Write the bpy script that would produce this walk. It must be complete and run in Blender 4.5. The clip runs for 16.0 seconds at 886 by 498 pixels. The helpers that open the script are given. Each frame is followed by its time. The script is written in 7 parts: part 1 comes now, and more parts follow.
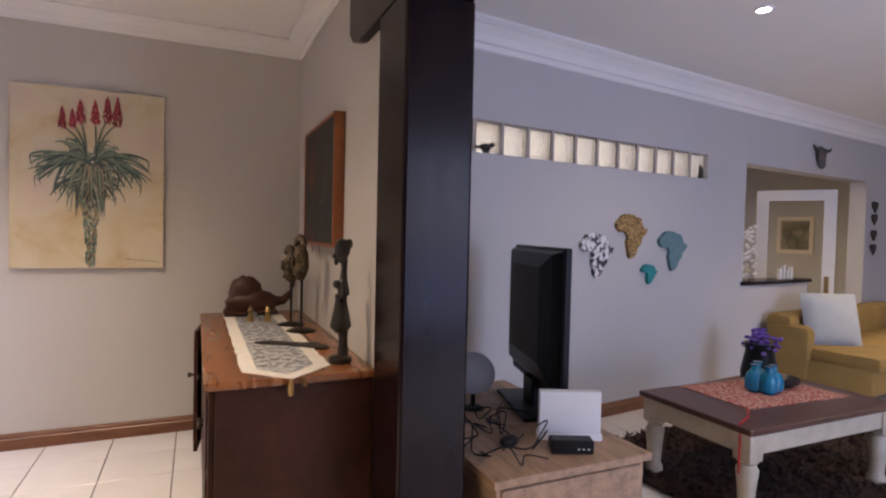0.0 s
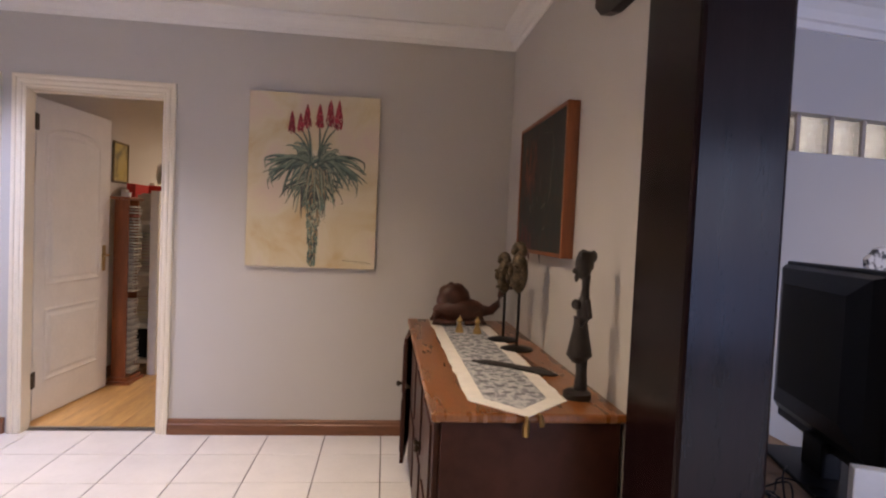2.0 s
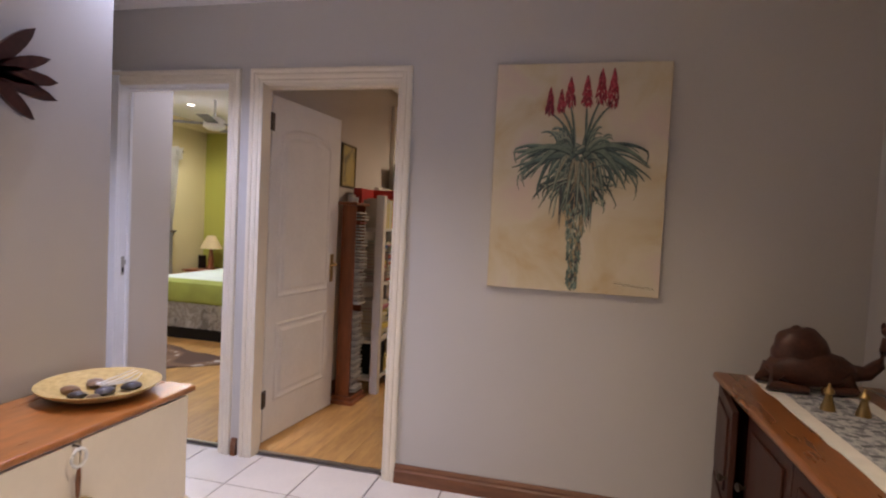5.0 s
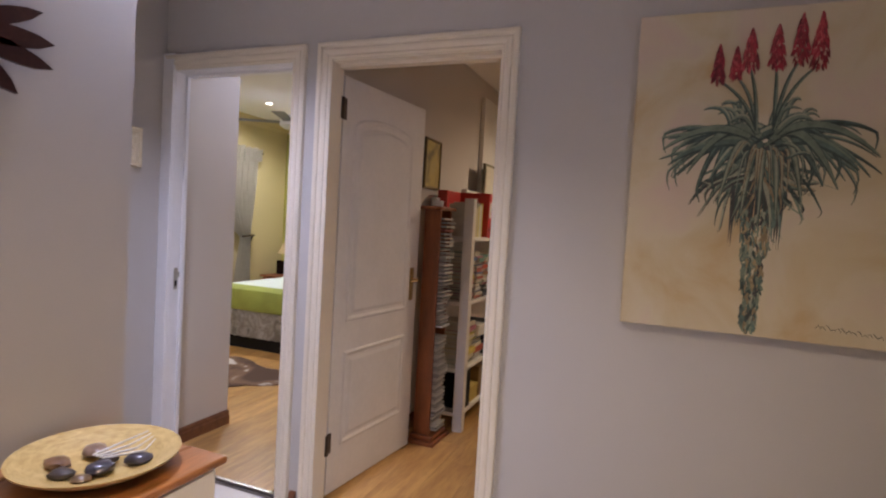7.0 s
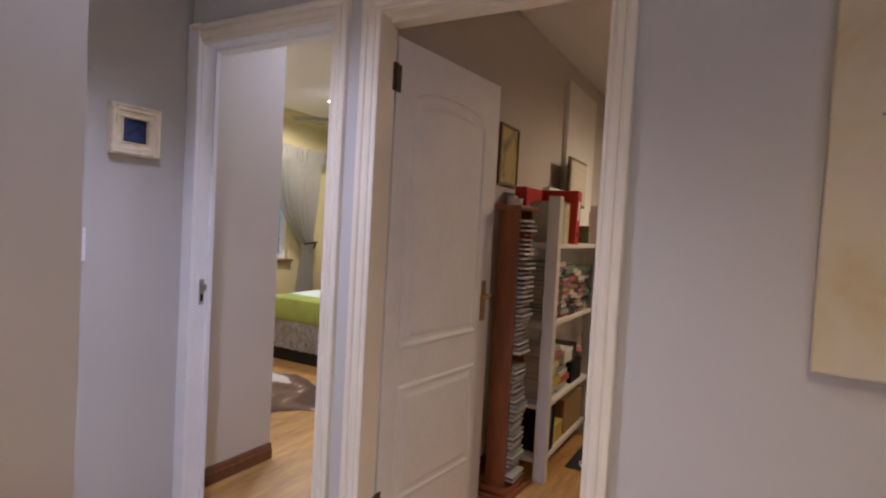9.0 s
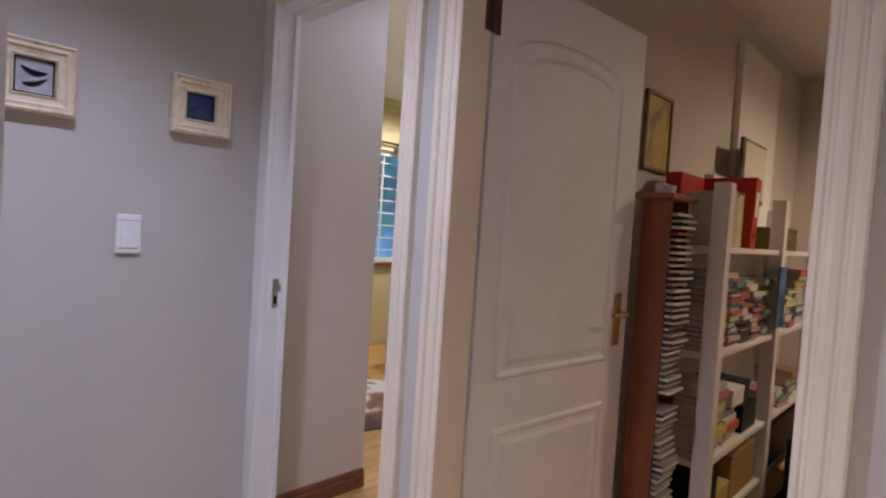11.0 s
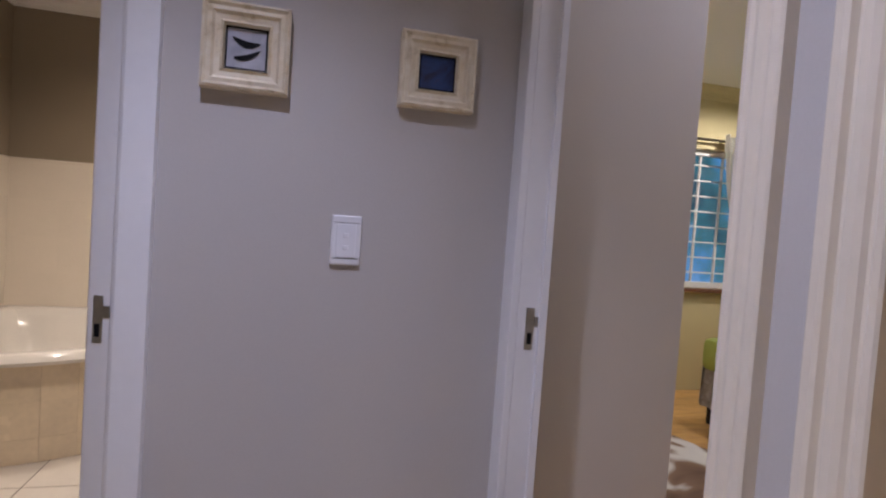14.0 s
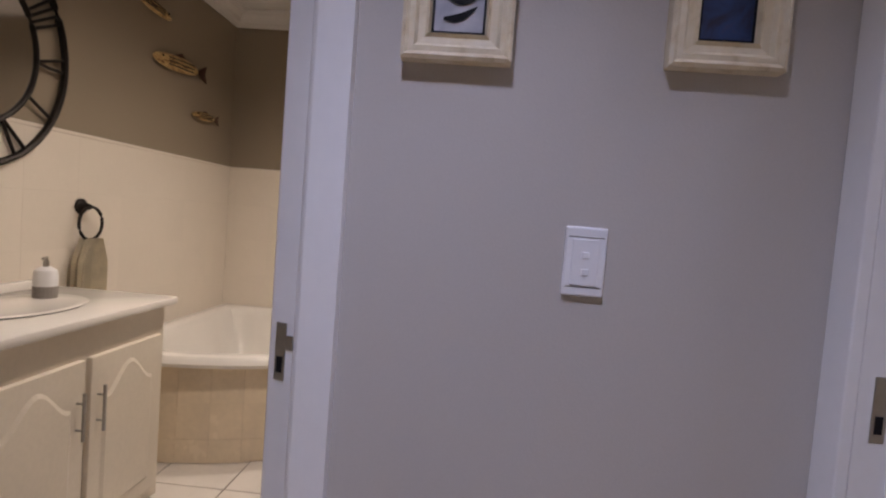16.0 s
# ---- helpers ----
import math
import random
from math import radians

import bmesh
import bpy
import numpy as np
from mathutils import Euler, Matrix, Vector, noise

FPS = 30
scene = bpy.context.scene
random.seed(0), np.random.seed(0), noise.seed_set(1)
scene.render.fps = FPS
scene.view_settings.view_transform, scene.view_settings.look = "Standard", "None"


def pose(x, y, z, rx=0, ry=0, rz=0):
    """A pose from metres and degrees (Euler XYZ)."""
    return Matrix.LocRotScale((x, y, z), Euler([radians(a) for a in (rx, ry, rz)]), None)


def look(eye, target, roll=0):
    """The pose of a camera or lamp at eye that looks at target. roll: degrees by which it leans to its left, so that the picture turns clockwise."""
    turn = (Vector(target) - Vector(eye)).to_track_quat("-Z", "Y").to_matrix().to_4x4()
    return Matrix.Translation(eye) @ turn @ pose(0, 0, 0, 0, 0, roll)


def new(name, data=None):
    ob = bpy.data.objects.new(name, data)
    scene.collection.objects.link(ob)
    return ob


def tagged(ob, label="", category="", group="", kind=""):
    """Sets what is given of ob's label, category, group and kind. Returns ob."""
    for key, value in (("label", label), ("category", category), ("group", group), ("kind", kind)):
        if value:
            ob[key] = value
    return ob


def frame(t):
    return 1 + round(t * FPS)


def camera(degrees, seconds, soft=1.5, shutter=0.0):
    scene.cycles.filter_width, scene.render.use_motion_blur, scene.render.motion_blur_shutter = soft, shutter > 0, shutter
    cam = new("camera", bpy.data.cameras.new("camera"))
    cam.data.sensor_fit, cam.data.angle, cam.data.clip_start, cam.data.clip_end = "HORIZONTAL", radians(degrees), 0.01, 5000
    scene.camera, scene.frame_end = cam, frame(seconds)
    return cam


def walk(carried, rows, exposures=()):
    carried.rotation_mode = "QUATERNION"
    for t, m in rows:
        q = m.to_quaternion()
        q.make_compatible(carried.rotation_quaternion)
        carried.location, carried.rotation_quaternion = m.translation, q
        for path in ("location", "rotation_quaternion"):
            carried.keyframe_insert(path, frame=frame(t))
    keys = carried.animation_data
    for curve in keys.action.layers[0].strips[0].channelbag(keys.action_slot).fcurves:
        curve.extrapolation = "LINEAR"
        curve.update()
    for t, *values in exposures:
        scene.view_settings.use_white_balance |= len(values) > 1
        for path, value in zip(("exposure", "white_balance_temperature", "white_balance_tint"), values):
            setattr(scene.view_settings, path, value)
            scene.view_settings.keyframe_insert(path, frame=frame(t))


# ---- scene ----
cam = camera(77.7, 16.0, soft=2.2)
EXPOSURES = [(0.0, 0.66), (1.0, 0.57), (2.5, 0.39), (4.0, 0.13), (7.0, -0.02), (8.5, -0.06), (10.5, -0.18), (11.0, -0.19), (12.5, -0.34), (14.5, -0.58), (16.0, -0.66)]
PATH = [
    (0, (0.049, -0.082, 1.31), (0.869, 1.741, 1.251), 1.3),
    (0.5, (-0.009, -0.005, 1.299), (0.679, 1.872, 1.243), 1.7),
    (1, (-0.019, 0.114, 1.313), (0.54, 2.033, 1.253), 2.1),
    (1.5, (-0.031, 0.223, 1.332), (0.365, 2.182, 1.264), 2.3),
    (1.9, (-0.071, 0.308, 1.327), (0.179, 2.291, 1.257), 2.6),
    (2, (-0.082, 0.325, 1.326), (0.132, 2.312, 1.253), 2.6),
    (2.5, (-0.165, 0.445, 1.316), (-0.096, 2.443, 1.241), 2.9),
    (3, (-0.261, 0.582, 1.32), (-0.336, 2.579, 1.243), 3.2),
    (3.5, (-0.315, 0.702, 1.317), (-0.506, 2.692, 1.235), 3.4),
    (4, (-0.371, 0.859, 1.33), (-0.678, 2.833, 1.247), 3.6),
    (6.3, (-0.695, 1.498, 1.338), (-1.336, 3.39, 1.248), 2.9),
    (6.5, (-0.722, 1.567, 1.337), (-1.396, 3.448, 1.249), 3.3),
    (7, (-0.791, 1.735, 1.358), (-1.534, 3.589, 1.267), 3.3),
    (7.5, (-0.844, 1.852, 1.358), (-1.66, 3.676, 1.266), 3.4),
    (8, (-0.898, 1.975, 1.346), (-1.78, 3.768, 1.258), 3.4),
    (8.2, (-0.934, 2.035, 1.347), (-1.832, 3.82, 1.259), 3.4),
    (10.3, (-1.13, 2.644, 1.282), (-2.366, 4.216, 1.226), 3.3),
    (10.5, (-1.138, 2.69, 1.281), (-2.429, 4.217, 1.217), 3.5),
    (11, (-1.234, 2.801, 1.282), (-2.629, 4.233, 1.207), 3.7),
    (11.5, (-1.341, 2.906, 1.286), (-2.837, 4.231, 1.21), 3.8),
    (12, (-1.413, 2.996, 1.281), (-3.018, 4.186, 1.203), 3.9),
    (12.5, (-1.512, 3.121, 1.291), (-3.228, 4.146, 1.202), 4.1),
    (13, (-1.586, 3.24, 1.281), (-3.413, 4.05, 1.199), 4.1),
    (13.5, (-1.671, 3.244, 1.263), (-3.572, 3.902, 1.176), 3.9),
    (14, (-1.776, 3.240, 1.250), (-3.717, 3.749, 1.170), 4.0),
    (14.5, (-1.898, 3.206, 1.252), (-3.867, 3.587, 1.163), 4.1),
    (15, (-1.973, 3.175, 1.248), (-3.961, 3.419, 1.157), 4.1),
    (15.5, (-2.064, 3.146, 1.249), (-4.061, 3.222, 1.151), 4.2),
    (16, (-2.172, 3.157, 1.256), (-4.165, 3.040, 1.149), 4.4),
]
walk(cam, [(t, look(eye, target, roll)) for t, eye, target, roll in PATH], EXPOSURES)

# ---- world and light ----
world = bpy.data.worlds.new("daylight")
scene.world = world
world.use_nodes = True
sky = world.node_tree.nodes.new("ShaderNodeTexSky")
sky.sky_type, sky.sun_disc = "NISHITA", False
sky.sun_elevation, sky.sun_rotation = radians(35), radians(150)
world.node_tree.links.new(sky.outputs[0], world.node_tree.nodes["Background"].inputs[0])
world.node_tree.nodes["Background"].inputs[1].default_value = 0.1


def lamp(name, kind, m, power, colour, **more):
    data = bpy.data.lights.new(name, kind)
    data.energy, data.color = power, colour
    if kind == "AREA":
        data.shape, data.size, data.size_y = "RECTANGLE", more["size"], more["size_y"]
    elif kind == "SPOT":
        data.spot_size, data.spot_blend, data.shadow_soft_size = radians(more["cone"]), more["blend"], more["radius"]
    else:
        data.shadow_soft_size = more["radius"]
    ob = new(name, data)
    ob.matrix_world = m
    return ob


WARM, DAY = (1.0, 0.785, 0.57), (0.45, 0.55, 1.0)
sun = lamp("sun", "SUN", look((0, 0, 10), (-4.2, 7.27, 4.1)), 2.0, (1.0, 0.94, 0.86), radius=0.0)
sun.data.angle = radians(0.53)
# area light carrying the inferred daylight, in an assumed opening behind the camera
lamp("terrace_daylight", "AREA", look((3.2, -2.40, 1.25), (3.5, 2.0, 1.1)), 64, DAY, size=2.5, size_y=2.1)
NEUTRAL, SOFT, PALE = (0.665, 0.69, 1.0), (0.98, 0.83, 0.72), (0.88, 0.84, 0.86)
# x, y, power: two known fittings; most others are unseen fill added per room
DOWN = [(-0.75, 2.28, 104), (-2.27, 2.98, 168), (-0.9, 0.3, 160), (2.86, 1.98, 26), (5.7, 1.75, 120), (2.4, -0.6, 16),
        (-4.9, 6.64, 130), (-4.3, 4.85, 80), (-2.75, 4.75, 22), (-0.7, 6.6, 116), (-4.0, 2.6, 125), (-5.1, 2.6, 115), (5.0, 4.9, 95)]

# ---- materials ----
MATS = {}


def mat(name, col, rough=0.6, metal=0.0, var=0.10, scale=3.0, fine=60.0, bump=0.08, depth=0.003, stretch=(1, 1, 1), dark=None, piece=0.0, coat=0.0):
    """A painted, wooden, stone or metal surface: colour at two scales, fine relief, uneven gloss."""
    if name in MATS:
        return MATS[name]
    m = MATS[name] = bpy.data.materials.new(name)
    m.use_nodes = True
    nt = m.node_tree
    n, l = nt.nodes, nt.links
    b = n["Principled BSDF"]
    co = n.new("ShaderNodeTexCoord")
    mp = n.new("ShaderNodeMapping")
    mp.inputs["Scale"].default_value = stretch
    l.new(co.outputs["Object"], mp.inputs["Vector"])
    if piece:
        oi = n.new("ShaderNodeObjectInfo")
        mul = n.new("ShaderNodeMath")
        mul.operation, mul.inputs[1].default_value = "MULTIPLY", 40.0
        l.new(oi.outputs["Random"], mul.inputs[0])
        l.new(mul.outputs[0], mp.inputs["Location"])
    big, small = n.new("ShaderNodeTexNoise"), n.new("ShaderNodeTexNoise")
    big.inputs["Scale"].default_value, big.inputs["Detail"].default_value = scale, 3
    small.inputs["Scale"].default_value, small.inputs["Detail"].default_value = fine, 4
    l.new(mp.outputs[0], big.inputs["Vector"])
    l.new(mp.outputs[0], small.inputs["Vector"])
    mix = n.new("ShaderNodeMix")
    mix.data_type = "RGBA"
    dk = dark or tuple(c * (1 - var * 2.2) for c in col)
    mix.inputs[6].default_value, mix.inputs[7].default_value = (*dk, 1), (*col, 1)
    ramp = n.new("ShaderNodeMapRange")
    ramp.inputs[1].default_value, ramp.inputs[2].default_value = 0.3, 0.62
    add = n.new("ShaderNodeMath")
    add.operation = "MULTIPLY_ADD"
    add.inputs[1].default_value, add.inputs[2].default_value = 0.35, 0.0
    l.new(small.outputs[0], add.inputs[0])
    add2 = n.new("ShaderNodeMath")
    add2.operation = "MULTIPLY_ADD"
    add2.inputs[1].default_value = 0.65
    l.new(big.outputs[0], add2.inputs[0])
    l.new(add.outputs[0], add2.inputs[2])
    l.new(add2.outputs[0], ramp.inputs[0])
    l.new(ramp.outputs[0], mix.inputs[0])
    last = mix.outputs[2]
    if piece:
        hsv = n.new("ShaderNodeHueSaturation")
        mr = n.new("ShaderNodeMapRange")
        mr.inputs[3].default_value, mr.inputs[4].default_value = 1 - piece, 1 + piece
        l.new(oi.outputs["Random"], mr.inputs[0])
        l.new(mr.outputs[0], hsv.inputs["Value"])
        l.new(last, hsv.inputs["Color"])
        last = hsv.outputs[0]
    l.new(last, b.inputs["Base Color"])
    rr = n.new("ShaderNodeMapRange")
    rr.inputs[3].default_value, rr.inputs[4].default_value = max(rough - 0.08, 0.02), min(rough + 0.08, 1)
    l.new(big.outputs[0], rr.inputs[0])
    l.new(rr.outputs[0], b.inputs["Roughness"])
    b.inputs["Metallic"].default_value = metal
    b.inputs["Coat Weight"].default_value = coat
    if bump:
        bp = n.new("ShaderNodeBump")
        bp.inputs["Strength"].default_value, bp.inputs["Distance"].default_value = bump, depth
        l.new(small.outputs[0], bp.inputs["Height"])
        l.new(bp.outputs[0], b.inputs["Normal"])
    return m


def glow(name, col, strength):
    m = MATS[name] = bpy.data.materials.new(name)
    m.use_nodes = True
    b = m.node_tree.nodes["Principled BSDF"]
    b.inputs["Base Color"].default_value = (*col, 1)
    b.inputs["Emission Color"].default_value, b.inputs["Emission Strength"].default_value = (*col, 1), strength
    return m


def glass(name, rough=0.0, tint=(1, 1, 1)):
    m = MATS[name] = bpy.data.materials.new(name)
    m.use_nodes = True
    b = m.node_tree.nodes["Principled BSDF"]
    b.inputs["Transmission Weight"].default_value, b.inputs["Roughness"].default_value = 1.0, rough
    b.inputs["Base Color"].default_value, b.inputs["IOR"].default_value = (*tint, 1), 1.45
    return m


def outdoors(name, stops, strength, scale, stretch=(1, 1, 1)):
    """A glowing backdrop: blurred garden and sky outside a window, mottled glow behind glass bricks."""
    m = MATS[name] = bpy.data.materials.new(name)
    m.use_nodes = True
    n, l = m.node_tree.nodes, m.node_tree.links
    b = n["Principled BSDF"]
    co, mp, tx, rp = n.new("ShaderNodeTexCoord"), n.new("ShaderNodeMapping"), n.new("ShaderNodeTexNoise"), n.new("ShaderNodeValToRGB")
    mp.inputs["Scale"].default_value = stretch
    tx.inputs["Scale"].default_value, tx.inputs["Detail"].default_value = scale, 5
    l.new(co.outputs["Object"], mp.inputs[0])
    l.new(mp.outputs[0], tx.inputs["Vector"])
    l.new(tx.outputs[0], rp.inputs[0])
    rp.color_ramp.elements[0].position, rp.color_ramp.elements[1].position = stops[0][0], stops[-1][0]
    rp.color_ramp.elements[0].color, rp.color_ramp.elements[1].color = (*stops[0][1], 1), (*stops[-1][1], 1)
    for p, c in stops[1:-1]:
        rp.color_ramp.elements.new(p).color = (*c, 1)
    b.inputs["Base Color"].default_value = (0, 0, 0, 1)
    l.new(rp.outputs[0], b.inputs["Emission Color"])
    b.inputs["Emission Strength"].default_value = strength
    return m


def blotch(name, stops, scale, rough=0.6, stretch=(1, 1, 1), detail=4, bump=0.1, distortion=0.6):
    """A patterned surface: painted canvas, hide, printed cloth, weathered wood."""
    if name in MATS:
        return MATS[name]
    m = MATS[name] = bpy.data.materials.new(name)
    m.use_nodes = True
    n, l = m.node_tree.nodes, m.node_tree.links
    b = n["Principled BSDF"]
    co, mp, tx, rp = n.new("ShaderNodeTexCoord"), n.new("ShaderNodeMapping"), n.new("ShaderNodeTexNoise"), n.new("ShaderNodeValToRGB")
    mp.inputs["Scale"].default_value = stretch
    tx.inputs["Scale"].default_value, tx.inputs["Detail"].default_value, tx.inputs["Distortion"].default_value = scale, detail, distortion
    l.new(co.outputs["Object"], mp.inputs[0])
    l.new(mp.outputs[0], tx.inputs["Vector"])
    l.new(tx.outputs[0], rp.inputs[0])
    rp.color_ramp.elements[0].position, rp.color_ramp.elements[1].position = stops[0][0], stops[-1][0]
    rp.color_ramp.elements[0].color, rp.color_ramp.elements[1].color = (*stops[0][1], 1), (*stops[-1][1], 1)
    for p, c in stops[1:-1]:
        rp.color_ramp.elements.new(p).color = (*c, 1)
    l.new(rp.outputs[0], b.inputs["Base Color"])
    b.inputs["Roughness"].default_value = rough
    bp = n.new("ShaderNodeBump")
    bp.inputs["Strength"].default_value, bp.inputs["Distance"].default_value = bump, 0.003
    l.new(tx.outputs[0], bp.inputs["Height"])
    l.new(bp.outputs[0], b.inputs["Normal"])
    return m


M_WALL = mat("hall_wall_paint", (0.52, 0.49, 0.46), 0.75, var=0.03, scale=1.2, fine=220, bump=0.12)
M_LIVWALL = mat("living_wall_paint", (0.50, 0.48, 0.47), 0.75, var=0.03, scale=1.2, fine=220, bump=0.12)
M_CEIL = mat("ceiling_paint", (0.80, 0.78, 0.75), 0.85, var=0.02, scale=1.0, fine=200, bump=0.05)
M_CORNICE = mat("cornice_plaster", (0.80, 0.78, 0.76), 0.7, var=0.02, bump=0.03)
M_WHITE = mat("white_gloss_paint", (0.76, 0.73, 0.69), 0.52, var=0.04, scale=5, fine=40, bump=0.05)
M_CREAM = mat("cream_gloss_paint", (0.76, 0.68, 0.55), 0.38, var=0.03, scale=6, fine=40, bump=0.05)
M_JAMB = mat("white_jamb_paint", (0.82, 0.81, 0.81), 0.35, var=0.02, scale=5, fine=40, bump=0.05)
M_SKIRT = mat("stained_skirting_wood", (0.20, 0.078, 0.034), 0.4, var=0.2, scale=4, fine=30, stretch=(1, 8, 8), bump=0.1)
M_TILE = mat("glazed_floor_tile", (0.74, 0.69, 0.63), 0.22, var=0.035, scale=6, fine=50, bump=0.03, piece=0.03)
M_GROUT = mat("grout", (0.16, 0.13, 0.11), 0.9, var=0.2, scale=6, fine=90)
M_LAM = mat("oak_laminate", (0.58, 0.34, 0.12), 0.35, var=0.2, scale=2.2, fine=9, stretch=(9, 1.2, 1), dark=(0.34, 0.165, 0.050), bump=0.04, piece=0.12)
M_POST = mat("dark_stained_timber", (0.012, 0.005, 0.006), 0.20, var=0.25, scale=3, fine=40, stretch=(6, 6, 0.7), bump=0.12)
M_SIDE = mat("mahogany", (0.050, 0.017, 0.011), 0.38, var=0.25, scale=3, fine=24, stretch=(1, 6, 1), bump=0.06)
M_SIDETOP = mat("mahogany_top", (0.23, 0.080, 0.022), 0.28, var=0.2, scale=3, fine=24, stretch=(6, 1, 1), bump=0.04, coat=0.2)
M_ORANGE = mat("orange_varnished_wood", (0.42, 0.16, 0.045), 0.3, var=0.22, scale=3, fine=24, stretch=(6, 1, 1), bump=0.04, coat=0.2)
M_RACK = mat("red_brown_pine", (0.27, 0.085, 0.03), 0.4, var=0.2, scale=4, fine=24, stretch=(5, 5, 0.8), bump=0.06)
M_BLACK = mat("black_plastic", (0.012, 0.012, 0.014), 0.35, var=0.1, bump=0.03)
M_DARKMETAL = mat("dark_metal", (0.03, 0.026, 0.024), 0.4, metal=0.8, var=0.2)
M_BRASS = mat("brass", (0.55, 0.38, 0.16), 0.3, metal=1.0, var=0.15)
M_STEEL = mat("brushed_steel", (0.5, 0.49, 0.47), 0.3, metal=1.0, var=0.1)
M_HINGE = mat("tarnished_hinge", (0.10, 0.075, 0.055), 0.4, metal=0.8, var=0.2)
M_EBONY = mat("carved_ebony", (0.022, 0.014, 0.011), 0.42, var=0.3, scale=20, fine=120, bump=0.2)
M_CAMEL = mat("carved_brown_wood", (0.085, 0.030, 0.018), 0.4, var=0.3, scale=16, fine=90, bump=0.15)
M_BRONZE = mat("aged_bronze", (0.16, 0.12, 0.075), 0.45, metal=0.7, var=0.4, scale=40, fine=160, bump=0.5)
M_PLAST = mat("white_plastic", (0.80, 0.80, 0.82), 0.3, var=0.02, bump=0.0)
M_TAUPE = mat("taupe_bathroom_paint", (0.31, 0.255, 0.19), 0.7, var=0.04, scale=1.5, fine=200, bump=0.1)
M_CERAM = mat("white_ceramic", (0.80, 0.77, 0.73), 0.12, var=0.02, bump=0.0)
M_BWALL = mat("bathroom_wall_tile", (0.78, 0.71, 0.62), 0.38, var=0.02, scale=3, fine=40, bump=0.0, piece=0.005)
M_APRON = mat("beige_apron_tile", (0.78, 0.66, 0.49), 0.25, var=0.06, scale=5, fine=40, bump=0.03, piece=0.012)
M_VAN = mat("cream_vanity_paint", (0.78, 0.71, 0.60), 0.35, var=0.05, bump=0.04)
M_PASSAGE = mat("cream_passage_paint", (0.66, 0.60, 0.52), 0.75, var=0.03, scale=1.2, fine=220, bump=0.1)
M_BEDWALL = mat("cream_bedroom_paint", (0.62, 0.52, 0.28), 0.75, var=0.03, scale=1.2, fine=220, bump=0.1)
M_LIME = mat("lime_green_paint", (0.36, 0.35, 0.06), 0.7, var=0.04, scale=1.2, fine=220, bump=0.1)
M_STUDY = mat("study_wall_paint", (0.58, 0.53, 0.49), 0.75, var=0.03, scale=1.2, fine=220, bump=0.1)
M_GLASS = glass("clear_glass")
M_MIRROR = mat("mirror", (0.85, 0.85, 0.85), 0.09, metal=1.0, var=0.0, bump=0.0)
M_PAPER = mat("paper_white", (0.72, 0.70, 0.66), 0.7, var=0.05, piece=0.1)
M_RED = mat("red_card", (0.55, 0.025, 0.02), 0.45, var=0.08)
M_BULB = glow("lamp_disc", (1.0, 0.9, 0.78), 14)

for m in (M_POST, M_SIDE, M_BLACK):
    m.node_tree.nodes["Principled BSDF"].inputs["Specular IOR Level"].default_value = 0.15

# ---- building helpers ----
OFF = {}


def box(bm, x0, x1, y0, y1, z0, z1, bevel=0.0, m=None):
    vs = [bm.verts.new((x, y, z)) for x in (x0, x1) for y in (y0, y1) for z in (z0, z1)]
    fs = [(0, 1, 3, 2), (4, 6, 7, 5), (0, 4, 5, 1), (2, 3, 7, 6), (0, 2, 6, 4), (1, 5, 7, 3)]
    faces = [bm.faces.new([vs[i] for i in f]) for f in fs]
    if bevel:
        edges = list({e for f in faces for e in f.edges})
        out = bmesh.ops.bevel(bm, geom=edges, offset=bevel, segments=2, affect="EDGES", profile=0.5)
        vs = list({v for f in out["faces"] for v in f.verts} | {v for v in vs if v.is_valid})
    if m is not None:
        bmesh.ops.transform(bm, matrix=m, verts=[v for v in vs if v.is_valid])
    return vs


def cube(x0, x1, y0, y1, z0, z1, bevel=0.0, m=None):
    bm = bmesh.new()
    box(bm, x0, x1, y0, y1, z0, z1, bevel, m)
    return bm


def lathe(profile, steps=20, m=None, bm=None, capped=True):
    """A turned body from (radius, height) pairs about z; uncapped, its profile closes on itself as a ring."""
    bm = bm or bmesh.new()
    rings = []
    for r, z in profile:
        rings.append([bm.verts.new((r * math.cos(2 * math.pi * k / steps), r * math.sin(2 * math.pi * k / steps), z)) for k in range(steps)])
    for a, b in zip(rings, rings[1:] if capped else rings[1:] + rings[:1]):
        for k in range(steps):
            bm.faces.new((a[k], a[(k + 1) % steps], b[(k + 1) % steps], b[k]))
    if capped:
        bm.faces.new(rings[0][::-1])
        bm.faces.new(rings[-1])
    if m is not None:
        bmesh.ops.transform(bm, matrix=m, verts=[v for r in rings for v in r])
    return bm


def tube(points, radii, steps=8, bm=None):
    """A round limb along points; radii one or many."""
    bm = bm or bmesh.new()
    pts = [Vector(p) for p in points]
    if not isinstance(radii, (list, tuple)):
        radii = [radii] * len(pts)
    rings = []
    for i, p in enumerate(pts):
        d = (pts[min(i + 1, len(pts) - 1)] - pts[max(i - 1, 0)]).normalized()
        side = d.cross(Vector((0, 0, 1)) if abs(d.z) < 0.9 else Vector((1, 0, 0))).normalized()
        up = d.cross(side)
        rings.append([bm.verts.new(p + radii[i] * (math.cos(a) * side + math.sin(a) * up)) for a in (2 * math.pi * k / steps for k in range(steps))])
    for a, b in zip(rings, rings[1:]):
        for k in range(steps):
            bm.faces.new((a[k], a[(k + 1) % steps], b[(k + 1) % steps], b[k]))
    bm.faces.new(rings[0][::-1])
    bm.faces.new(rings[-1])
    return bm


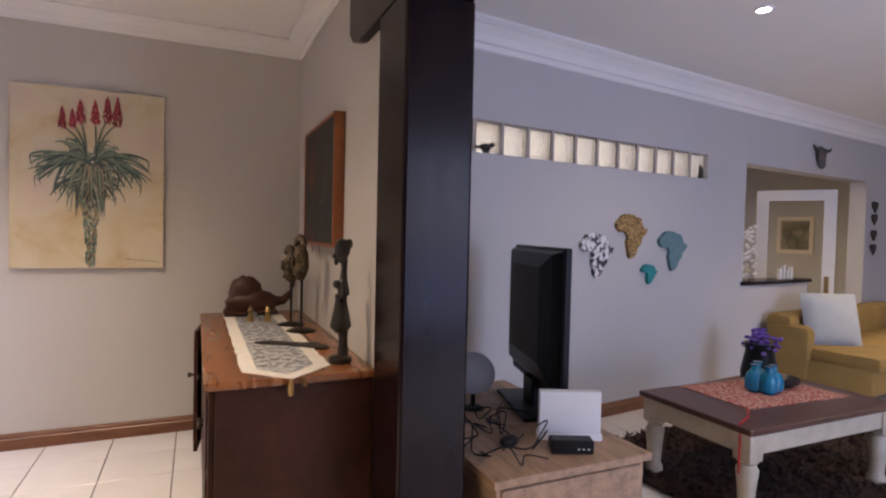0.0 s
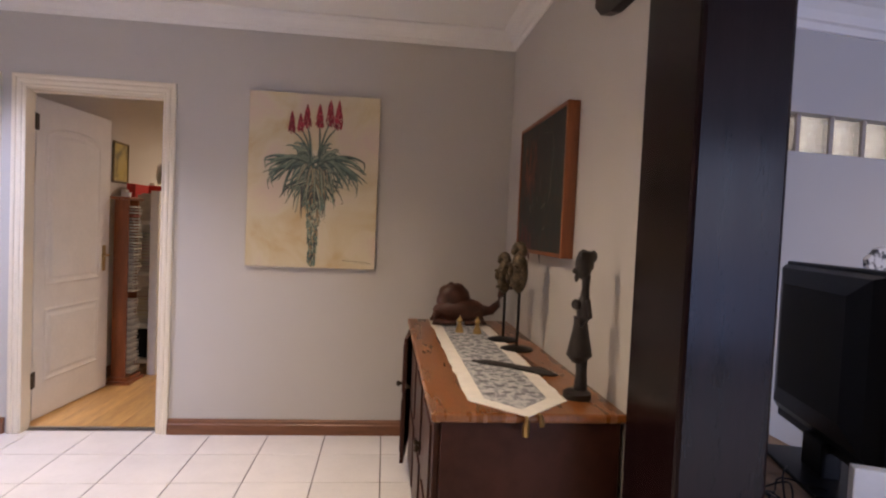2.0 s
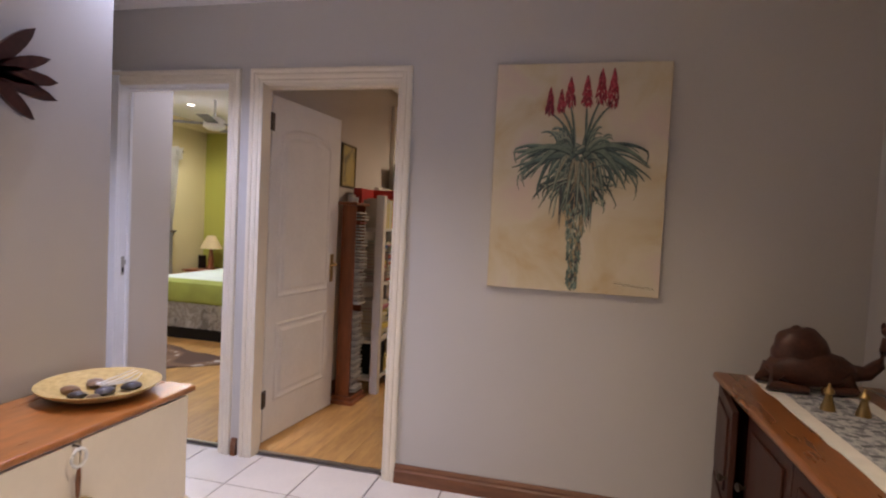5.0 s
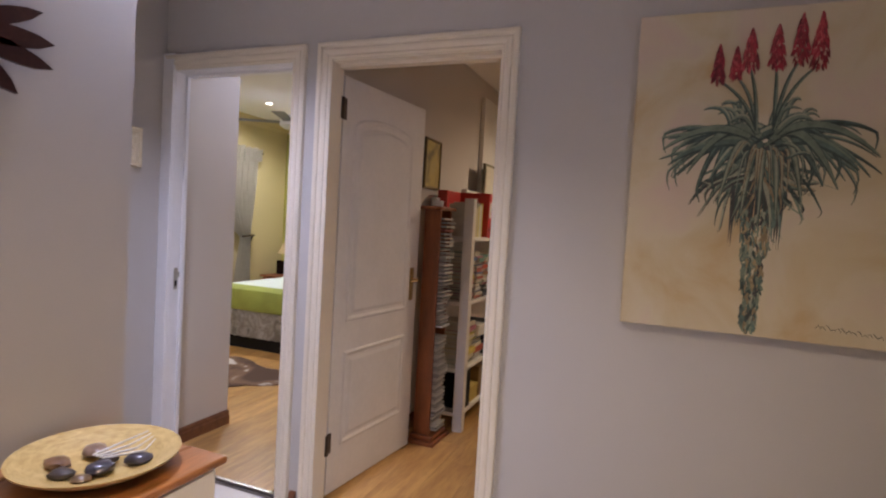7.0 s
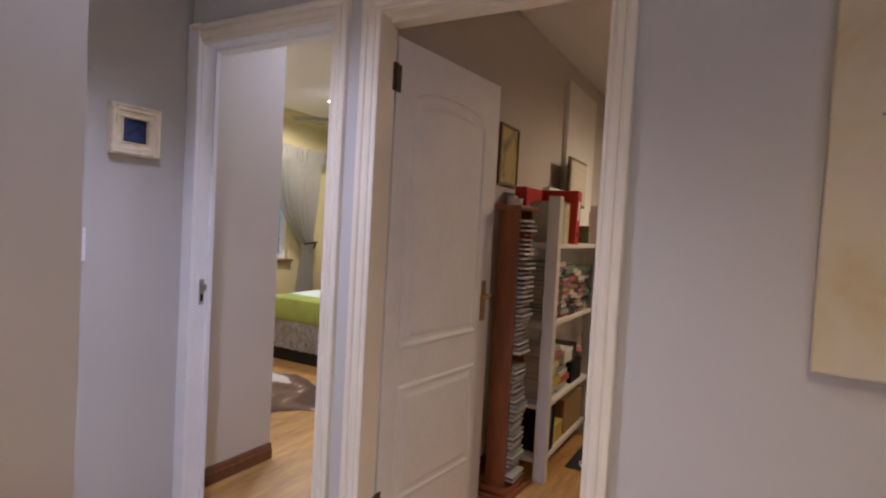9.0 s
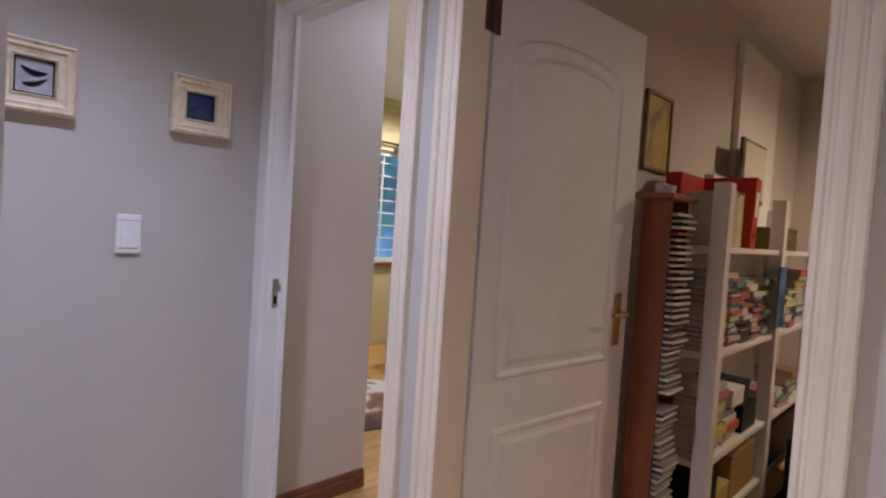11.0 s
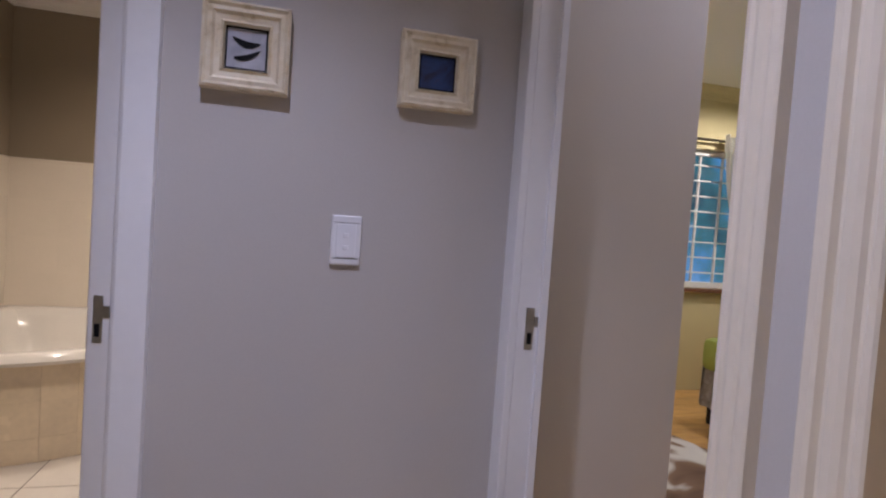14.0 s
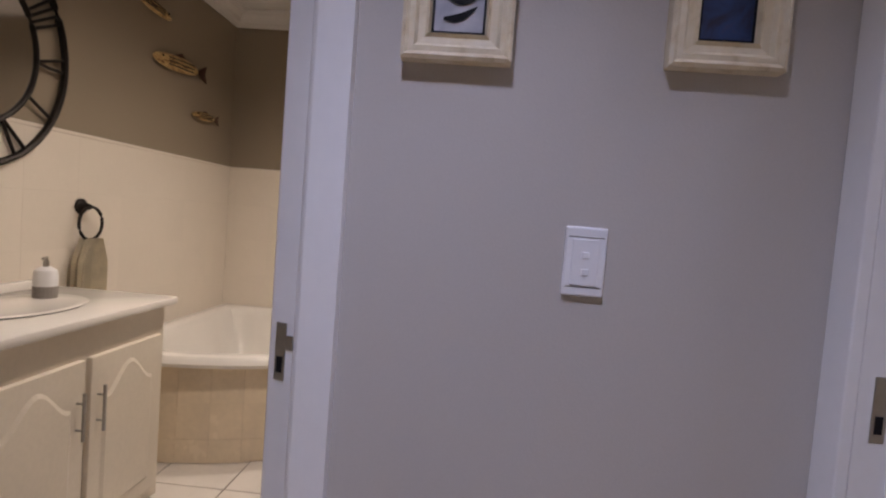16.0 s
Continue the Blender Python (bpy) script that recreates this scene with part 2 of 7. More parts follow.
def blob(rx, ry, rz, m=None, bm=None, rough=0.0, div=2):
    bm = bm or bmesh.new()
    vs = bmesh.ops.create_icosphere(bm, subdivisions=div, radius=1.0)["verts"]
    for v in vs:
        k = 1 + rough * noise.noise(v.co * 2.3 + Vector((rx * 90, ry * 70, rz * 50)))
        v.co = Vector((v.co.x * rx, v.co.y * ry, v.co.z * rz)) * k
    if m is not None:
        bmesh.ops.transform(bm, matrix=m, verts=vs)
    return bm


def prism(outline, z0, z1, m=None, bm=None):
    """A flat shape with thickness, from its outline in x and y."""
    bm = bm or bmesh.new()
    a = [bm.verts.new((x, y, z0)) for x, y in outline]
    b = [bm.verts.new((x, y, z1)) for x, y in outline]
    bm.faces.new(a[::-1])
    bm.faces.new(b)
    for i in range(len(a)):
        j = (i + 1) % len(a)
        bm.faces.new((a[i], a[j], b[j], b[i]))
    if m is not None:
        bmesh.ops.transform(bm, matrix=m, verts=a + b)
    return bm


def sweep(profile, p0, p1, out):
    """A moulding: profile points (away from the wall, up) drawn from p0 to p1; out points away from the wall."""
    bm = bmesh.new()
    out = Vector(out)
    ends = [[bm.verts.new(Vector(p) + out * a + Vector((0, 0, b))) for a, b in profile] for p in (p0, p1)]
    n = len(profile)
    for i in range(n):
        j = (i + 1) % n
        bm.faces.new((ends[0][i], ends[0][j], ends[1][j], ends[1][i]))
    bm.faces.new(ends[0][::-1])
    bm.faces.new(ends[1])
    return bm


def finish(name, bm, material, smooth=False, shift=None):
    bmesh.ops.recalc_face_normals(bm, faces=bm.faces[:])
    if shift is not None:
        bmesh.ops.translate(bm, verts=bm.verts[:], vec=-shift)
    me = bpy.data.meshes.new(name)
    bm.to_mesh(me)
    bm.free()
    me.materials.append(material)
    if smooth:
        for p in me.polygons:
            p.use_smooth = True
        me.set_sharp_from_angle(angle=radians(38))
    return new(name, me)


def struct(name, bm, material, label="", smooth=False):
    return tagged(finish(name, bm, material, smooth), label, kind="structure")


def thing(name, label, category, at, group=""):
    ob = new(name)
    ob.empty_display_size = 0.05
    ob.location = at
    OFF[ob] = Vector(at)
    return tagged(ob, label, category, group)


def part(name, bm, material, parent, label="", smooth=False):
    shift = OFF[parent]
    ob = finish(name, bm, material, smooth, shift)
    ob.parent = parent
    OFF[ob] = shift
    if label:
        ob["label"] = label
    return ob


def single(name, bm, material, label, category, group="", smooth=False):
    return tagged(finish(name, bm, material, smooth), label, category, group)


# ---- structure ----
YN, XW, XE, XD, CEIL = 3.80, -3.17, 0.70, -2.30, 2.57
DH = 2.04
D1, D2, D3 = (-2.182, -1.420), (-3.10, -2.390), (1.98, 2.795)


def wall(name, boxes, material, label=""):
    bm = bmesh.new()
    for b in boxes:
        box(bm, *b)
    return struct(name, bm, material, label)


TOP = CEIL + 0.05
wall("wall_north", [(-3.14 - 0.30, -3.14, YN, 3.876, 0, TOP), (-2.360, -2.226, YN, 3.94, 0, TOP), (-1.390, 0.85, YN, 3.94, 0, TOP),
                    (-3.14, -2.360, YN, 3.94, DH + 0.03, TOP), (-2.226, -1.390, YN, 3.94, DH + 0.03, TOP)], M_WALL, "painted grey plaster wall with two doorways")
wall("wall_west", [(-3.30, XW, 2.915, YN, 0, TOP), (-3.30, XW, 1.6, D3[0] - 0.03, 0, TOP), (-3.30, XW, D3[0] - 0.03, 2.915, DH + 0.03, TOP)], M_WALL,
     "painted grey plaster wall beside the bathroom doorway")
wall("wall_dresser", [(-2.37, XD, -2.5, 2.93, 0, TOP)], M_WALL, "painted grey plaster wall end behind the dresser")
wall("wall_lobby", [(XW, -2.37, 1.6, 1.72, 0, TOP)], M_WALL)
wall("wall_east", [(XE, 0.85, 1.90, YN, 0, TOP)], M_WALL, "painted grey plaster wall behind the sideboard")
# unseen closing wall, its opening assumed to let the daylight in
wall("wall_south", [(-2.42, 1.9, -2.64, -2.5, 0, TOP), (4.5, 8.2, -2.64, -2.5, 0, TOP), (1.9, 4.5, -2.64, -2.5, 2.3, TOP)], M_LIVWALL)
wall("wall_east_living", [(8.06, 8.2, -2.5, 6.4, 0, TOP)], M_LIVWALL)
struct("ceiling", cube(-2.42, 8.2, -2.64, YN, CEIL, TOP), M_CEIL)
struct("ceiling_lobby", cube(-3.30, -2.42, 1.6, YN, CEIL, TOP), M_CEIL)

COVE = [(0, 0), (0.012, 0), (0.02, 0.02), (0.032, 0.024), (0.045, 0.05), (0.07, 0.075), (0.085, 0.08), (0.10, 0.09), (0.10, 0.10), (0, 0.10)]
zc = CEIL - 0.10
for i, (a, b, o) in enumerate([((XW, YN, zc), (XE, YN, zc), (0, -1, 0)), ((XE, 1.9, zc), (XE, YN, zc), (-1, 0, 0)), ((XD, -2.5, zc), (XD, 2.93, zc), (1, 0, 0)),
                              ((XW, 1.72, zc), (XW, YN, zc), (1, 0, 0))]):
    struct("cornice", sweep(COVE, a, b, o), M_CORNICE)
SKIRT = [(0, 0), (0.022, 0), (0.022, 0.062), (0.016, 0.070), (0.016, 0.082), (0.009, 0.094), (0, 0.094)]
for a, b, o in [((-1.35, YN, 0), (XE, YN, 0), (0, -1, 0)), ((XE, 1.9, 0), (XE, YN, 0), (-1, 0, 0)), ((XD, -2.4, 0), (XD, 2.93, 0), (1, 0, 0)),
                ((XW, 2.925, 0), (XW, YN - 0.03, 0), (1, 0, 0)), ((-2.305, YN, 0), (-2.275, YN, 0), (0, -1, 0))]:
    struct("baseboard", sweep(SKIRT, a, b, o), M_SKIRT, "reddish-brown stained wooden skirting board")

# architraves and linings of the doorways
ARCH = [(0.0, 0.0), (0.010, 0.0), (0.013, 0.003), (0.014, 0.010), (0.011, 0.014), (0.011, 0.018), (0.016, 0.022), (0.019, 0.030), (0.018, 0.040), (0.014, 0.044),
        (0.014, 0.048), (0.022, 0.052), (0.024, 0.058), (0.023, 0.068), (0.020, 0.072), (0.0, 0.072)]


def architrave(name, x0, x1, top, material, left=True):
    """Moulded casing about an opening x0..x1, mitred, standing off the wall towards -y."""
    bm = bmesh.new()
    ring = [(x0, 0.0, -1), (x0, top, -1), (x1, top, 1), (x1, 0.0, 1)]
    rows = []
    for k, (x, z, s) in enumerate(ring):
        up = 1 if k in (1, 2) else 0
        rows.append([bm.verts.new((x + s * w, YN - h, z + up * w)) for h, w in ARCH])
    n = len(ARCH)
    for a, b in list(zip(rows, rows[1:]))[0 if left else 1:]:
        for i in range(n):
            j = (i + 1) % n
            bm.faces.new((a[i], a[j], b[j], b[i]))
    bm.faces.new(rows[0] if left else rows[1])
    bm.faces.new(rows[-1][::-1])
    for v in [v for v in bm.verts if not v.link_faces]:
        bm.verts.remove(v)
    return struct(name, bm, material, "cream-painted moulded wooden door casing")


architrave("trim_study_door", D1[0], D1[1], DH + 0.005, M_CREAM)
architrave("trim_bedroom_door", D2[0] + 0.01, D2[1], DH + 0.005, M_CREAM, left=False)


def lining(name, x0, x1, y0, y1, stop, material, near=None, rebate=0.0):
    """Timber about the passage of a doorway; a rebate sets the hinge side back where the leaf folds in."""
    bm = bmesh.new()
    for a, b, end in ((x0 - 0.03 - rebate * 0.4, x0, stop + 0.02 if rebate else near or y1), (x1, x1 + 0.03, y1)):
        box(bm, a, b, y0, end, 0, DH)
    if rebate:
        box(bm, x0 - 0.03 - rebate * 0.4, x0 - rebate, stop + 0.02, y1, 0, DH)
    box(bm, x0 - 0.03, x1 + 0.03, y0, y1, DH, DH + 0.03)
    for a, b, end in ((x0, x0 + 0.012, near or y1), (x1 - 0.012, x1, y1))[1 if rebate else 0:]:
        box(bm, a, b, stop, min(stop + 0.03, end), 0, DH - 0.012)
    box(bm, x0, x1, stop, stop + 0.03, DH - 0.012, DH)
    return struct(name, bm, material, "painted timber door lining")


lining("frame_study_door", *D1, YN, 3.942, 3.855, M_CREAM, rebate=0.036)
lining("frame_bedroom_door", *D2, YN, 3.94, 3.858, M_JAMB, 3.877)
# plain flat casing in the corner beside the bedroom door, and round the bathroom door
struct("trim_bedroom_door_side", cube(XW + 0.001, D2[0], YN - 0.022, YN, 0, DH + 0.085, 0.003), M_JAMB, "flat white-painted door casing in the corner")
bm = bmesh.new()
box(bm, XW, XW + 0.016, D3[0] - 0.12, D3[0], 0, DH + 0.11, 0.003)
box(bm, XW, XW + 0.016, D3[0], 2.883, DH, DH + 0.11, 0.003)
prism([(-3.30, 2.777), (-3.200, 2.777), (-3.188, 2.783), (-3.171, 2.832), (-3.156, 2.839), (-3.152, 2.846), (-3.152, 2.912), (-3.168, 2.915), (-3.30, 2.915)], 0, DH + 0.11, None, bm)
struct("trim_bathroom_door", bm, M_JAMB, "white-painted bathroom door frame with a splayed reveal")
bm = bmesh.new()
box(bm, -3.30, XW, D3[0] - 0.03, D3[0], 0, DH)
box(bm, -3.30, XW, D3[0] - 0.03, 2.777, DH, DH + 0.03)
struct("frame_bathroom_door", bm, M_JAMB, "white-painted bathroom door lining")

# post and beam between hall and living room
post = thing("timber_post", "dark-stained square timber post carrying a heavy ceiling beam", "post", (0.785, 1.74, 0))
part("post", cube(0.66, 0.91, 1.60, 1.895, 0, 2.10, 0.012), M_POST, post)
beam_bm = prism([(-2.49, 2.10), (2.18, 2.10), (2.27, 2.12), (2.33, 2.17), (2.33, 2.565), (-2.49, 2.565)], 0.66, 0.905, Matrix(((0, 0, 1, 0), (1, 0, 0, 0), (0, 1, 0, 0), (0, 0, 0, 1))))
part("beam", beam_bm, M_POST, post)

# living room wall, turned seven and a half degrees from the hall
LIV = pose(0.75, 2.788, 0, 0, 0, 7.5)
HATCH = (3.77, 6.15)
bm = bmesh.new()
for b in ((0.1, 0.62, 0, 0.16, 0, TOP), (0.62, 3.2, 0, 0.16, 0, 1.805), (0.62, 3.2, 0, 0.16, 2.005, TOP), (3.2, HATCH[0], 0, 0.16, 0, TOP),
          (HATCH[0], HATCH[1], 0, 0.16, 1.985, TOP), (HATCH[0], 4.93, 0, 0.16, 0, 0.90), (HATCH[1], 7.4, 0, 0.16, 0, TOP)):
    box(bm, *b, m=LIV)
struct("wall_living", bm, M_LIVWALL, "pale grey plaster wall with glass bricks and a serving hatch")
out = LIV.to_3x3() @ Vector((0, -1, 0))
struct("cornice", sweep([(a * 1.5, b * 1.5) for a, b in COVE], LIV @ Vector((0.1, 0, CEIL - 0.15)), LIV @ Vector((7.4, 0, CEIL - 0.15)), out), M_CORNICE)
struct("baseboard", sweep(SKIRT, LIV @ Vector((0.1, 0, 0)), LIV @ Vector((4.93, 0, 0)), out), M_SKIRT)
struct("hatch_sill", cube(HATCH[0] - 0.03, 4.96, -0.03, 0.20, 0.90, 0.935, 0.006, LIV), M_POST, "dark wooden serving hatch sill")

# study, bedroom passage and bedroom
wall("wall_study_west", [(-2.36, -2.27, 3.94, 8.17, 0, TOP)], M_STUDY)
wall("wall_study_north", [(-2.27, 1.3, 7.6, 7.72, 0, TOP)], M_STUDY)
wall("wall_study_east", [(1.2, 1.32, 3.94, 7.6, 0, TOP)], M_STUDY)
struct("ceiling_study", cube(-2.27, 1.32, 3.94, 7.72, CEIL, TOP), M_CEIL)
wall("wall_passage", [(-3.43, -3.31, 3.876, 4.465, 0, TOP)], M_PASSAGE, "cream-painted passage wall")
wall("wall_bedroom_south", [(-5.9, -3.43, 4.345, 4.465, 0, TOP)], M_PASSAGE)
WIN = (5.85, 6.98, 0.88, 2.06)
wall("wall_bedroom_west", [(-5.90, -5.75, 4.465, WIN[0], 0, TOP), (-5.90, -5.75, WIN[1], 8.17, 0, TOP), (-5.90, -5.75, WIN[0], WIN[1], 0, WIN[2]), (-5.90, -5.75, WIN[0], WIN[1], WIN[3], TOP)], M_BEDWALL,
     "cream-yellow bedroom wall round a window")
wall("wall_bedroom_north", [(-5.75, -2.36, 8.05, 8.17, 0, TOP)], M_LIME, "lime green feature wall behind the bed")
struct("ceiling_bedroom", cube(-5.90, -2.36, 3.94, 8.17, CEIL, TOP), M_CEIL)
struct("baseboard", sweep(SKIRT, (-3.31, 3.88, 0), (-3.31, 4.465, 0), (1, 0, 0)), M_SKIRT)
struct("baseboard", sweep(SKIRT, (-2.27, 3.95, 0), (-2.27, 7.6, 0), (1, 0, 0)), M_SKIRT)
struct("cornice", sweep(COVE, (-5.75, 4.53, zc), (-5.75, 8.05, zc), (1, 0, 0)), M_BEDWALL)
struct("cornice", sweep(COVE, (-5.75, 8.05, zc), (-2.36, 8.05, zc), (0, -1, 0)), M_BEDWALL)

# bathroom
XB, YB, DADO = -6.05, 1.35, 1.50
wall("wall_bathroom_south", [(XB - 0.12, -3.30, YB - 0.12, YB, 0, TOP)], M_TAUPE, "taupe-painted bathroom wall above pale tiles")
wall("wall_bathroom_west", [(XB - 0.12, XB, YB, 4.40, 0, TOP)], M_TAUPE)
wall("wall_bathroom_north", [(XB, -3.44, 4.28, 4.40, 0, TOP)], M_TAUPE)
wall("wall_bathroom_east", [(-3.56, -3.435, 3.94, 4.28, 0, TOP), (-3.43, -3.30, YB, 1.6, 0, TOP)], M_TAUPE)
struct("ceiling_bathroom", cube(XB - 0.12, -3.30, YB - 0.12, 4.40, CEIL + 0.03, TOP + 0.03), M_CEIL)
struct("cornice", sweep(COVE, (XB, YB, zc + 0.03), (-3.30, YB, zc + 0.03), (0, 1, 0)), M_CORNICE)
struct("cornice", sweep(COVE, (XB, YB, zc + 0.03), (XB, 4.28, zc + 0.03), (1, 0, 0)), M_CORNICE)

# room behind the serving hatch
wall("wall_back_room", [(1.33, 8.06, 6.3, 6.42, 0, TOP), (1.33, 1.45, 3.94, 6.3, 0, TOP)], M_PASSAGE)
struct("ceiling_back_room", cube(1.33, 8.2, YN, 6.42, CEIL, TOP), M_CEIL)

# ---- lamps in the ceilings, known fittings and added fill ----
for x, y, power in DOWN:
    fit = thing("downlight", "round white lit ceiling downlight, many of them added as fill", "downlight", (x, y, CEIL), "ceiling downlights")
    h = CEIL + (0.03 if x < -3.3 and y < 4.0 else 0)
    ring = lathe([(0.036, h - 0.001), (0.050, h - 0.001), (0.048, h - 0.010), (0.036, h - 0.010)], 24, Matrix.Translation((x, y, 0)), capped=False)
    part("ring", ring, M_PLAST, fit)
    part("bulb", lathe([(0.034, h - 0.002), (0.034, h - 0.006)], 20, Matrix.Translation((x, y, 0))), M_BULB, fit)
    lamp("downlight_lamp", "SPOT", look((x, y, h - 0.03), (x, y + 0.001, 0)), power, NEUTRAL if -3.1 < x < -2.0 else SOFT if x < -3.1 and y < 3.9 else PALE if x < -3.1 else WARM, cone=166 if y > 3.9 and -2.2 < x < 0 else 148 if x < -3.3 and y < 3.9 else 168 if y > 3.9 else 117 if -3.1 < x < -2.0 else 130, blend=0.6 if y > 3.9 and -2.2 < x < 0 else 0.5 if y > 3.9 else 1.0, radius=0.05)

# ---- hall ----


def panel_door():
    """Study door leaf standing open: two fielded panels, the upper one arched, hinges and a brass handle."""
    hinge, free = Vector((-2.224, 3.950, 0)), Vector((-2.150, 4.732, 0))
    d = thing("door_1", "white moulded panel door standing open into the study", "door", hinge)
    length, thick = (free - hinge).length, 0.036
    ang = math.degrees(math.atan2(free.y - hinge.y, free.x - hinge.x))
    m = pose(hinge.x, hinge.y, 0, 0, 0, ang)
    bm = cube(0.012, length, 0, thick, 0.012, 2.025, 0.003, m)
    part("leaf", bm, M_WHITE, d)
    for z0, z1, arch in ((0.235, 0.705, 0.0), (0.85, 1.80, 0.07)):
        outline = [(0.10, z0), (length - 0.12, z0), (length - 0.12, z1)]
        if arch:
            outline += [((length - 0.02) / 2 + (length / 2 - 0.11) * math.cos(a), z1 + arch * math.sin(a)) for a in (math.pi * k / 14 for k in range(1, 14))]
        outline += [(0.10, z1)]
        cx, cz = length / 2, (z0 + z1) / 2
        bm = bmesh.new()
        rings = []
        for s, h in ((0.0, 0.0), (0.008, 0.007), (0.016, 0.007), (0.026, 0.001), (0.040, 0.001), (0.056, 0.008), (0.08, 0.008)):
            ring = []
            for x, z in outline:
                kx = (x - cx) * (1 - 2 * s / (length - 0.24)) + cx
                kz = (z - cz) * (1 - 2 * s / (z1 - z0)) + cz
                ring.append(bm.verts.new(m @ Vector((kx, -0.0005 - h, kz))))
            rings.append(ring)
        for a, b in zip(rings, rings[1:]):
            for i in range(len(a)):
                j = (i + 1) % len(a)
                bm.faces.new((a[i], a[j], b[j], b[i]))
        bm.faces.new(rings[-1])
        part("panel", bm, M_WHITE, d)
    for z in (0.218, 1.82):
        bm = lathe([(0.008, z), (0.008, z + 0.1)], 12, Matrix.Translation((-2.216, 3.945, 0)))
        box(bm, -2.218, -2.2155, 3.905, 3.942, z, z + 0.1)
        box(bm, 0.003, 0.034, -0.0025, 0.0, z, z + 0.1, m=m)
        part("hinge", bm, M_HINGE, d, "tarnished steel butt hinge")
    plate = part("handle_plate", cube(length - 0.085, length - 0.048, -0.006, 0, 0.90, 1.09, 0.002, m), M_BRASS, d, "brass lever handle plate")
    grip = tube([m @ Vector((length - 0.066, -0.004, 1.02)), m @ Vector((length - 0.066, -0.045, 1.02)), m @ Vector((length - 0.075, -0.05, 1.02)), m @ Vector((length - 0.165, -0.05, 1.018))],
                [0.009, 0.008, 0.008, 0.007], 8)
    part("lever", grip, M_BRASS, plate)


panel_door()


def strike(name, m):
    s = thing(name, "steel lock strike plate let into a white door jamb", "strike plate", m.translation)
    part("plate", cube(-0.012, 0.012, -0.002, 0.0, -0.055, 0.055, 0.001, m), M_STEEL, s)
    part("lip", cube(0.012, 0.028, -0.003, 0.006, 0.005, 0.032, 0.001, m), M_STEEL, s)
    # no hole is cut: a black block stands for the shade inside it
    part("bolt_hole", cube(-0.006, 0.006, -0.0035, -0.002, -0.04, -0.01, 0, m), M_BLACK, s)


strike("strike_plate", pose(D2[0], 3.835, 1.0, 0, 0, 90))
strike("strike_plate", pose(-3.1795, 2.8060, 0.985, 0, 0, 70.9))


def light_switch():
    s = thing("light_switch", "white two-lever light switch plate on the grey wall", "light switch", (XW, 3.352, 1.2))
    part("plate", cube(XW, XW + 0.011, 3.315, 3.389, 1.138, 1.262, 0.004), M_PLAST, s)
    part("module", cube(XW + 0.011, XW + 0.0135, 3.328, 3.376, 1.158, 1.24, 0.001), M_PLAST, s)
    # dark strips paint the shade in the gaps above and below the module
    for z in (1.154, 1.243):
        part("seam", cube(XW + 0.0108, XW + 0.0114, 3.321, 3.383, z, z + 0.0014), M_HINGE, s)
    for z in (1.182, 1.212):
        part("lever", cube(XW + 0.013, XW + 0.0165, 3.3455, 3.3585, z - 0.0055, z + 0.0055, 0.0015), M_PLAST, s)


light_switch()


def small_frame(y0, y1, z0, z1, art, strokes, words):
    f = thing("framed_picture", words, "picture frame", (XW, (y0 + y1) / 2, z0), "small frames above the switch")
    iy, iz = 0.05, 0.048
    prof = [(0.0, 0.0), (0.030, 0.0), (0.034, 0.006), (0.028, 0.013), (0.030, 0.022), (0.022, 0.028), (0.020, 0.040), (0.026, 0.046), (0.012, 0.050), (0.0, 0.050)]
    corners = [((y0, z0), (1, 1)), ((y1, z0), (-1, 1)), ((y1, z1), (-1, -1)), ((y0, z1), (1, -1))]
    for k in range(4):
        bm = bmesh.new()
        rows = []
        for (y, z), (sy, sz) in (corners[k], corners[(k + 1) % 4]):
            rows.append([bm.verts.new((XW + h, y + sy * w, z + sz * w)) for h, w in prof])
        for i in range(len(prof)):
            j = (i + 1) % len(prof)
            bm.faces.new((rows[0][i], rows[0][j], rows[1][j], rows[1][i]))
        bm.faces.new(rows[0])
        bm.faces.new(rows[1][::-1])
        part("rail", bm, blotch("distressed_cream_wood", [(0.25, (0.45, 0.35, 0.20)), (0.42, (0.70, 0.60, 0.42)), (0.7, (0.76, 0.68, 0.52))], 9, 0.6, (3, 3, 3)), f)
    pic = part("picture", cube(XW + 0.004, XW + 0.010, y0 + 0.045, y1 - 0.045, z0 + 0.045, z1 - 0.045), art, f)
    for a, b, c, d in ((y0 + 0.05, y0 + 0.054, z0 + 0.05, z1 - 0.05), (y1 - 0.054, y1 - 0.05, z0 + 0.05, z1 - 0.05), (y0 + 0.054, y1 - 0.054, z0 + 0.05, z0 + 0.054), (y0 + 0.054, y1 - 0.054, z1 - 0.054, z1 - 0.05)):
        part("print_border", cube(XW + 0.010, XW + 0.0122, a, b, c, d), M_BLACK, pic)
    cy, cz, r = (y0 + y1) / 2, (z0 + z1) / 2, (y1 - y0) / 2 - 0.055
    for pts in strokes:
        bm = bmesh.new()
        n = 10
        up, lo = [], []
        for i in range(n + 1):
            u = i / n
            x = pts[0] + (pts[2] - pts[0]) * u
            z = pts[1] + (pts[3] - pts[1]) * u - pts[5] * math.sin(math.pi * u)
            w = pts[4] * math.sin(math.pi * min(1, u * 0.95 + 0.05)) ** 0.7 + 0.01
            up.append((x, z + w))
            lo.append((x, z - w))
        vs = [bm.verts.new((XW + 0.0125, cy + r * x, cz + r * z)) for x, z in up + lo[::-1]]
        bm.faces.new(vs)
        part("printed_shape", bm, M_BLACK, pic)


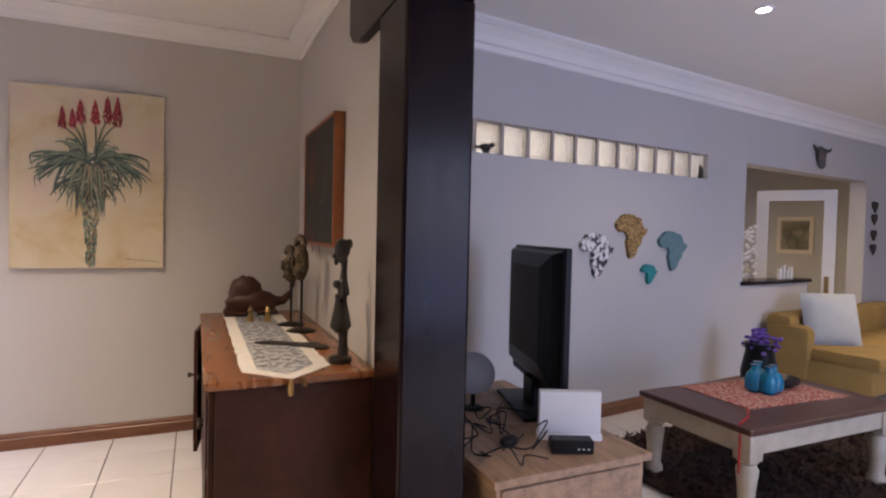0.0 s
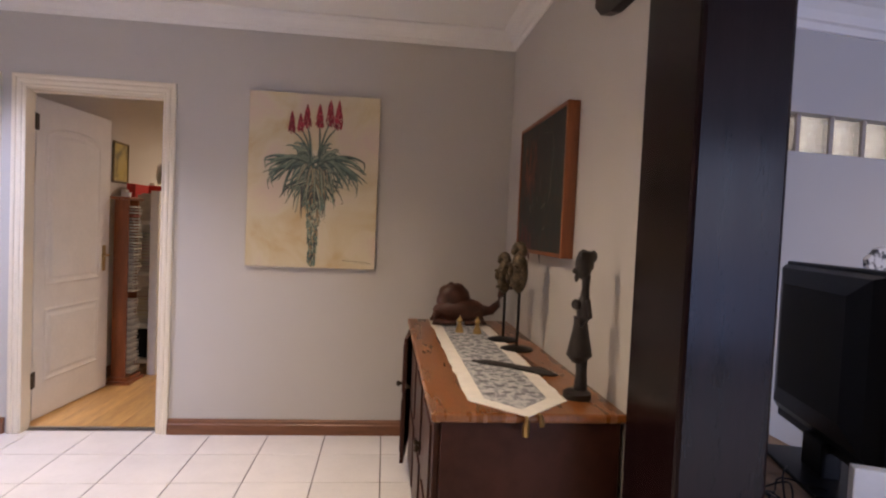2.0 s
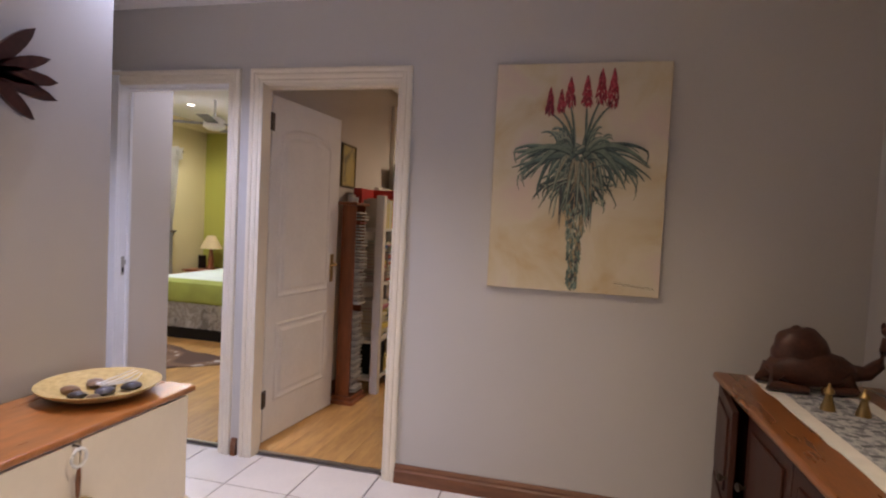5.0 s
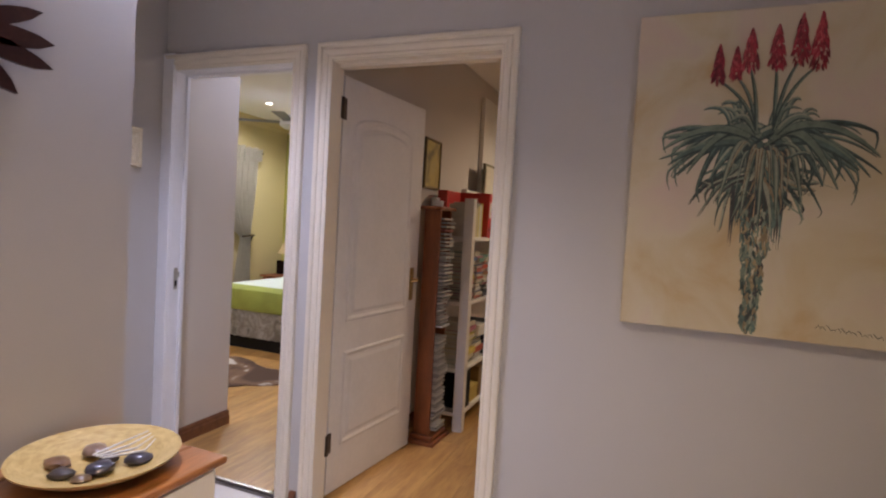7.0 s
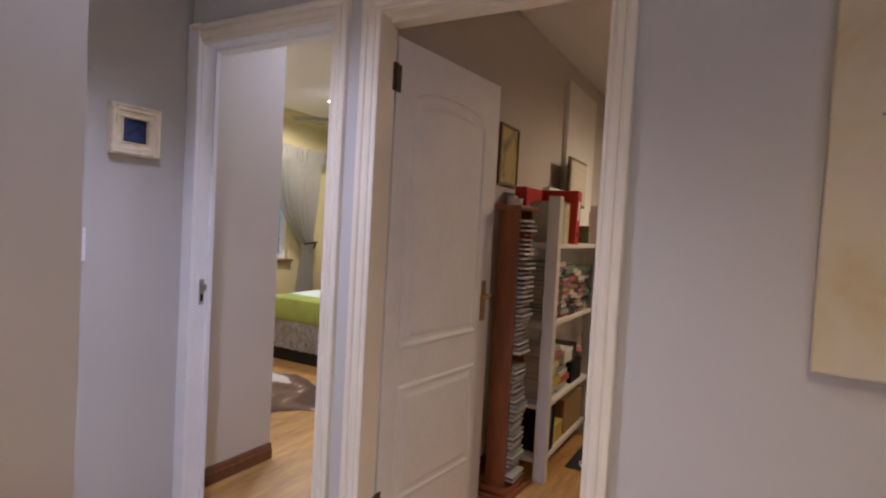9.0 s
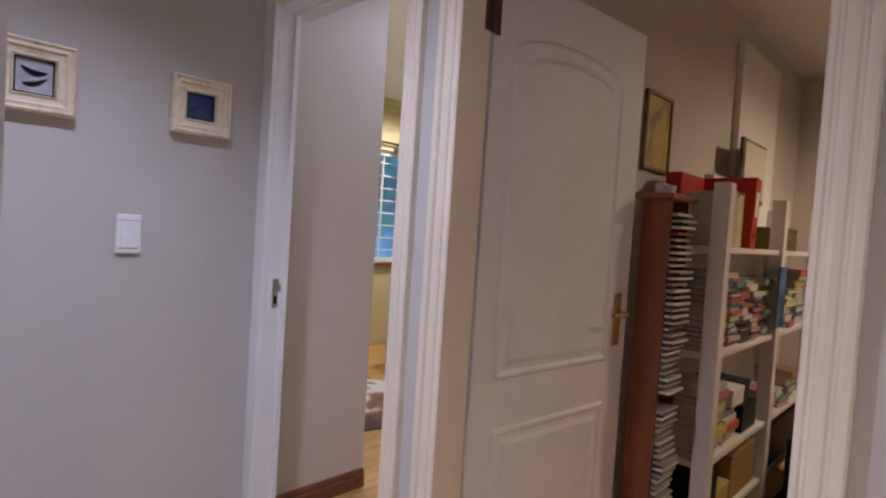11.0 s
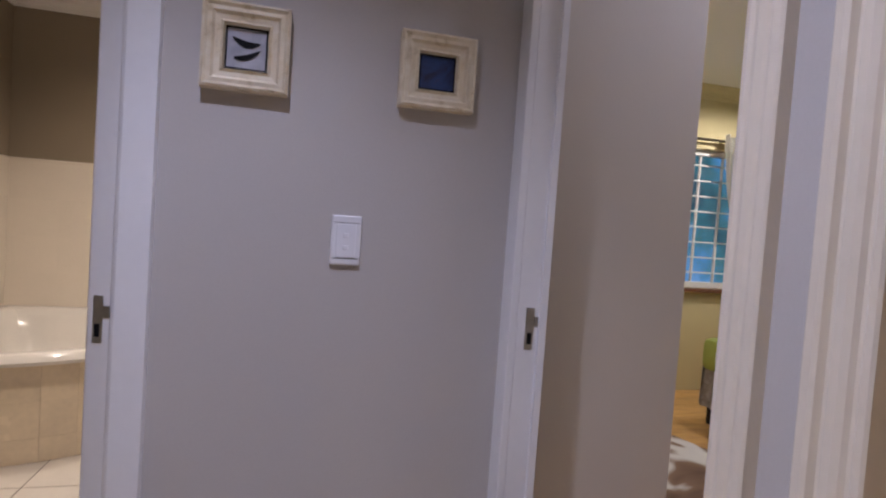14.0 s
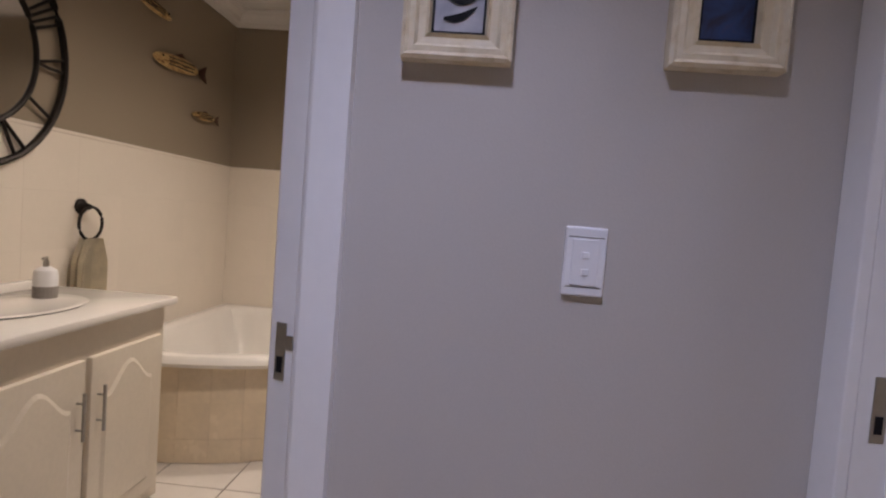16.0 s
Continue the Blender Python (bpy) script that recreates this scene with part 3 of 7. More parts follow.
small_frame(2.999, 3.193, 1.533, 1.731, blotch("pale_print", [(0.3, (0.30, 0.31, 0.36)), (0.65, (0.52, 0.52, 0.56))], 14),
            [(-0.75, 0.55, 0.75, 0.35, 0.18, 0.22), (-0.65, -0.55, 0.75, -0.02, 0.16, 0.18)], "distressed cream wooden frame with two dark pods on grey")
small_frame(3.458, 3.652, 1.545, 1.733, blotch("blue_print", [(0.35, (0.015, 0.015, 0.035)), (0.55, (0.02, 0.05, 0.16)), (0.75, (0.10, 0.05, 0.05))], 16), [],
            "distressed cream wooden frame with a dark blue print")


def paint_stroke(bm, pts, width, y, tail=0.10):
    """A brush stroke on the canvas through pts (x, z), full at its root and drawn out to a fine tip."""
    n = len(pts)
    a, b = [], []
    for i, (x, z) in enumerate(pts):
        x0, z0 = pts[max(i - 1, 0)]
        x1, z1 = pts[min(i + 1, n - 1)]
        d = math.hypot(x1 - x0, z1 - z0) or 1
        u = i / (n - 1)
        w = width * (tail + (1 - tail) * math.sin(math.pi * (0.30 + 0.70 * u)) ** 0.9) * (0.75 + 0.25 * min(1, u * 6))
        nx, nz = -(z1 - z0) / d * w / 2, (x1 - x0) / d * w / 2
        a.append(bm.verts.new((x + nx, y, z + nz)))
        b.append(bm.verts.new((x - nx, y, z - nz)))
    for i in range(n - 1):
        bm.faces.new((a[i], a[i + 1], b[i + 1], b[i]))


def arc_leaf(x0, z0, x1, z1, lift, lean=0.45, steps=14):
    """A leaf's middle line: from its root over a raised shoulder to its tip."""
    kx, kz = x0 + (x1 - x0) * lean, max(z0, z1) + lift
    return [((1 - u) ** 2 * x0 + 2 * u * (1 - u) * kx + u * u * x1, (1 - u) ** 2 * z0 + 2 * u * (1 - u) * kz + u * u * z1) for u in (q / steps for q in range(steps + 1))]


def aloe_painting():
    x0, x1, z0, z1, yf = -0.918, -0.135, 1.05, 2.108, 3.765
    p = thing("canvas_painting", "large unframed canvas painting of a red-flowered aloe on cream", "painting", ((x0 + x1) / 2, YN, z0))
    canvas = part("canvas", cube(x0, x1, yf, YN - 0.001, z0, z1, 0.004), blotch("cream_painted_canvas", [(0.32, (0.50, 0.35, 0.18)), (0.43, (0.56, 0.46, 0.29)), (0.54, (0.60, 0.52, 0.37)), (0.68, (0.60, 0.47, 0.39))], 3.4, 0.7, (1, 1, 1), 6, 0.2), p)
    rnd = random.Random(4)
    cx, cz = -0.518, 1.685
    tones = {"shade": mat("leaf_shade", (0.075, 0.075, 0.070), 0.7, var=0.3, scale=20), "dark": mat("leaf_dark", (0.062, 0.095, 0.080), 0.7, var=0.3, scale=16), "mid": mat("leaf_mid", (0.135, 0.195, 0.160), 0.7, var=0.3, scale=16),
             "sage": mat("leaf_sage", (0.21, 0.26, 0.19), 0.7, var=0.25, scale=16), "pale": mat("leaf_light", (0.37, 0.38, 0.27), 0.7, var=0.2, scale=16), "straw": mat("straw", (0.36, 0.27, 0.15), 0.7, var=0.25, scale=20)}
    coats, laid = {}, [0.0]

    def brush(tone, pts, width, tail=0.10):
        laid[0] += 4e-6
        coats.setdefault(tone, bmesh.new())
        paint_stroke(coats[tone], pts, width, yf - 0.0005 - laid[0], tail)

    def leaf(pts, w, under, body, light):
        brush(under, [(x, z - w * 0.10) for x, z in pts], w * 1.12)
        brush(body, pts, w * 0.80)
        brush(light, [(x, z + w * 0.20) for x, z in pts[1:]], w * 0.30, 0.04)

    # the shaded heart of old leaves
    for k in range(80):
        a = rnd.uniform(-1, 1)
        brush("shade" if k % 3 else "dark", arc_leaf(cx + a * 0.07, cz - 0.02, cx + a * 0.075 - 0.006, cz - rnd.uniform(0.16, 0.36), 0.0), rnd.uniform(0.010, 0.022), 0.02)
    # the stem under the crown: short dabs, pale on one flank
    for k in range(300):
        v = rnd.random()
        z = 1.075 + 0.38 * v
        half = 0.021 + 0.020 * v + 0.030 * max(0.0, v - 0.55)
        x = cx - 0.004 + 0.012 * v * 0.3 + rnd.uniform(-half, half)
        tone = rnd.choice(("dark", "shade", "mid", "sage", "straw", "pale", "straw", "sage")) if abs(x - cx) < half * 0.75 else rnd.choice(("dark", "mid", "sage"))
        brush(tone, [(x, z + 0.012), (x + rnd.uniform(-0.006, 0.006), z), (x + rnd.uniform(-0.008, 0.008), z - rnd.uniform(0.010, 0.022))], rnd.uniform(0.006, 0.012), 0.4)
    # withered leaves hanging out below the crown
    for k in range(76):
        a = rnd.uniform(-1, 1)
        reach = 0.05 + 0.17 * abs(a)
        drop = rnd.uniform(0.12, 0.33) * (1.05 - 0.45 * abs(a))
        s = 1 if a > 0 else -1
        reach, drop = reach * rnd.uniform(0.45, 1.1), drop * rnd.uniform(0.45, 0.95)
        line = arc_leaf(cx + a * 0.05, cz - rnd.uniform(0.03, 0.13), cx + s * reach, cz - 0.05 - drop, rnd.uniform(-0.10, 0.02), rnd.uniform(0.25, 1.15))
        if k % 2:
            x, z = line[-1]
            hook = rnd.choice((-1, 1)) * rnd.uniform(0.004, 0.014)
            line += [(x + hook * 0.5, z - 0.012), (x + hook * 1.4, z - 0.018)]
        tone = rnd.choice(("straw", "sage", "pale", "mid", "dark", "sage"))
        if k % 3 == 0:
            brush("shade", [(x + 0.003, z - 0.004) for x, z in line], rnd.uniform(0.008, 0.013))
        brush(tone, line, rnd.uniform(0.006, 0.012))
    # long leaves thrown out to both sides, some with hooked tips
    for k in range(54):
        s = 1 if k % 2 else -1
        reach = rnd.uniform(0.12, 0.32)
        tip = cz + rnd.uniform(-0.16, 0.035) * (1.15 - reach * 1.2)
        line = arc_leaf(cx + s * rnd.uniform(0.0, 0.05), cz + rnd.uniform(-0.04, 0.035), cx + s * reach, tip, rnd.uniform(0.02, 0.095), rnd.uniform(0.25, 0.75))
        if k % 3 == 0:
            x, z = line[-1]
            line += [(x + s * 0.004, z - 0.02), (x + s * 0.001, z - 0.045), (x - s * 0.006, z - 0.065)]
        leaf(line, rnd.uniform(0.013, 0.024), *rnd.choice((("dark", "mid", "sage"), ("dark", "dark", "mid"), ("dark", "sage", "pale"), ("shade", "mid", "pale"))))
    # upright curling leaves above the crown
    for k in range(26):
        s = 1 if k % 2 else -1
        x = cx + s * rnd.uniform(0.01, 0.10)
        line = arc_leaf(x, cz + 0.03, x + s * rnd.uniform(0.02, 0.09), cz + rnd.uniform(0.035, 0.125), rnd.uniform(0.015, 0.045), rnd.uniform(-0.2, 0.6))
        leaf(line, rnd.uniform(0.011, 0.018), "dark", rnd.choice(("mid", "sage")), "pale")
    # broad leaves folded over the front of the crown
    for dx, dz, ex, ez, lift, w in ((-0.01, -0.035, -0.15, -0.13, 0.085, 0.036), (0.01, 0.01, 0.17, -0.14, 0.075, 0.036), (0.0, -0.02, -0.27, -0.07, 0.06, 0.034), (0.03, -0.01, 0.26, -0.09, 0.065, 0.038), (0.02, 0.015, -0.17, -0.02, 0.075, 0.036),
                                    (-0.03, 0.0, 0.10, 0.015, 0.055, 0.034), (-0.01, 0.01, -0.22, -0.11, 0.10, 0.030), (0.02, 0.0, 0.21, -0.15, 0.10, 0.030), (0.04, 0.02, 0.31, -0.05, 0.085, 0.026), (-0.04, 0.01, -0.30, -0.03, 0.075, 0.026), (-0.02, 0.02, -0.10, 0.06, 0.05, 0.022), (0.03, 0.02, 0.13, 0.06, 0.045, 0.022), (-0.02, -0.03, -0.05, -0.24, 0.02, 0.022), (0.03, -0.03, 0.05, -0.25, 0.02, 0.022), (0.05, 0.0, 0.12, -0.22, 0.035, 0.022), (-0.05, -0.01, -0.12, -0.21, 0.03, 0.022), (0.0, -0.03, 0.0, -0.27, 0.0, 0.018)):
        leaf(arc_leaf(cx + dx, cz + dz, cx + ex, cz + ez, lift), w, "dark", "mid" if w > 0.03 else "sage", "pale" if abs(ex) < 0.2 else "sage")
    for k in range(18):
        a = rnd.uniform(-1, 1)
        leaf(arc_leaf(cx + a * 0.07, cz - rnd.uniform(0.0, 0.06), cx + a * rnd.uniform(0.06, 0.19), cz - rnd.uniform(0.06, 0.20), rnd.uniform(0.0, 0.06), rnd.uniform(0.2, 1.2)), rnd.uniform(0.008, 0.014), "shade", rnd.choice(("sage", "mid", "straw")), "pale")
    # two branched stalks and six spikes, each pointed above and full below
    spikes = ((-0.665, 1.872, 0.118, 0.022, -0.558), (-0.614, 1.885, 0.095, 0.019, -0.558), (-0.575, 1.907, 0.128, 0.026, -0.558), (-0.500, 1.910, 0.132, 0.026, -0.478), (-0.437, 1.922, 0.150, 0.028, -0.478), (-0.386, 1.905, 0.166, 0.028, -0.478))
    for x, z, h, half, fork in spikes:
        line = arc_leaf(fork + (cx - fork) * 0.4, cz + 0.03, x, z + 0.01, -0.06, 0.25, 8)
        brush("dark", line, 0.012, 0.5)
        brush("sage", [(a + 0.002, b) for a, b in line], 0.006, 0.5)
    for tone, colour in (("crimson_deep", (0.20, 0.018, 0.028)), ("crimson", (0.38, 0.030, 0.045)), ("rose", (0.55, 0.10, 0.11))):
        tones[tone] = mat(tone + "_paint", colour, 0.6, var=0.3, scale=40)
    for x, z, h, half, fork in spikes:
        for k in range(150):
            u = (k / 150) ** 0.85
            spread = half * (1 - u) ** 0.62 * min(1.0, 0.55 + u * 3.2)
            side = rnd.uniform(-1, 1)
            xx, zz = x + side * spread, z + h * u
            tone = rnd.choice(("crimson", "crimson", "crimson_deep", "rose")) if side < 0.4 else rnd.choice(("crimson_deep", "crimson", "crimson"))
            brush(tone, [(xx - side * 0.002, zz + 0.009), (xx, zz), (xx + side * 0.005, zz - 0.012)], rnd.uniform(0.005, 0.009), 0.35)
    for i in range(13):
        x = -0.335 + 0.0135 * i
        brush("shade", [(x, 1.100 + 0.007 * ((i * 7) % 3) - 0.0012 * i), (x + 0.007, 1.110 - 0.005 * (i % 2) - 0.0012 * i), (x + 0.014, 1.098 - 0.0012 * i)], 0.0028, 0.5)
    for tone, bm in coats.items():
        part("brush_stroke", bm, tones[tone], canvas)["kind"] = "stuff"


aloe_painting()


def dark_painting():
    p = thing("box_framed_painting", "dark still-life painting in a deep brown wooden box frame", "painting", (XE, 2.97, 1.22))
    y0, y1, z0, z1, xf = 2.535, 3.31, 1.225, 1.88, 0.645
    bm = bmesh.new()
    box(bm, xf, XE - 0.001, y0, y0 + 0.018, z0, z1, 0.002)
    box(bm, xf, XE - 0.001, y1 - 0.018, y1, z0, z1, 0.002)
    box(bm, xf, XE - 0.001, y0 + 0.018, y1 - 0.018, z0, z0 + 0.018, 0.002)
    box(bm, xf, XE - 0.001, y0 + 0.018, y1 - 0.018, z1 - 0.018, z1, 0.002)
    part("frame", bm, M_RACK, p)
    art = part("canvas", cube(xf + 0.006, XE - 0.004, y0 + 0.018, y1 - 0.018, z0 + 0.018, z1 - 0.018),
               blotch("dark_oil_paint", [(0.36, (0.010, 0.009, 0.008)), (0.46, (0.016, 0.018, 0.016)), (0.54, (0.030, 0.018, 0.012)), (0.62, (0.014, 0.026, 0.022)), (0.74, (0.040, 0.028, 0.018))], 5.0, 0.5, (1, 1, 1), 6, 0.3, 1.2), p)
    rnd = random.Random(9)
    layer = [0]

    def daub(bm, y, z, dy, dz, bow, w):
        """A soft oil stroke from (y, z) by (dy, dz), bowed sideways."""
        layer[0] += 1
        up, lo = [], []
        for q in range(9):
            u = q / 8
            py, pz = y + dy * u + bow * math.sin(math.pi * u), z + dz * u
            k = w * math.sin(math.pi * (0.08 + 0.86 * u)) * 0.5
            px = xf + 0.0054 - layer[0] * 6e-6
            up.append(bm.verts.new((px, py + k, pz + k * 0.3)))
            lo.append(bm.verts.new((px, py - k, pz - k * 0.3)))
        for q in range(8):
            bm.faces.new((up[q], up[q + 1], lo[q + 1], lo[q]))

    glazes = ((("umber_glaze", (0.050, 0.020, 0.012)), 46, (2.98, 3.26), (1.50, 1.84), 0.030), (("rust_glaze", (0.17, 0.042, 0.018)), 34, (3.00, 3.20), (1.56, 1.84), 0.020), (("green_black_glaze", (0.012, 0.026, 0.022)), 50, (2.58, 3.2), (1.27, 1.62), 0.034),
              (("wine_glaze", (0.14, 0.018, 0.018)), 22, (3.02, 3.24), (1.26, 1.44), 0.024), (("orange_glaze", (0.26, 0.080, 0.028)), 12, (3.04, 3.14), (1.60, 1.80), 0.014), (("ash_glaze", (0.10, 0.095, 0.08)), 9, (2.66, 3.16), (1.30, 1.62), 0.012))
    for (name, colour), n, ys, zs, w in glazes:
        bm = bmesh.new()
        for i in range(n):
            daub(bm, rnd.uniform(*ys), rnd.uniform(*zs), rnd.uniform(-0.02, 0.02), -rnd.uniform(0.03, 0.12), rnd.uniform(-0.02, 0.02), w * rnd.uniform(0.5, 1.2))
        part("brush_stroke", bm, mat(name, colour, 0.5, var=0.45, scale=22, fine=120), art)["kind"] = "stuff"
    bm = bmesh.new()
    for y, z, dy, dz, bow, w in ((2.90, 1.80, -0.16, -0.02, -0.02, 0.010), (2.76, 1.80, -0.02, -0.20, -0.035, 0.010), (2.745, 1.60, 0.03, -0.14, -0.02, 0.014), (2.80, 1.47, 0.08, -0.03, 0.0, 0.018), (3.19, 1.82, 0.02, -0.12, 0.0, 0.016), (3.06, 1.47, 0.02, -0.04, 0.0, 0.020), (2.80, 1.36, 0.03, -0.02, 0.0, 0.016)):
        daub(bm, y, z, dy, dz, bow, w)
    part("brush_stroke", bm, mat("pale_highlight_oil", (0.15, 0.15, 0.11), 0.5, var=0.4, scale=30), art)["kind"] = "stuff"


dark_painting()

SB = (0.078, 0.69, 1.925, 3.63, 0.778)


def sideboard():
    x0, x1, y0, y1, zt = SB
    s = thing("sideboard", "dark mahogany sideboard with panelled doors, one door slightly ajar", "sideboard", ((x0 + x1) / 2, (y0 + y1) / 2, 0))
    part("top", cube(x0, x1, y0, y1, zt - 0.028, zt, 0.009), M_SIDETOP, s, "glossy reddish-brown top")
    bm = bmesh.new()
    box(bm, x0 + 0.035, x1 - 0.01, y0 + 0.03, y0 + 0.055, 0.0, zt - 0.028, 0.002)
    box(bm, x0 + 0.035, x1 - 0.01, y1 - 0.055, y1 - 0.03, 0.0, zt - 0.028, 0.002)
    box(bm, x0 + 0.07, x1 - 0.01, y0 + 0.055, y1 - 0.055, 0.07, 0.095)
    box(bm, x1 - 0.03, x1 - 0.01, y0 + 0.055, y1 - 0.055, 0.095, zt - 0.028)
    box(bm, x0 + 0.06, x1 - 0.03, y0 + 0.55, y0 + 0.57, 0.095, zt - 0.028)
    box(bm, x0 + 0.06, x1 - 0.03, y0 + 1.10, y0 + 1.12, 0.095, zt - 0.028)
    part("carcass", bm, M_SIDE, s)
    part("plinth", cube(x0 + 0.06, x0 + 0.08, y0 + 0.055, y1 - 0.055, 0.0, 0.075, 0.003), M_SIDE, s)
    w = (y1 - y0 - 0.11) / 4
    for k in range(4):
        a = y0 + 0.055 + k * w
        far = k == 3
        hinge_y = a + w if k % 2 else a
        m = pose(x0 + 0.035, hinge_y, 0, 0, 0, (-7 if far else 0))
        sgn = -1 if k % 2 else 1
        lo, hi = sorted((sgn * 0.003, sgn * (w - 0.003)))
        door = part("door", cube(-0.02, 0.0, lo, hi, 0.08, zt - 0.035, 0.003, m), M_SIDE, s)
        for z0, z1 in ((0.12, 0.40), (0.44, zt - 0.075)):
            part("panel", cube(-0.028, -0.0195, lo + 0.05, hi - 0.05, z0, z1, 0.007, m), M_SIDE, door)
        kn = m @ Vector((-0.02, hi - 0.025 if sgn > 0 else lo + 0.025, 0.50))
        part("knob", lathe([(0.006, 0), (0.006, 0.012), (0.014, 0.02), (0.015, 0.028), (0.008, 0.034)], 14, Matrix.Translation(kn) @ pose(0, 0, 0, 0, -90, 0)), M_HINGE, door, "small round brass knob", True)


sideboard()
ZT = SB[4]


def runner():
    r = thing("table_runner", "white table runner with a grey printed band and pointed tasselled ends", "table runner", (0.36, 2.7, ZT))
    outline = [(0.205, 3.60), (0.205, 2.05), (0.362, 1.90), (0.535, 2.06), (0.535, 3.42), (0.50, 3.60)]
    rnd = random.Random(3)
    def ragged(o, step=0.06, amp=0.006):
        pts = []
        for (ax, ay), (bx, by) in zip(o, o[1:] + o[:1]):
            n = max(1, int(math.hypot(bx - ax, by - ay) / step))
            for k in range(n):
                u = k / n
                pts.append((ax + (bx - ax) * u + rnd.uniform(-amp, amp), ay + (by - ay) * u + rnd.uniform(-amp, amp) * 0.3))
        return pts
    cloth = part("cloth", prism(ragged(outline), ZT + 0.0005, ZT + 0.003), mat("white_cotton", (0.74, 0.70, 0.64), 0.85, var=0.06, scale=20, fine=300, bump=0.2), r)
    part("printed_band", prism([(0.262, 3.55), (0.262, 2.07), (0.362, 1.965), (0.475, 2.08), (0.475, 3.45)], ZT + 0.0032, ZT + 0.004),
         blotch("grey_print", [(0.40, (0.20, 0.20, 0.22)), (0.50, (0.36, 0.36, 0.37)), (0.58, (0.46, 0.45, 0.45))], 26, 0.85, (1.6, 1, 1)), cloth)
    bm = bmesh.new()
    for k in range(72):
        y, x = 2.12 + (k // 4) * 0.075 + 0.018 * (k % 2), 0.292 + 0.048 * (k % 4) + 0.006 * ((k * 5) % 3)
        box(bm, -0.017, 0.017, -0.008, 0.008, ZT + 0.0042, ZT + 0.0045, m=Matrix.Translation((x, y, 0)) @ pose(0, 0, 0, 0, 0, 24 - 11 * (k % 5)))
    part("leaf_print", bm, mat("charcoal_print", (0.15, 0.15, 0.165), 0.85, var=0.2), cloth)["kind"] = "stuff"
    tas = part("tassel", tube([(0.362, 1.905, ZT + 0.003), (0.362, 1.912 - 0.012, ZT - 0.01), (0.362, 1.908, ZT - 0.03), (0.362, 1.908, ZT - 0.06)], [0.004, 0.007, 0.012, 0.010], 8), M_BRASS, r, "gold tassel", True)
    part("tassel", tube([(0.402, 1.925, ZT + 0.004), (0.408, 1.912, ZT + 0.002), (0.410, 1.906, ZT - 0.03)], [0.004, 0.007, 0.008], 8), M_BRASS, r, "gold tassel", True)


runner()


def camel():
    bm = bmesh.new()
    c = Matrix.Translation((0.365, 3.44, ZT + 0.0045)) @ Matrix.Scale(1.22, 4)
    blob(0.125, 0.055, 0.058, c @ Matrix.Translation((0, 0, 0.070)), bm, 0.15, 3)
    blob(0.080, 0.042, 0.072, c @ Matrix.Translation((-0.030, 0, 0.122)) @ pose(0, 0, 0, 0, 12, 0), bm, 0.15, 3)
    blob(0.022, 0.014, 0.028, c @ Matrix.Translation((-0.045, 0, 0.172)), bm)
    tube([c @ Vector(p) for p in ((0.07, 0, 0.080), (0.11, 0, 0.066), (0.15, 0, 0.070), (0.18, 0, 0.100), (0.192, 0, 0.140), (0.198, 0, 0.180))], [0.046, 0.034, 0.027, 0.022, 0.018, 0.018], 12, bm)
    blob(0.042, 0.020, 0.020, c @ Matrix.Translation((0.218, 0, 0.192)) @ pose(0, 0, 0, 0, 16, 0), bm)
    for s in (-1, 1):
        blob(0.007, 0.005, 0.014, c @ Matrix.Translation((0.190, s * 0.014, 0.212)), bm)
        tube([c @ Vector(p) for p in ((-0.10, s * 0.035, 0.06), (-0.125, s * 0.05, 0.02), (-0.02, s * 0.055, 0.014))], [0.03, 0.022, 0.014], 8, bm)
        tube([c @ Vector(p) for p in ((0.08, s * 0.03, 0.06), (0.115, s * 0.04, 0.02), (0.02, s * 0.045, 0.014))], [0.026, 0.02, 0.013], 8, bm)
    single("camel_figurine", bm, M_CAMEL, "carved dark brown wooden camel kneeling on the runner", "figurine", smooth=True)


camel()
BELL = [(0.017, 0.004), (0.016, 0.012), (0.011, 0.028), (0.008, 0.042), (0.013, 0.05), (0.010, 0.058), (0.004, 0.064), (0.003, 0.072)]
for bx, by in ((0.335, 3.20), (0.425, 3.17)):
    single("brass_bell", lathe(BELL, 16, Matrix.Translation((bx, by, ZT)) @ Matrix.Scale(1.3, 4)), M_BRASS, "small brass bell standing on the table runner", "bell", "brass bells", True)


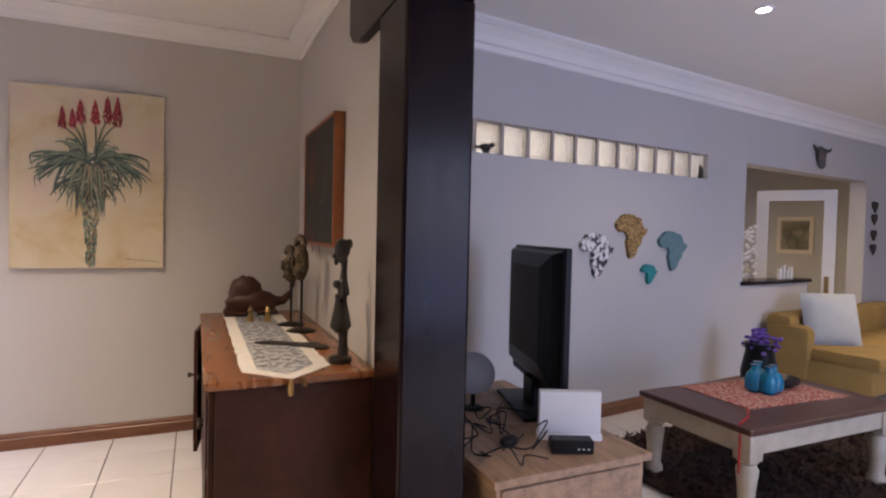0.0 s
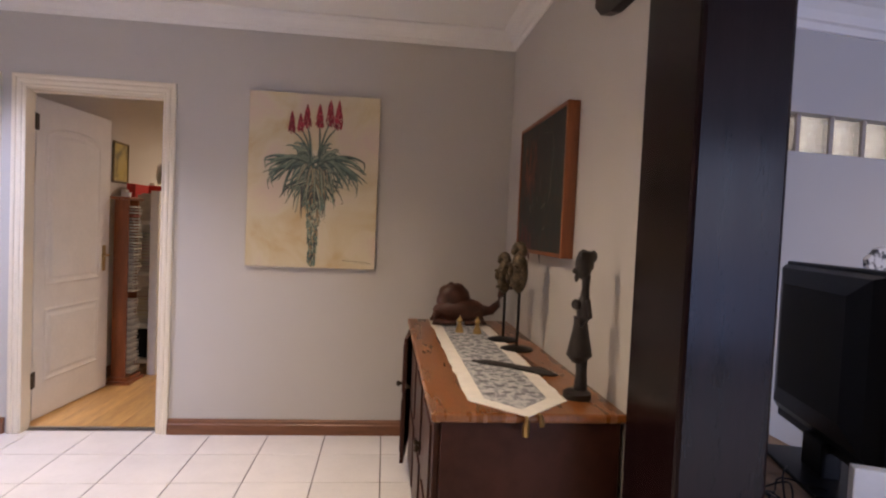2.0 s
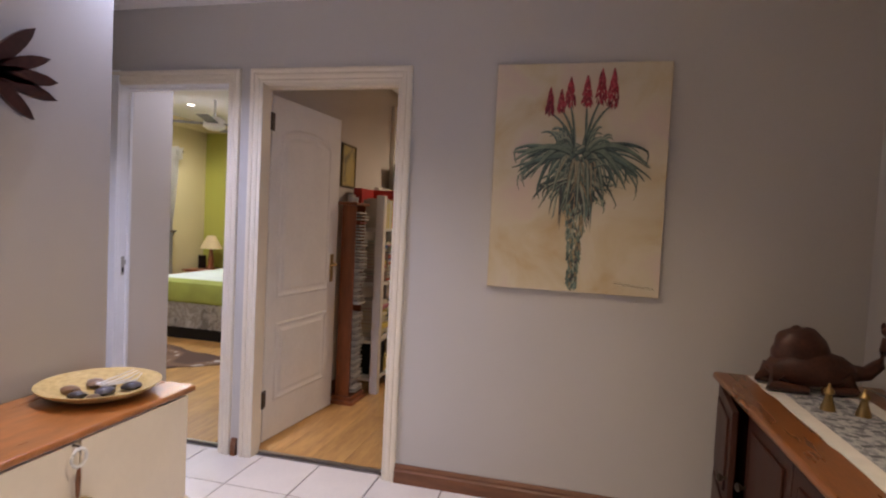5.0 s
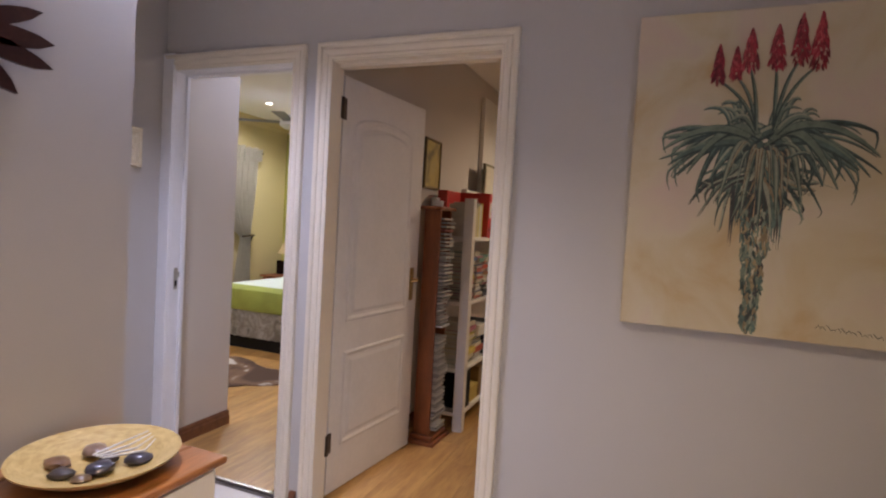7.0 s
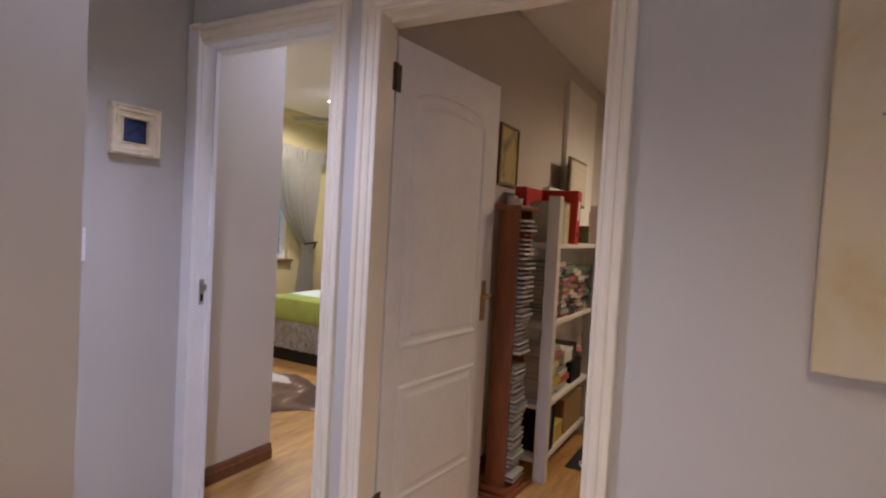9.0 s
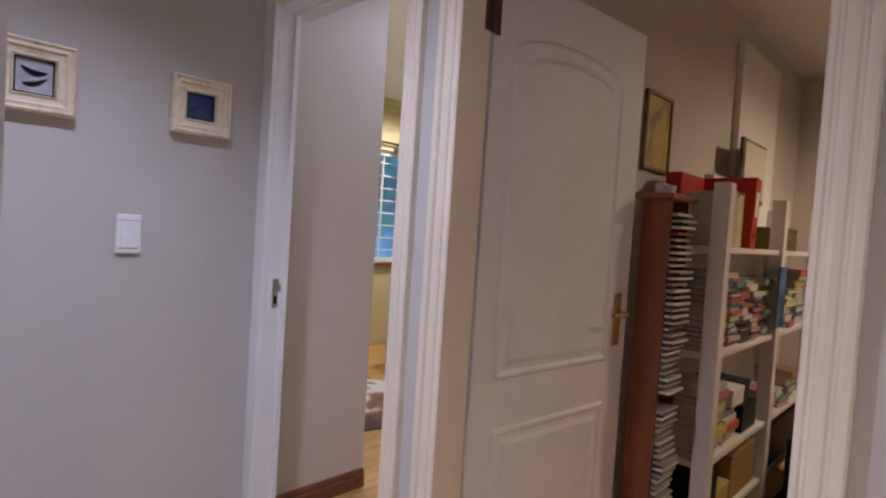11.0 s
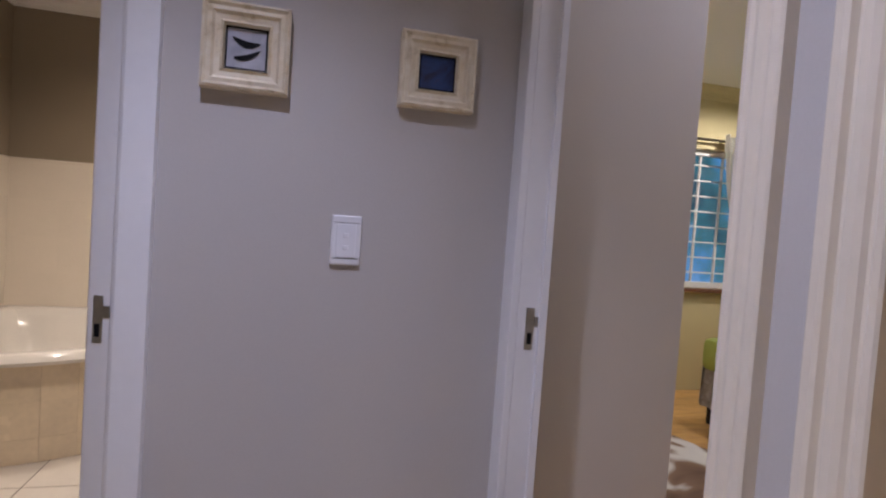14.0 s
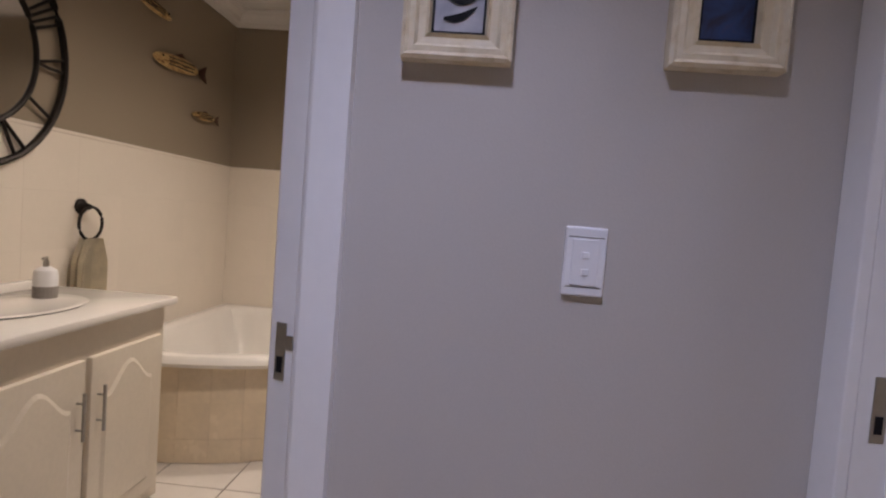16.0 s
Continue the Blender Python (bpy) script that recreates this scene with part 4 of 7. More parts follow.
def mask_stand(x, y, height, size):
    b = thing("mask_on_stand", "aged bronze face mask on a slender dark metal stand", "mask stand", (x, y, ZT), "mask stands")
    part("base", lathe([(0.075, ZT + 0.0), (0.075, ZT + 0.006), (0.05, ZT + 0.014), (0.012, ZT + 0.02)], 24, Matrix.Translation((x, y, 0))), M_DARKMETAL, b, smooth=True)
    part("rod", tube([(x, y, ZT + 0.015), (x, y, height - size * 1.2)], 0.007, 8), M_DARKMETAL, b)
    bm = bmesh.new()
    m = Matrix.Translation((x - 0.005, y, height - size)) @ pose(0, 0, 0, 0, 0, 200)
    blob(0.042, size * 0.32, size * 0.80, m, bm, 0.12, 3)
    blob(0.016, 0.010, size * 0.22, m @ Matrix.Translation((0.044, 0, 0.005)), bm)
    for s in (-1, 1):
        blob(0.010, 0.017, 0.009, m @ Matrix.Translation((0.037, s * 0.021, size * 0.28)), bm)
        blob(0.018, 0.010, 0.028, m @ Matrix.Translation((0, s * size * 0.33, 0)), bm)
    blob(0.012, 0.021, 0.008, m @ Matrix.Translation((0.035, 0, -size * 0.48)), bm)
    for k in range(7):
        a = math.pi * (k + 0.5) / 7
        blob(0.02, 0.015, 0.022, m @ Matrix.Translation((0.005, math.cos(a) * size * 0.30, size * 0.70 + math.sin(a) * size * 0.30)), bm, 0.3)
    part("mask", bm, M_BRONZE, b, smooth=True)


mask_stand(0.555, 2.83, 1.265, 0.125)
mask_stand(0.535, 3.04, 1.205, 0.105)


def statue():
    bm = bmesh.new()
    x, y = 0.585, 2.10
    m = Matrix.Translation((x, y, ZT))
    lathe([(0.055, 0.0), (0.055, 0.02), (0.035, 0.03)], 16, m, bm)
    tube([(x + 0.012, y, ZT + 0.03), (x + 0.012, y, ZT + 0.09), (x + 0.01, y, ZT + 0.15)], [0.027, 0.021, 0.026], 10, bm)
    lathe([(0.026, 0.12), (0.052, 0.145), (0.046, 0.17), (0.034, 0.22), (0.027, 0.255), (0.030, 0.275)], 14, m @ Matrix.Diagonal((1.0, 0.8, 1, 1)), bm)
    blob(0.026, 0.034, 0.05, m @ Matrix.Translation((0.006, 0, 0.300)), bm)
    blob(0.018, 0.012, 0.018, m @ Matrix.Translation((-0.020, 0.012, 0.315)), bm)
    blob(0.018, 0.012, 0.018, m @ Matrix.Translation((-0.020, -0.012, 0.315)), bm)
    for s in (-1, 1):
        tube([m @ Vector(p) for p in ((0.010, s * 0.034, 0.335), (0.02, s * 0.042, 0.28), (-0.012, s * 0.036, 0.245))], [0.011, 0.010, 0.008], 8, bm)
    tube([m @ Vector(p) for p in ((0.01, 0, 0.33), (0.012, 0, 0.37), (0.012, 0, 0.415))], [0.020, 0.015, 0.018], 10, bm)
    blob(0.034, 0.027, 0.052, m @ Matrix.Translation((0.0, 0, 0.450)), bm, 0.1, 3)
    box(bm, -0.022, 0.036, -0.023, 0.023, 0.432, 0.496, 0.010, m @ Matrix.Translation((0, 0, 0)))
    blob(0.012, 0.010, 0.010, m @ Matrix.Translation((-0.034, 0, 0.428)), bm)
    blob(0.010, 0.008, 0.018, m @ Matrix.Translation((-0.026, 0, 0.408)), bm)
    blob(0.016, 0.02, 0.022, m @ Matrix.Translation((0.036, 0, 0.478)), bm)
    bmesh.ops.transform(bm, matrix=Matrix.Translation((x, y, 0)) @ Matrix.Diagonal((0.86, 0.86, 1, 1)) @ Matrix.Translation((-x, -y, 0)), verts=bm.verts[:])
    single("standing_statue", bm, M_EBONY, "slim carved ebony statue standing on the sideboard", "statue", smooth=True)


statue()
bm = tube([(0.30, 2.56, ZT + 0.008), (0.36, 2.52, ZT + 0.012), (0.44, 2.46, ZT + 0.014), (0.50, 2.42, ZT + 0.012), (0.545, 2.39, ZT + 0.010), (0.60, 2.355, ZT + 0.007)], [0.004, 0.012, 0.010, 0.012, 0.021, 0.004], 8)
single("carved_spoon", bm, M_EBONY, "long carved dark wooden spoon lying on the runner", "spoon", smooth=True)

DR = (-2.278, -1.86, 1.93, 2.905, 0.69)


def dresser():
    x0, x1, y0, y1, zt = DR
    d = thing("dresser", "white-painted dresser with an orange wooden top and tapered legs", "dresser", ((x0 + x1) / 2, (y0 + y1) / 2, 0))
    part("top", cube(x0, x1, y0, y1, zt - 0.022, zt, 0.007), M_ORANGE, d, "orange varnished wooden top")
    part("body", cube(x0 + 0.015, x1 - 0.02, y0 + 0.02, y1 - 0.025, 0.27, zt - 0.022, 0.004), M_CREAM, d)
    part("rail", cube(x0 + 0.005, x1 - 0.008, y0 + 0.01, y1 - 0.012, 0.245, 0.272, 0.008), M_CREAM, d)
    for a, b in ((y0 + 0.03, (y0 + y1) / 2 - 0.004), ((y0 + y1) / 2 + 0.004, y1 - 0.035)):
        front = part("door", cube(x1 - 0.02, x1 - 0.008, a, b, 0.285, zt - 0.03, 0.003), M_CREAM, d)
    for sx, lx in ((-1, x0 + 0.05), (1, x1 - 0.05)):
        for sy, ly in ((-1, y0 + 0.06), (1, y1 - 0.06)):
            bm = bmesh.new()
            tube([(lx, ly, 0.25), (lx + sx * 0.02, ly + sy * 0.02, 0.0)], [0.030, 0.017], 4, bm)
            part("leg", bm, M_CREAM, d)
    part("key", tube([(x1 - 0.008, 2.392, 0.655), (x1 + 0.012, 2.392, 0.655), (x1 + 0.012, 2.392, 0.640)], 0.004, 8), M_HINGE, d, "small dark key hook")


dresser()


def heart_charm():
    x = DR[1] + 0.010
    h = thing("heart_charm", "rope ring with a pale fabric heart hanging from the dresser key", "hanging charm", (x, 2.392, 0.64))
    ring = [(x + 0.004, 2.392 + 0.024 * math.sin(a), 0.622 + 0.026 * math.cos(a)) for a in (2 * math.pi * k / 20 for k in range(21))]
    part("ring", tube(ring, 0.005, 8), M_PAPER, h)
    part("cord", tube([(x + 0.004, 2.392, 0.598), (x + 0.006, 2.388, 0.56), (x + 0.006, 2.386, 0.51)], [0.004, 0.007, 0.005], 8), M_SKIRT, h)
    pts = []
    for k in range(28):
        a = 2 * math.pi * k / 28
        pts.append((2.386 + 0.0030 * 16 * math.sin(a) ** 3, 0.465 + 0.0028 * (13 * math.cos(a) - 5 * math.cos(2 * a) - 2 * math.cos(3 * a) - math.cos(4 * a))))
    part("heart", prism(pts, x - 0.004, x + 0.016, Matrix(((0, 0, 1, 0), (1, 0, 0, 0), (0, 1, 0, 0), (0, 0, 0, 1)))), mat("hessian", (0.50, 0.38, 0.22), 0.9, var=0.15, scale=30, fine=200, bump=0.4), h)


heart_charm()
PL = (-2.075, 2.685)
plate_bm = lathe([(0.05, 0.0), (0.10, 0.002), (0.15, 0.018), (0.188, 0.040), (0.191, 0.046), (0.185, 0.046), (0.145, 0.026), (0.09, 0.012), (0.001, 0.010)], 48, Matrix.Translation((PL[0], PL[1], DR[4])))
single("wooden_plate", plate_bm, blotch("turned_pale_wood", [(0.3, (0.40, 0.27, 0.09)), (0.7, (0.58, 0.43, 0.18))], 30, 0.35, (1, 1, 6)), "wide shallow turned pale wooden plate on the dresser", "plate", smooth=True)
rnd = random.Random(12)
STONES = [(-0.06, -0.06, 0.034, (0.20, 0.11, 0.06)), (0.0, -0.09, 0.03, (0.06, 0.05, 0.05)), (0.05, -0.03, 0.036, (0.05, 0.045, 0.06)), (0.015, 0.02, 0.028, (0.07, 0.05, 0.05)), (-0.05, 0.03, 0.036, (0.26, 0.17, 0.12)), (0.08, 0.05, 0.034, (0.06, 0.055, 0.07)), (0.06, -0.085, 0.022, (0.16, 0.10, 0.05))]
for k, (dx, dy, r, col) in enumerate(STONES):
    rr = math.hypot(dx, dy)
    zz = DR[4] + 0.012 + max(0, rr - 0.09) * 0.2 + r * 0.42
    single("pebble", blob(r, r * 0.8, r * 0.45, Matrix.Translation((PL[0] + dx, PL[1] + dy, zz)) @ pose(0, 0, 0, 0, 0, 40 * k), None, 0.25), mat(f"pebble_tone_{'abcdefg'[k]}", col, 0.3, var=0.2, scale=30), "smooth dark pebble lying in the wooden plate", "pebble", "pebbles in the plate", True)
for k in range(4):
    a = 0.5 + 0.12 * k
    single("twig", tube([(PL[0] - 0.02 + 0.012 * k, PL[1] + 0.0, DR[4] + 0.032), (PL[0] + 0.03 * k, PL[1] + 0.06, DR[4] + 0.046), (PL[0] + 0.02 + 0.02 * k, PL[1] + 0.13 - 0.01 * k, DR[4] + 0.060)], [0.003, 0.0025, 0.0012], 6), M_PAPER, "thin pale twig lying across the pebbles", "twig", "twigs in the plate")


def wall_leaf():
    w = thing("wall_ornament", "dark reddish carved wooden wall ornament with leaf-shaped blades", "wall ornament", (XD, 2.5, 1.72))
    wood = mat("dark_red_wood", (0.06, 0.018, 0.014), 0.4, var=0.3, scale=20, fine=90, bump=0.15)
    for tip_y, tip_z, w2 in ((2.60, 1.915, 0.026), (2.655, 1.83, 0.022), (2.685, 1.757, 0.026), (2.682, 1.695, 0.024), (2.60, 1.615, 0.024)):
        base = Vector((2.44, 1.74))
        d = Vector((tip_y, tip_z)) - base
        side = Vector((-d.y, d.x)).normalized()
        outl = [base + d * u + side * s * w2 * math.sin(math.pi * min(1, u)) ** 0.6 for s, us in ((1, (0, 0.2, 0.4, 0.55, 0.7, 0.85, 1)), (-1, (0.85, 0.7, 0.55, 0.4, 0.2))) for u in us]
        part("blade", prism([(p.x, p.y) for p in outl], XD + 0.010, XD + 0.024, Matrix(((0, 0, 1, 0), (1, 0, 0, 0), (0, 1, 0, 0), (0, 0, 0, 1)))), wood, w)
    part("boss", blob(0.02, 0.05, 0.07, Matrix.Translation((XD + 0.015, 2.44, 1.74))), wood, w, smooth=True)


wall_leaf()

# ---- living room ----
# glass bricks set in the wall
gb = thing("window_glass_bricks", "row of wavy glass bricks high in the wall, lit from outside", "glass bricks", LIV @ Vector((1.9, 0.08, 1.805)))
gb["kind"] = "structure"
M_BRICK = glass("wavy_glass", 0.05, (0.98, 0.96, 0.92))
nt = M_BRICK.node_tree
tx, bp = nt.nodes.new("ShaderNodeTexNoise"), nt.nodes.new("ShaderNodeBump")
tx.inputs["Scale"].default_value, bp.inputs["Strength"].default_value, bp.inputs["Distance"].default_value = 15, 1.0, 0.03
nt.links.new(tx.outputs[0], bp.inputs["Height"])
nt.links.new(bp.outputs[0], nt.nodes["Principled BSDF"].inputs["Normal"])
M_MORTAR = mat("brick_joint", (0.42, 0.36, 0.32), 0.8, var=0.1)
for k in range(12):
    u = 0.64 + k * 0.2133
    o = part("brick", cube(u + 0.013, u + 0.2, 0.03, 0.12, 1.815, 1.995, 0.006, LIV), M_BRICK, gb)
    o.visible_shadow = False
    part("joint", cube(u - 0.012, u + 0.012, 0.02, 0.14, 1.806, 2.004, 0, LIV), M_MORTAR, gb)
# glowing sheet standing in for light behind the bricks; pale blotches paint their sparkle
tagged(struct("backdrop_garden", cube(0.3, 3.5, 0.55, 0.56, 1.5, 2.4, 0, LIV), outdoors("mottled_sparkle_glow", [(0.36, (0.10, 0.07, 0.06)), (0.46, (0.42, 0.31, 0.24)), (0.55, (1.0, 0.95, 0.90)), (0.64, (0.26, 0.20, 0.17))], 2.0, 7.0)), kind="structure")

AFRICA = [(-0.36, 0.42), (-0.30, 0.50), (-0.12, 0.54), (0.06, 0.52), (0.10, 0.47), (0.22, 0.46), (0.32, 0.42), (0.36, 0.28), (0.44, 0.16), (0.56, 0.15), (0.50, 0.02), (0.36, -0.12),
          (0.34, -0.26), (0.24, -0.34), (0.20, -0.48), (0.10, -0.62), (0.0, -0.66), (-0.06, -0.56), (-0.10, -0.38), (-0.14, -0.22), (-0.10, -0.08), (-0.18, 0.04), (-0.36, 0.05), (-0.48, 0.14), (-0.50, 0.28)]
M_MOSAIC = blotch("mosaic_chips", [(0.40, (0.04, 0.04, 0.05)), (0.47, (0.35, 0.33, 0.32)), (0.53, (0.72, 0.70, 0.70))], 30, 0.35, (1, 1, 1), 1, 0.4, 0.0)
M_GOLDW = blotch("carved_gold_wood", [(0.38, (0.13, 0.07, 0.02)), (0.6, (0.42, 0.27, 0.10))], 40, 0.5, (1, 1, 2), 3, 0.6)
M_TEALG = mat("dusty_teal", (0.13, 0.24, 0.26), 0.6, var=0.15, scale=30)
M_TEAL = mat("bright_teal", (0.015, 0.25, 0.25), 0.45, var=0.15, scale=30)
for u0, u1, z0, z1, mm, words in ((1.735, 2.065, 1.015, 1.335, M_MOSAIC, "black and white mosaic map shape hanging on the wall"), (2.09, 2.43, 1.15, 1.48, M_GOLDW, "carved golden-brown wooden map shape hanging on the wall"),
                                  (2.575, 2.925, 1.05, 1.362, M_TEALG, "dusty blue-green wooden map shape hanging on the wall"), (2.385, 2.563, 0.955, 1.106, M_TEAL, "small bright teal wooden map shape hanging on the wall")):
    sx, sz = (u1 - u0) / 1.06, (z1 - z0) / 1.2
    outl = [((u0 + u1) / 2 + (x - 0.03) * sx, (z0 + z1) / 2 + (y + 0.06) * sz) for x, y in AFRICA]
    bm = prism(outl, -0.03, -0.001, LIV @ Matrix(((1, 0, 0, 0), (0, 0, 1, 0), (0, 1, 0, 0), (0, 0, 0, 1))))
    single("map_wall_art", bm, mm, words, "wall art", "map shapes on the wall")
bm = bmesh.new()
b = LIV @ Matrix.Translation((0.93, 0.012, 1.83))
blob(0.045, 0.02, 0.024, b @ Matrix.Translation((0, 0, 0.012)), bm)
blob(0.018, 0.014, 0.016, b @ Matrix.Translation((0.05, 0, 0.030)), bm)
tube([b @ Vector((0.06, 0, 0.03)), b @ Vector((0.10, 0, 0.026))], [0.005, 0.001], 6, bm)
blob(0.03, 0.01, 0.008, b @ Matrix.Translation((-0.055, 0, 0.01)), bm)
box(bm, -0.02, 0.02, -0.01, 0.01, -0.025, -0.003, m=b)
single("bird_figurine", bm, M_EBONY, "small dark bird figurine on the glass brick ledge", "figurine", smooth=True)
bm = bmesh.new()
blob(0.022, 0.02, 0.055, LIV @ Matrix.Translation((3.12, 0.012, 1.865)), bm, 0.2)
box(bm, -0.02, 0.02, -0.015, 0.015, 1.805, 1.83, m=LIV @ Matrix.Translation((3.12, 0.012, 0)))
single("dark_figurine", bm, M_EBONY, "small dark figurine at the end of the glass bricks", "figurine", smooth=True)
# horned skull over the hatch
bm = bmesh.new()
c = LIV @ Matrix.Translation((5.03, -0.035, 2.17))
blob(0.07, 0.035, 0.09, c, bm, 0.2)
blob(0.04, 0.03, 0.06, c @ Matrix.Translation((0, -0.01, -0.08)), bm, 0.2)
for s in (-1, 1):
    tube([c @ Vector((s * 0.05, 0, 0.05)), c @ Vector((s * 0.13, -0.01, 0.05)), c @ Vector((s * 0.19, -0.01, 0.085))], [0.022, 0.016, 0.004], 8, bm)
single("horned_head_ornament", bm, mat("grey_bone", (0.12, 0.095, 0.085), 0.7, var=0.3, scale=20), "small grey-brown horned head ornament on the wall", "wall ornament", smooth=True)
for k, z in enumerate((1.72, 1.58, 1.40, 1.24)):
    pts = []
    for q in range(24):
        a = 2 * math.pi * q / 24
        pts.append((6.36 + 0.0042 * 16 * math.sin(a) ** 3, z + 0.0042 * (13 * math.cos(a) - 5 * math.cos(2 * a) - 2 * math.cos(3 * a) - math.cos(4 * a))))
    single("hanging_heart", prism(pts, -0.02, -0.002, LIV @ Matrix(((1, 0, 0, 0), (0, 0, 1, 0), (0, 1, 0, 0), (0, 0, 0, 1)))), M_HINGE, "small dark metal heart hanging on the wall", "wall ornament", "hearts on a string")
# glazed door and candles seen through the hatch
gd = thing("door_2", "white-framed glazed door standing open beyond the serving hatch", "door", Vector((5.60, 3.98, 0)))
gd["kind"] = "structure"
DM = pose(5.60, 3.98, 0, 0, 0, -57.2)
bm = bmesh.new()
for b4 in ((0, 0.11, 0.0, 1.84), (0.60, 0.71, 0.0, 1.84), (0.11, 0.60, 1.73, 1.84), (0.11, 0.60, 0.0, 0.68)):
    box(bm, b4[0], b4[1], 0, 0.04, b4[2], b4[3], 0.003, DM)
part("frame", bm, M_WHITE, gd)
part("pane", cube(0.11, 0.60, 0.017, 0.023, 0.68, 1.73, 0, DM), M_GLASS, gd)
part("lock_plate", cube(0.625, 0.665, -0.006, 0.0, 0.78, 0.95, 0.001, DM), M_BRASS, gd)
for u, h in ((4.55, 0.10), (4.62, 0.13), (4.69, 0.09), (4.76, 0.11)):
    cd = thing("candle", "short white candle standing on the hatch sill", "candle", LIV @ Vector((u, 0.08, 0.935)), "candles on the sill")
    part("wax", lathe([(0.018, 0.935), (0.018, 0.935 + h)], 12, Matrix.Translation((LIV @ Vector((u, 0.08, 0))))), M_PAPER, cd, smooth=True)
    part("wick", tube([LIV @ Vector((u, 0.08, 0.934 + h)), LIV @ Vector((u, 0.08, 0.944 + h))], 0.0015, 5), M_BLACK, cd)
bm = bmesh.new()
rnd = random.Random(21)
for k in range(60):
    p = LIV @ Vector((3.98 + rnd.uniform(-0.14, 0.14), 0.10 + rnd.uniform(-0.05, 0.05), 1.16 + rnd.uniform(-0.2, 0.28)))
    blob(0.022, 0.022, 0.016, Matrix.Translation(p), bm, 0.3, 1)
fl = thing("flower_vase", "white blossoms in a glass vase on the hatch sill", "vase", LIV @ Vector((3.98, 0.10, 0.935)))
part("blossoms", bm, M_PAPER, fl)
part("vase", lathe([(0.04, 0.935), (0.055, 0.97), (0.03, 1.06), (0.038, 1.09)], 16, Matrix.Translation(LIV @ Vector((3.98, 0.10, 0)))), M_GLASS, fl, smooth=True)

# picture on the far wall of the room beyond the hatch
fp = thing("framed_print", "dark print in a pale frame on the wall beyond the hatch", "picture", (8.058, 5.15, 1.12))
bm = bmesh.new()
for a, b, c, d in ((4.88, 4.94, 1.12, 1.66), (5.36, 5.42, 1.12, 1.66), (4.94, 5.36, 1.12, 1.18), (4.94, 5.36, 1.60, 1.66)):
    box(bm, 8.03, 8.0585, a, b, c, d, 0.004)
part("frame", bm, M_CREAM, fp)
part("print", cube(8.045, 8.0585, 4.94, 5.36, 1.18, 1.60), blotch("brown_green_print", [(0.4, (0.10, 0.09, 0.05)), (0.6, (0.26, 0.22, 0.14))], 7, 0.5), fp)

# sofa, cushion and flowers by its arm
M_SOFA = mat("mustard_upholstery", (0.30, 0.19, 0.055), 0.85, var=0.12, scale=6, fine=260, bump=0.3)
SF = LIV @ Matrix.Translation((4.05, -0.95, 0))
sofa = thing("sofa", "mustard-yellow upholstered sofa under the serving hatch", "sofa", SF @ Vector((1.1, 0.45, 0)))
part("base", cube(0.0, 2.3, 0.05, 0.88, 0.08, 0.30, 0.03, SF), M_SOFA, sofa, smooth=True)
part("backrest", cube(0.0, 2.3, 0.66, 0.90, 0.26, 0.66, 0.07, SF), M_SOFA, sofa, smooth=True)
for a in (0.02, 0.78, 1.54):
    part("seat_cushion", cube(a, a + 0.75, 0.0, 0.70, 0.28, 0.41, 0.055, SF), M_SOFA, sofa, smooth=True)
part("armrest", cube(-0.03, 0.13, 0.50, 0.88, 0.08, 0.58, 0.07, SF), M_SOFA, sofa, smooth=True)
for a, b in ((0.05, 0.12), (2.2, 0.12), (0.05, 0.8), (2.2, 0.8)):
    part("leg", lathe([(0.02, 0.0), (0.025, 0.09)], 10, SF @ Matrix.Translation((a, b, 0))), M_POST, sofa)
bm = bmesh.new()
vs = bmesh.ops.create_grid(bm, x_segments=10, y_segments=10, size=0.24)["verts"]
geo = bmesh.ops.extrude_face_region(bm, geom=bm.faces[:])
top = [v for v in geo["geom"] if isinstance(v, bmesh.types.BMVert)]
top_set = set(top)
for v in bm.verts:
    k = (1 - (v.co.x / 0.24) ** 2) * (1 - (v.co.y / 0.24) ** 2)
    v.co.z = (0.085 if v in top_set else -0.085) * max(k, 0) ** 0.45
bmesh.ops.transform(bm, matrix=SF @ Matrix.Translation((0.34, 0.50, 0.615)) @ pose(0, 0, 0, 74, 0, -34), verts=bm.verts[:])
single("cushion", bm, mat("pale_blue_linen", (0.42, 0.44, 0.44), 0.9, var=0.06, scale=10, fine=250, bump=0.3), "pale blue-grey square cushion on the mustard sofa", "cushion", smooth=True)
VS = SF @ Vector((-0.83, 0.48, 0))
pf = thing("purple_flowers", "bunch of purple flowers in a tall dark floor vase", "flowers", VS)
part("vase", lathe([(0.09, 0.0), (0.12, 0.10), (0.13, 0.30), (0.10, 0.46), (0.11, 0.52)], 18, Matrix.Translation(VS)), M_BLACK, pf, smooth=True)
bm = bmesh.new()
for k in range(70):
    a, r = rnd.uniform(0, 6.28), rnd.uniform(0, 0.14)
    blob(0.022, 0.022, 0.014, Matrix.Translation(VS + Vector((r * math.cos(a), r * math.sin(a), 0.57 + rnd.uniform(-0.05, 0.07) - r * 0.5))), bm, 0.4, 1)
part("blossoms", bm, mat("purple_petals", (0.14, 0.06, 0.36), 0.6, var=0.3, scale=30), pf)


